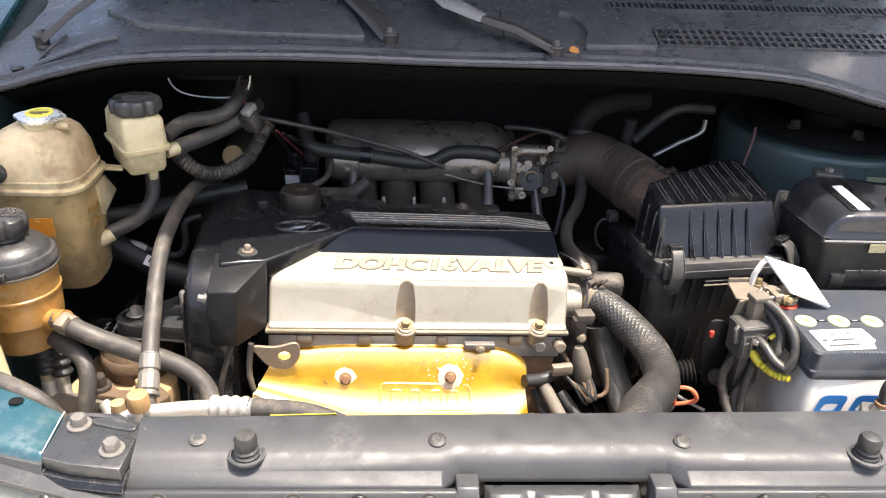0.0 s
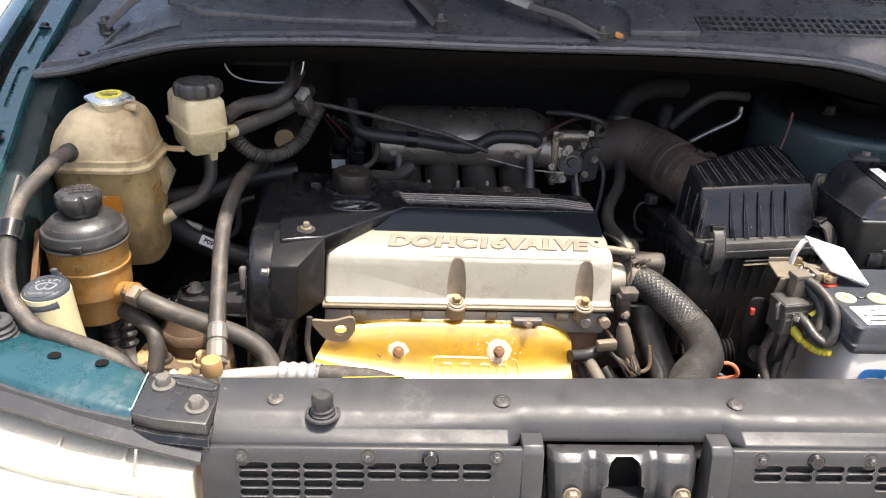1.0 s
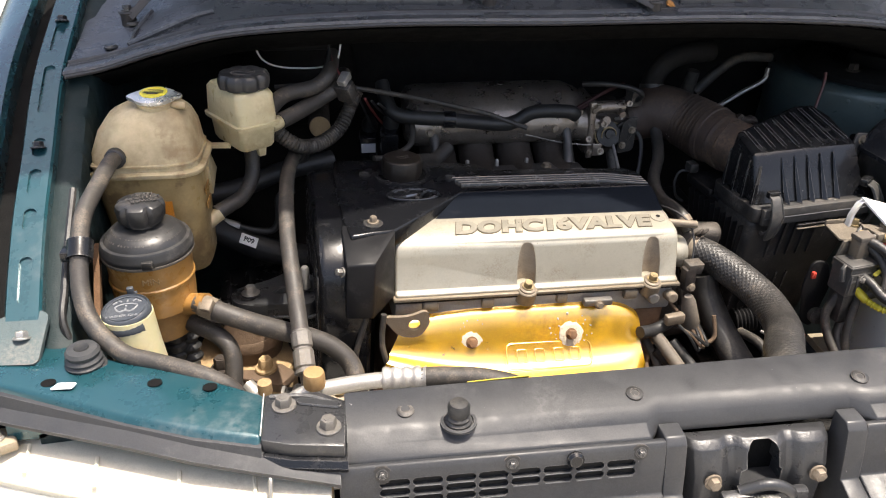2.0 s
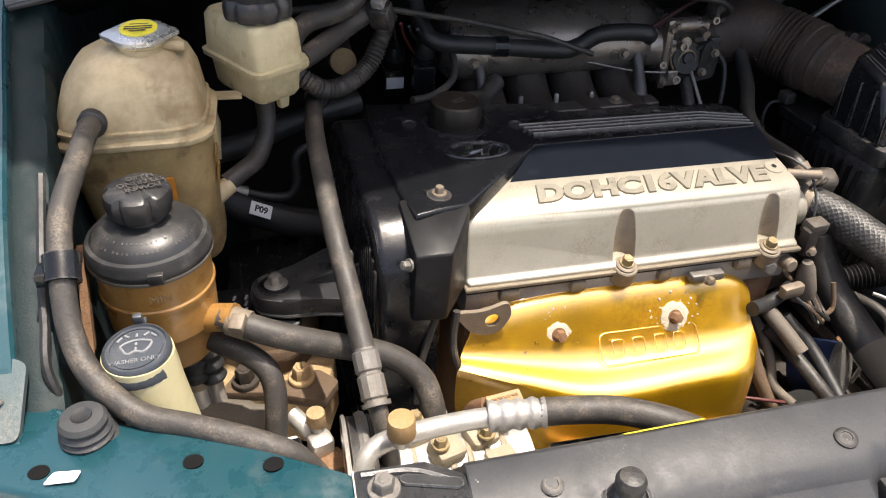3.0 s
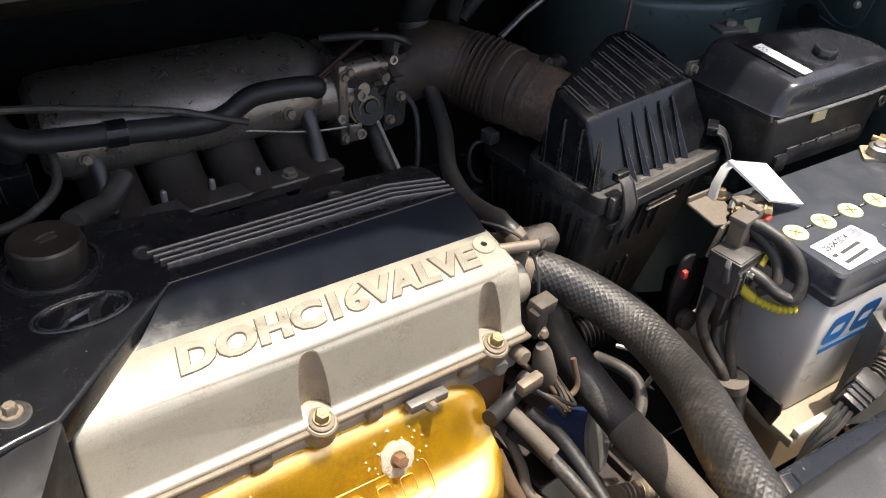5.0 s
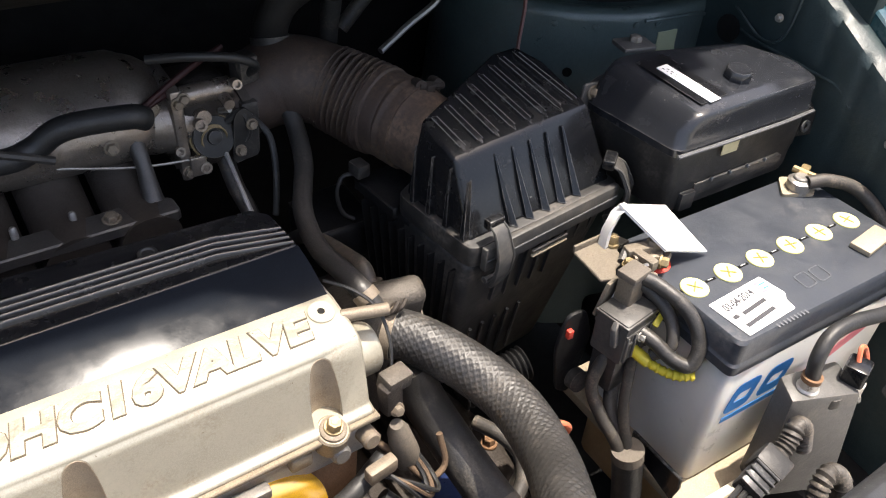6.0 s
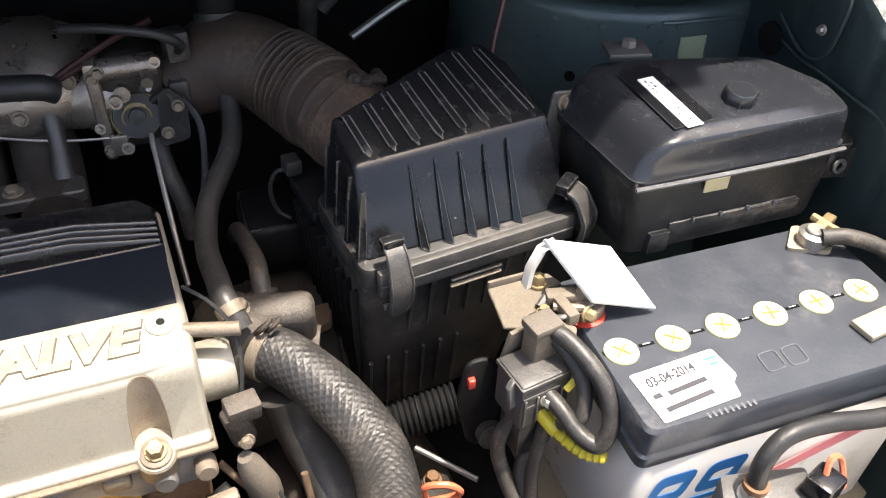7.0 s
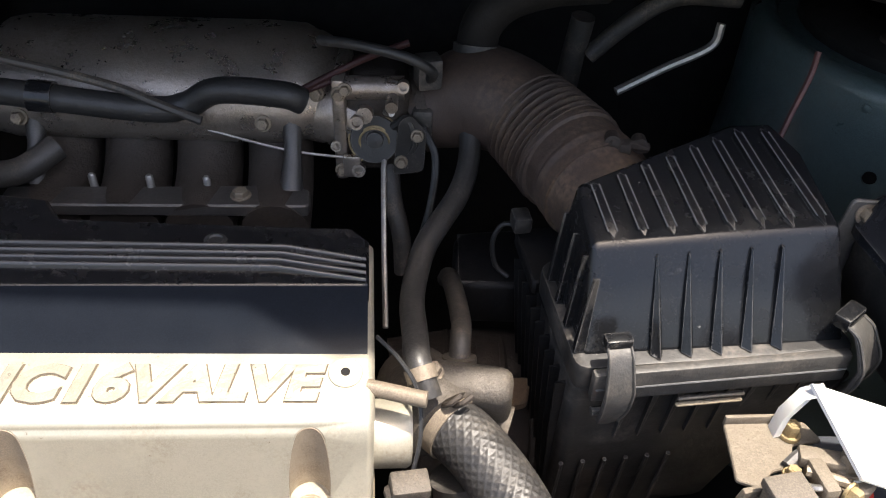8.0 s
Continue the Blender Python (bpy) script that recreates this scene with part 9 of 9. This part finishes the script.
part("connector_base", lathe([(0.013, 0), (0.013, 0.018), (0.010, 0.02)], 20, pose(0.684, 0.722, 0.82)), M_ALUBRIGHT, cu_)
part("connector", box(0.024, 0.022, 0.022, pose(0.684, 0.722, 0.838, 0, 0, 20), 0.003), M_BLACK, cu_)
part("connector_wire", tube([(0.684, 0.724, 0.858), (0.690, 0.730, 0.870), (0.702, 0.73, 0.862), (0.705, 0.72, 0.84)], 0.0024, 6), M_ORANGE, cu_)
part("cable", tube([(0.632, 0.735, 0.855), (0.636, 0.740, 0.878), (0.655, 0.745, 0.892), (0.69, 0.745, 0.892), (0.73, 0.742, 0.885), (0.758, 0.742, 0.88)], 0.0072, 12), M_RUBBERCLEAN, cu_, "black cable bowed over the unit")
single("corrugated_tail", tube([(0.59, 0.66, 0.74), (0.598, 0.672, 0.785), (0.615, 0.675, 0.795), (0.632, 0.668, 0.775), (0.64, 0.66, 0.73)], 0.009, 12, 18, radius=lambda s: 0.009 + 0.0011 * math.sin(s * 2 * math.pi / 0.005)), M_RUBBER, "small grey corrugated conduit loop", "conduit", "corrugated conduits")
for k, (x, y, z) in enumerate(((0.775, 0.735, 0.875), (0.80, 0.72, 0.84), (0.755, 0.70, 0.80), (0.79, 0.68, 0.80), (0.60, 0.655, 0.73))):
    c = thing("wiring_plug", (x, y, z), "dusty black wiring connector in the front corner", "connector", "connectors")
    part("shell", box(0.03, 0.024, 0.03, pose(x, y, z - 0.015, 10 * k, 15, 25 * k), 0.004), M_BLACKDUSTY, c)
    part("collar", lathe([(0.012, 0), (0.013, 0.004), (0.012, 0.014)], 16, pose(x, y, z + 0.014, 10 * k, 15)), M_BLACK, c)
    part("wire", tube([(x, y, z), (x + 0.02, y - 0.02, z - 0.01), (x + 0.03, y - 0.03, z - 0.05)], 0.004, 8), M_RED if k == 0 else M_RUBBERCLEAN, c)
gb = thing("gearbox", (0.36, 1.12, 0.60), "grimy brown gearbox casting deep beside the engine, darkened for shade", "gearbox")
part("casing", tube([(0.27, 1.10, 0.70), (0.34, 1.11, 0.705), (0.42, 1.12, 0.70)], 0.085, 24, 6, radius=lambda s: 0.085 - 0.10 * max(0.0, s - 0.09)), M_GEAR, gb)
for k in range(5):
    part("casing_rib", tube([(0.29 + 0.026 * k, 1.107 + 0.084 * math.sin(a), 0.703 + 0.084 * math.cos(a)) for a in np.linspace(-1.3, 1.0, 10)], 0.004, 6, 2), M_GEAR, gb)
part("shift_bracket", bevel_all(prism(rounded([(0.33, 1.03), (0.385, 1.045), (0.39, 1.075), (0.335, 1.07)], 0.006), 0.79, 0.80), 0.002, 1), M_MOUNTRUBBER, gb, "brown dusty cable bracket")
part("bracket_bolt", hex_bolt(0.006, 0.010, pose(0.36, 1.055, 0.80)), M_TANMETAL, gb)
rs = thing("air_resonator", (0.36, 1.18, 0.80), "black plastic resonator box in the shade below the intake duct", "resonator")
part("lid_rim", tube([(0.325, 1.145, 0.848), (0.395, 1.145, 0.848), (0.397, 1.225, 0.848), (0.325, 1.215, 0.848), (0.325, 1.145, 0.848)], 0.0016, 8, 1), M_BLACKDUSTY, rs)
part("body", bevel_all(prism(rounded([(0.32, 1.14), (0.40, 1.14), (0.40, 1.23), (0.32, 1.22)], 0.02), 0.80, 0.85), 0.01, 3), M_INLET, rs)

M_DULLRED = material("grimy_red_wire", (0.075, 0.016, 0.013), 0.6, tone=0.3)
for pts, r, m_, lab in (
        ([(0.225, 0.885, 0.765), (0.235, 0.865, 0.745), (0.240, 0.845, 0.72), (0.238, 0.825, 0.70), (0.252, 0.800, 0.69)], 0.006, M_HOSEDUST, "tan dusty wire sleeve beside the heat shield"),
        ([(0.185, 0.815, 0.70), (0.215, 0.804, 0.70), (0.24, 0.800, 0.695)], 0.0022, M_DULLRED, "faded red wire low beside the engine"),
        ([(0.235, 0.872, 0.78), (0.248, 0.845, 0.765), (0.258, 0.822, 0.752)], 0.0095, M_HOSEDUST, "tan dusty end sleeve on a conduit"),
        ([(0.39, 0.915, 0.745), (0.402, 0.885, 0.748), (0.408, 0.862, 0.742), (0.398, 0.842, 0.73), (0.38, 0.83, 0.72)], 0.0075, M_RUBBER, "tan dusty hose bending below the radiator hose"),
        ([(0.432, 0.925, 0.735), (0.475, 0.875, 0.735)], 0.0028, M_STEEL, "thin bare rod below the air box"),
        ([(0.205, 0.862, 0.795), (0.235, 0.875, 0.79), (0.268, 0.887, 0.80)], 0.009, M_RUBBERCLEAN, "black ribbed conduit at the exhaust side"),
        ([(0.235, 0.795, 0.69), (0.27, 0.79, 0.685), (0.31, 0.80, 0.68), (0.33, 0.82, 0.66)], 0.0055, M_RUBBERCLEAN, "black wire across the lower bay"),
        ([(0.262, 0.905, 0.815), (0.285, 0.885, 0.79), (0.305, 0.870, 0.765), (0.325, 0.872, 0.770), (0.325, 0.885, 0.80)], 0.0032, M_MOUNTRUBBER, "tan frayed wires hanging from the sensor")):
    single("wiring_conduit", tube(pts, r, 10) if len(pts) > 2 else tube(pts, r, 8), m_, lab, "conduit", "engine conduits")
single("corrugated_duct", tube([(0.405, 0.965, 0.73), (0.44, 0.962, 0.735), (0.485, 0.957, 0.745)], 0.02, 18, 40, radius=lambda s: 0.019 + 0.0018 * math.sin(s * 2 * math.pi / 0.006)), M_INLET, "black corrugated duct below the air box", "duct")
# brackets painted bay black, since sunlit dust stood out down here
for (x, y, z), t_ in (((0.24, 0.80, 0.66), 20), ((0.30, 0.83, 0.64), -15), ((0.265, 0.77, 0.64), 40), ((0.34, 0.79, 0.62), 10)):
    single("low_bracket", bevel_all(prism(rounded([(-0.03, -0.02), (0.03, -0.016), (0.034, 0.014), (0.0, 0.024), (-0.028, 0.016)], 0.008), 0, 0.012, pose(x, y, z, 12, -8, t_)), 0.002, 1), M_BAY, "cast bracket low beside the engine, blacked to sink into shade", "bracket", "dusty brackets")
part("top_rail", box(0.62, 0.034, 0.016, pose(CX, 0.634, 0.860), 0.003), M_BLACK, fan)
single("yellow_label", box(0.064, 0.0085, 0.0010, pose(-0.061, 0.5886, 0.9506, -50, 0, 2.7) @ pose(0, 0, 0.0003), 0.0003, 1), M_YELLOWTAPE, "yellow warning strip on the rear edge of the panel cover", "label")
fp = thing("wiring_plug", (0.55, 0.704, 0.79), "grey two-part wiring connector with a cable tail", "connector", "connectors")
fm_ = frame_of((0.548, 0.704, 0.80), (0.98, 0.2, 0.05), (-0.2, 0.9, 0.3))
part("shell", box(0.044, 0.024, 0.020, fm_ @ pose(0, 0, -0.010), 0.003), M_LATCH, fp)
part("socket", box(0.026, 0.030, 0.026, fm_ @ pose(0.018, 0, -0.013), 0.004), M_BLACKDUSTY, fp)
for k in range(3):
    part("shell_rib", box(0.003, 0.026, 0.003, fm_ @ pose(-0.014 + 0.009 * k, 0, 0.0095), 0.0008, 1), M_LATCH, fp)
    part("wire", tube([fm_ @ Vector((-0.022, -0.006 + 0.006 * k, 0)), fm_ @ Vector((-0.05, -0.008 + 0.006 * k, -0.006)), (0.478, 0.690 + 0.004 * k, 0.775), (0.455, 0.69, 0.73)], 0.0028, 6), M_RUBBERCLEAN, fp)
part("tail", tube([fm_ @ Vector((0.03, 0, 0)), (0.592, 0.712, 0.812), (0.604, 0.716, 0.822), (0.618, 0.716, 0.812), (0.625, 0.712, 0.785)], 0.0085, 12, 18, radius=lambda s: 0.0085 + 0.0011 * math.sin(s * 2 * math.pi / 0.005)), M_RUBBER, fp, "grey corrugated tail")
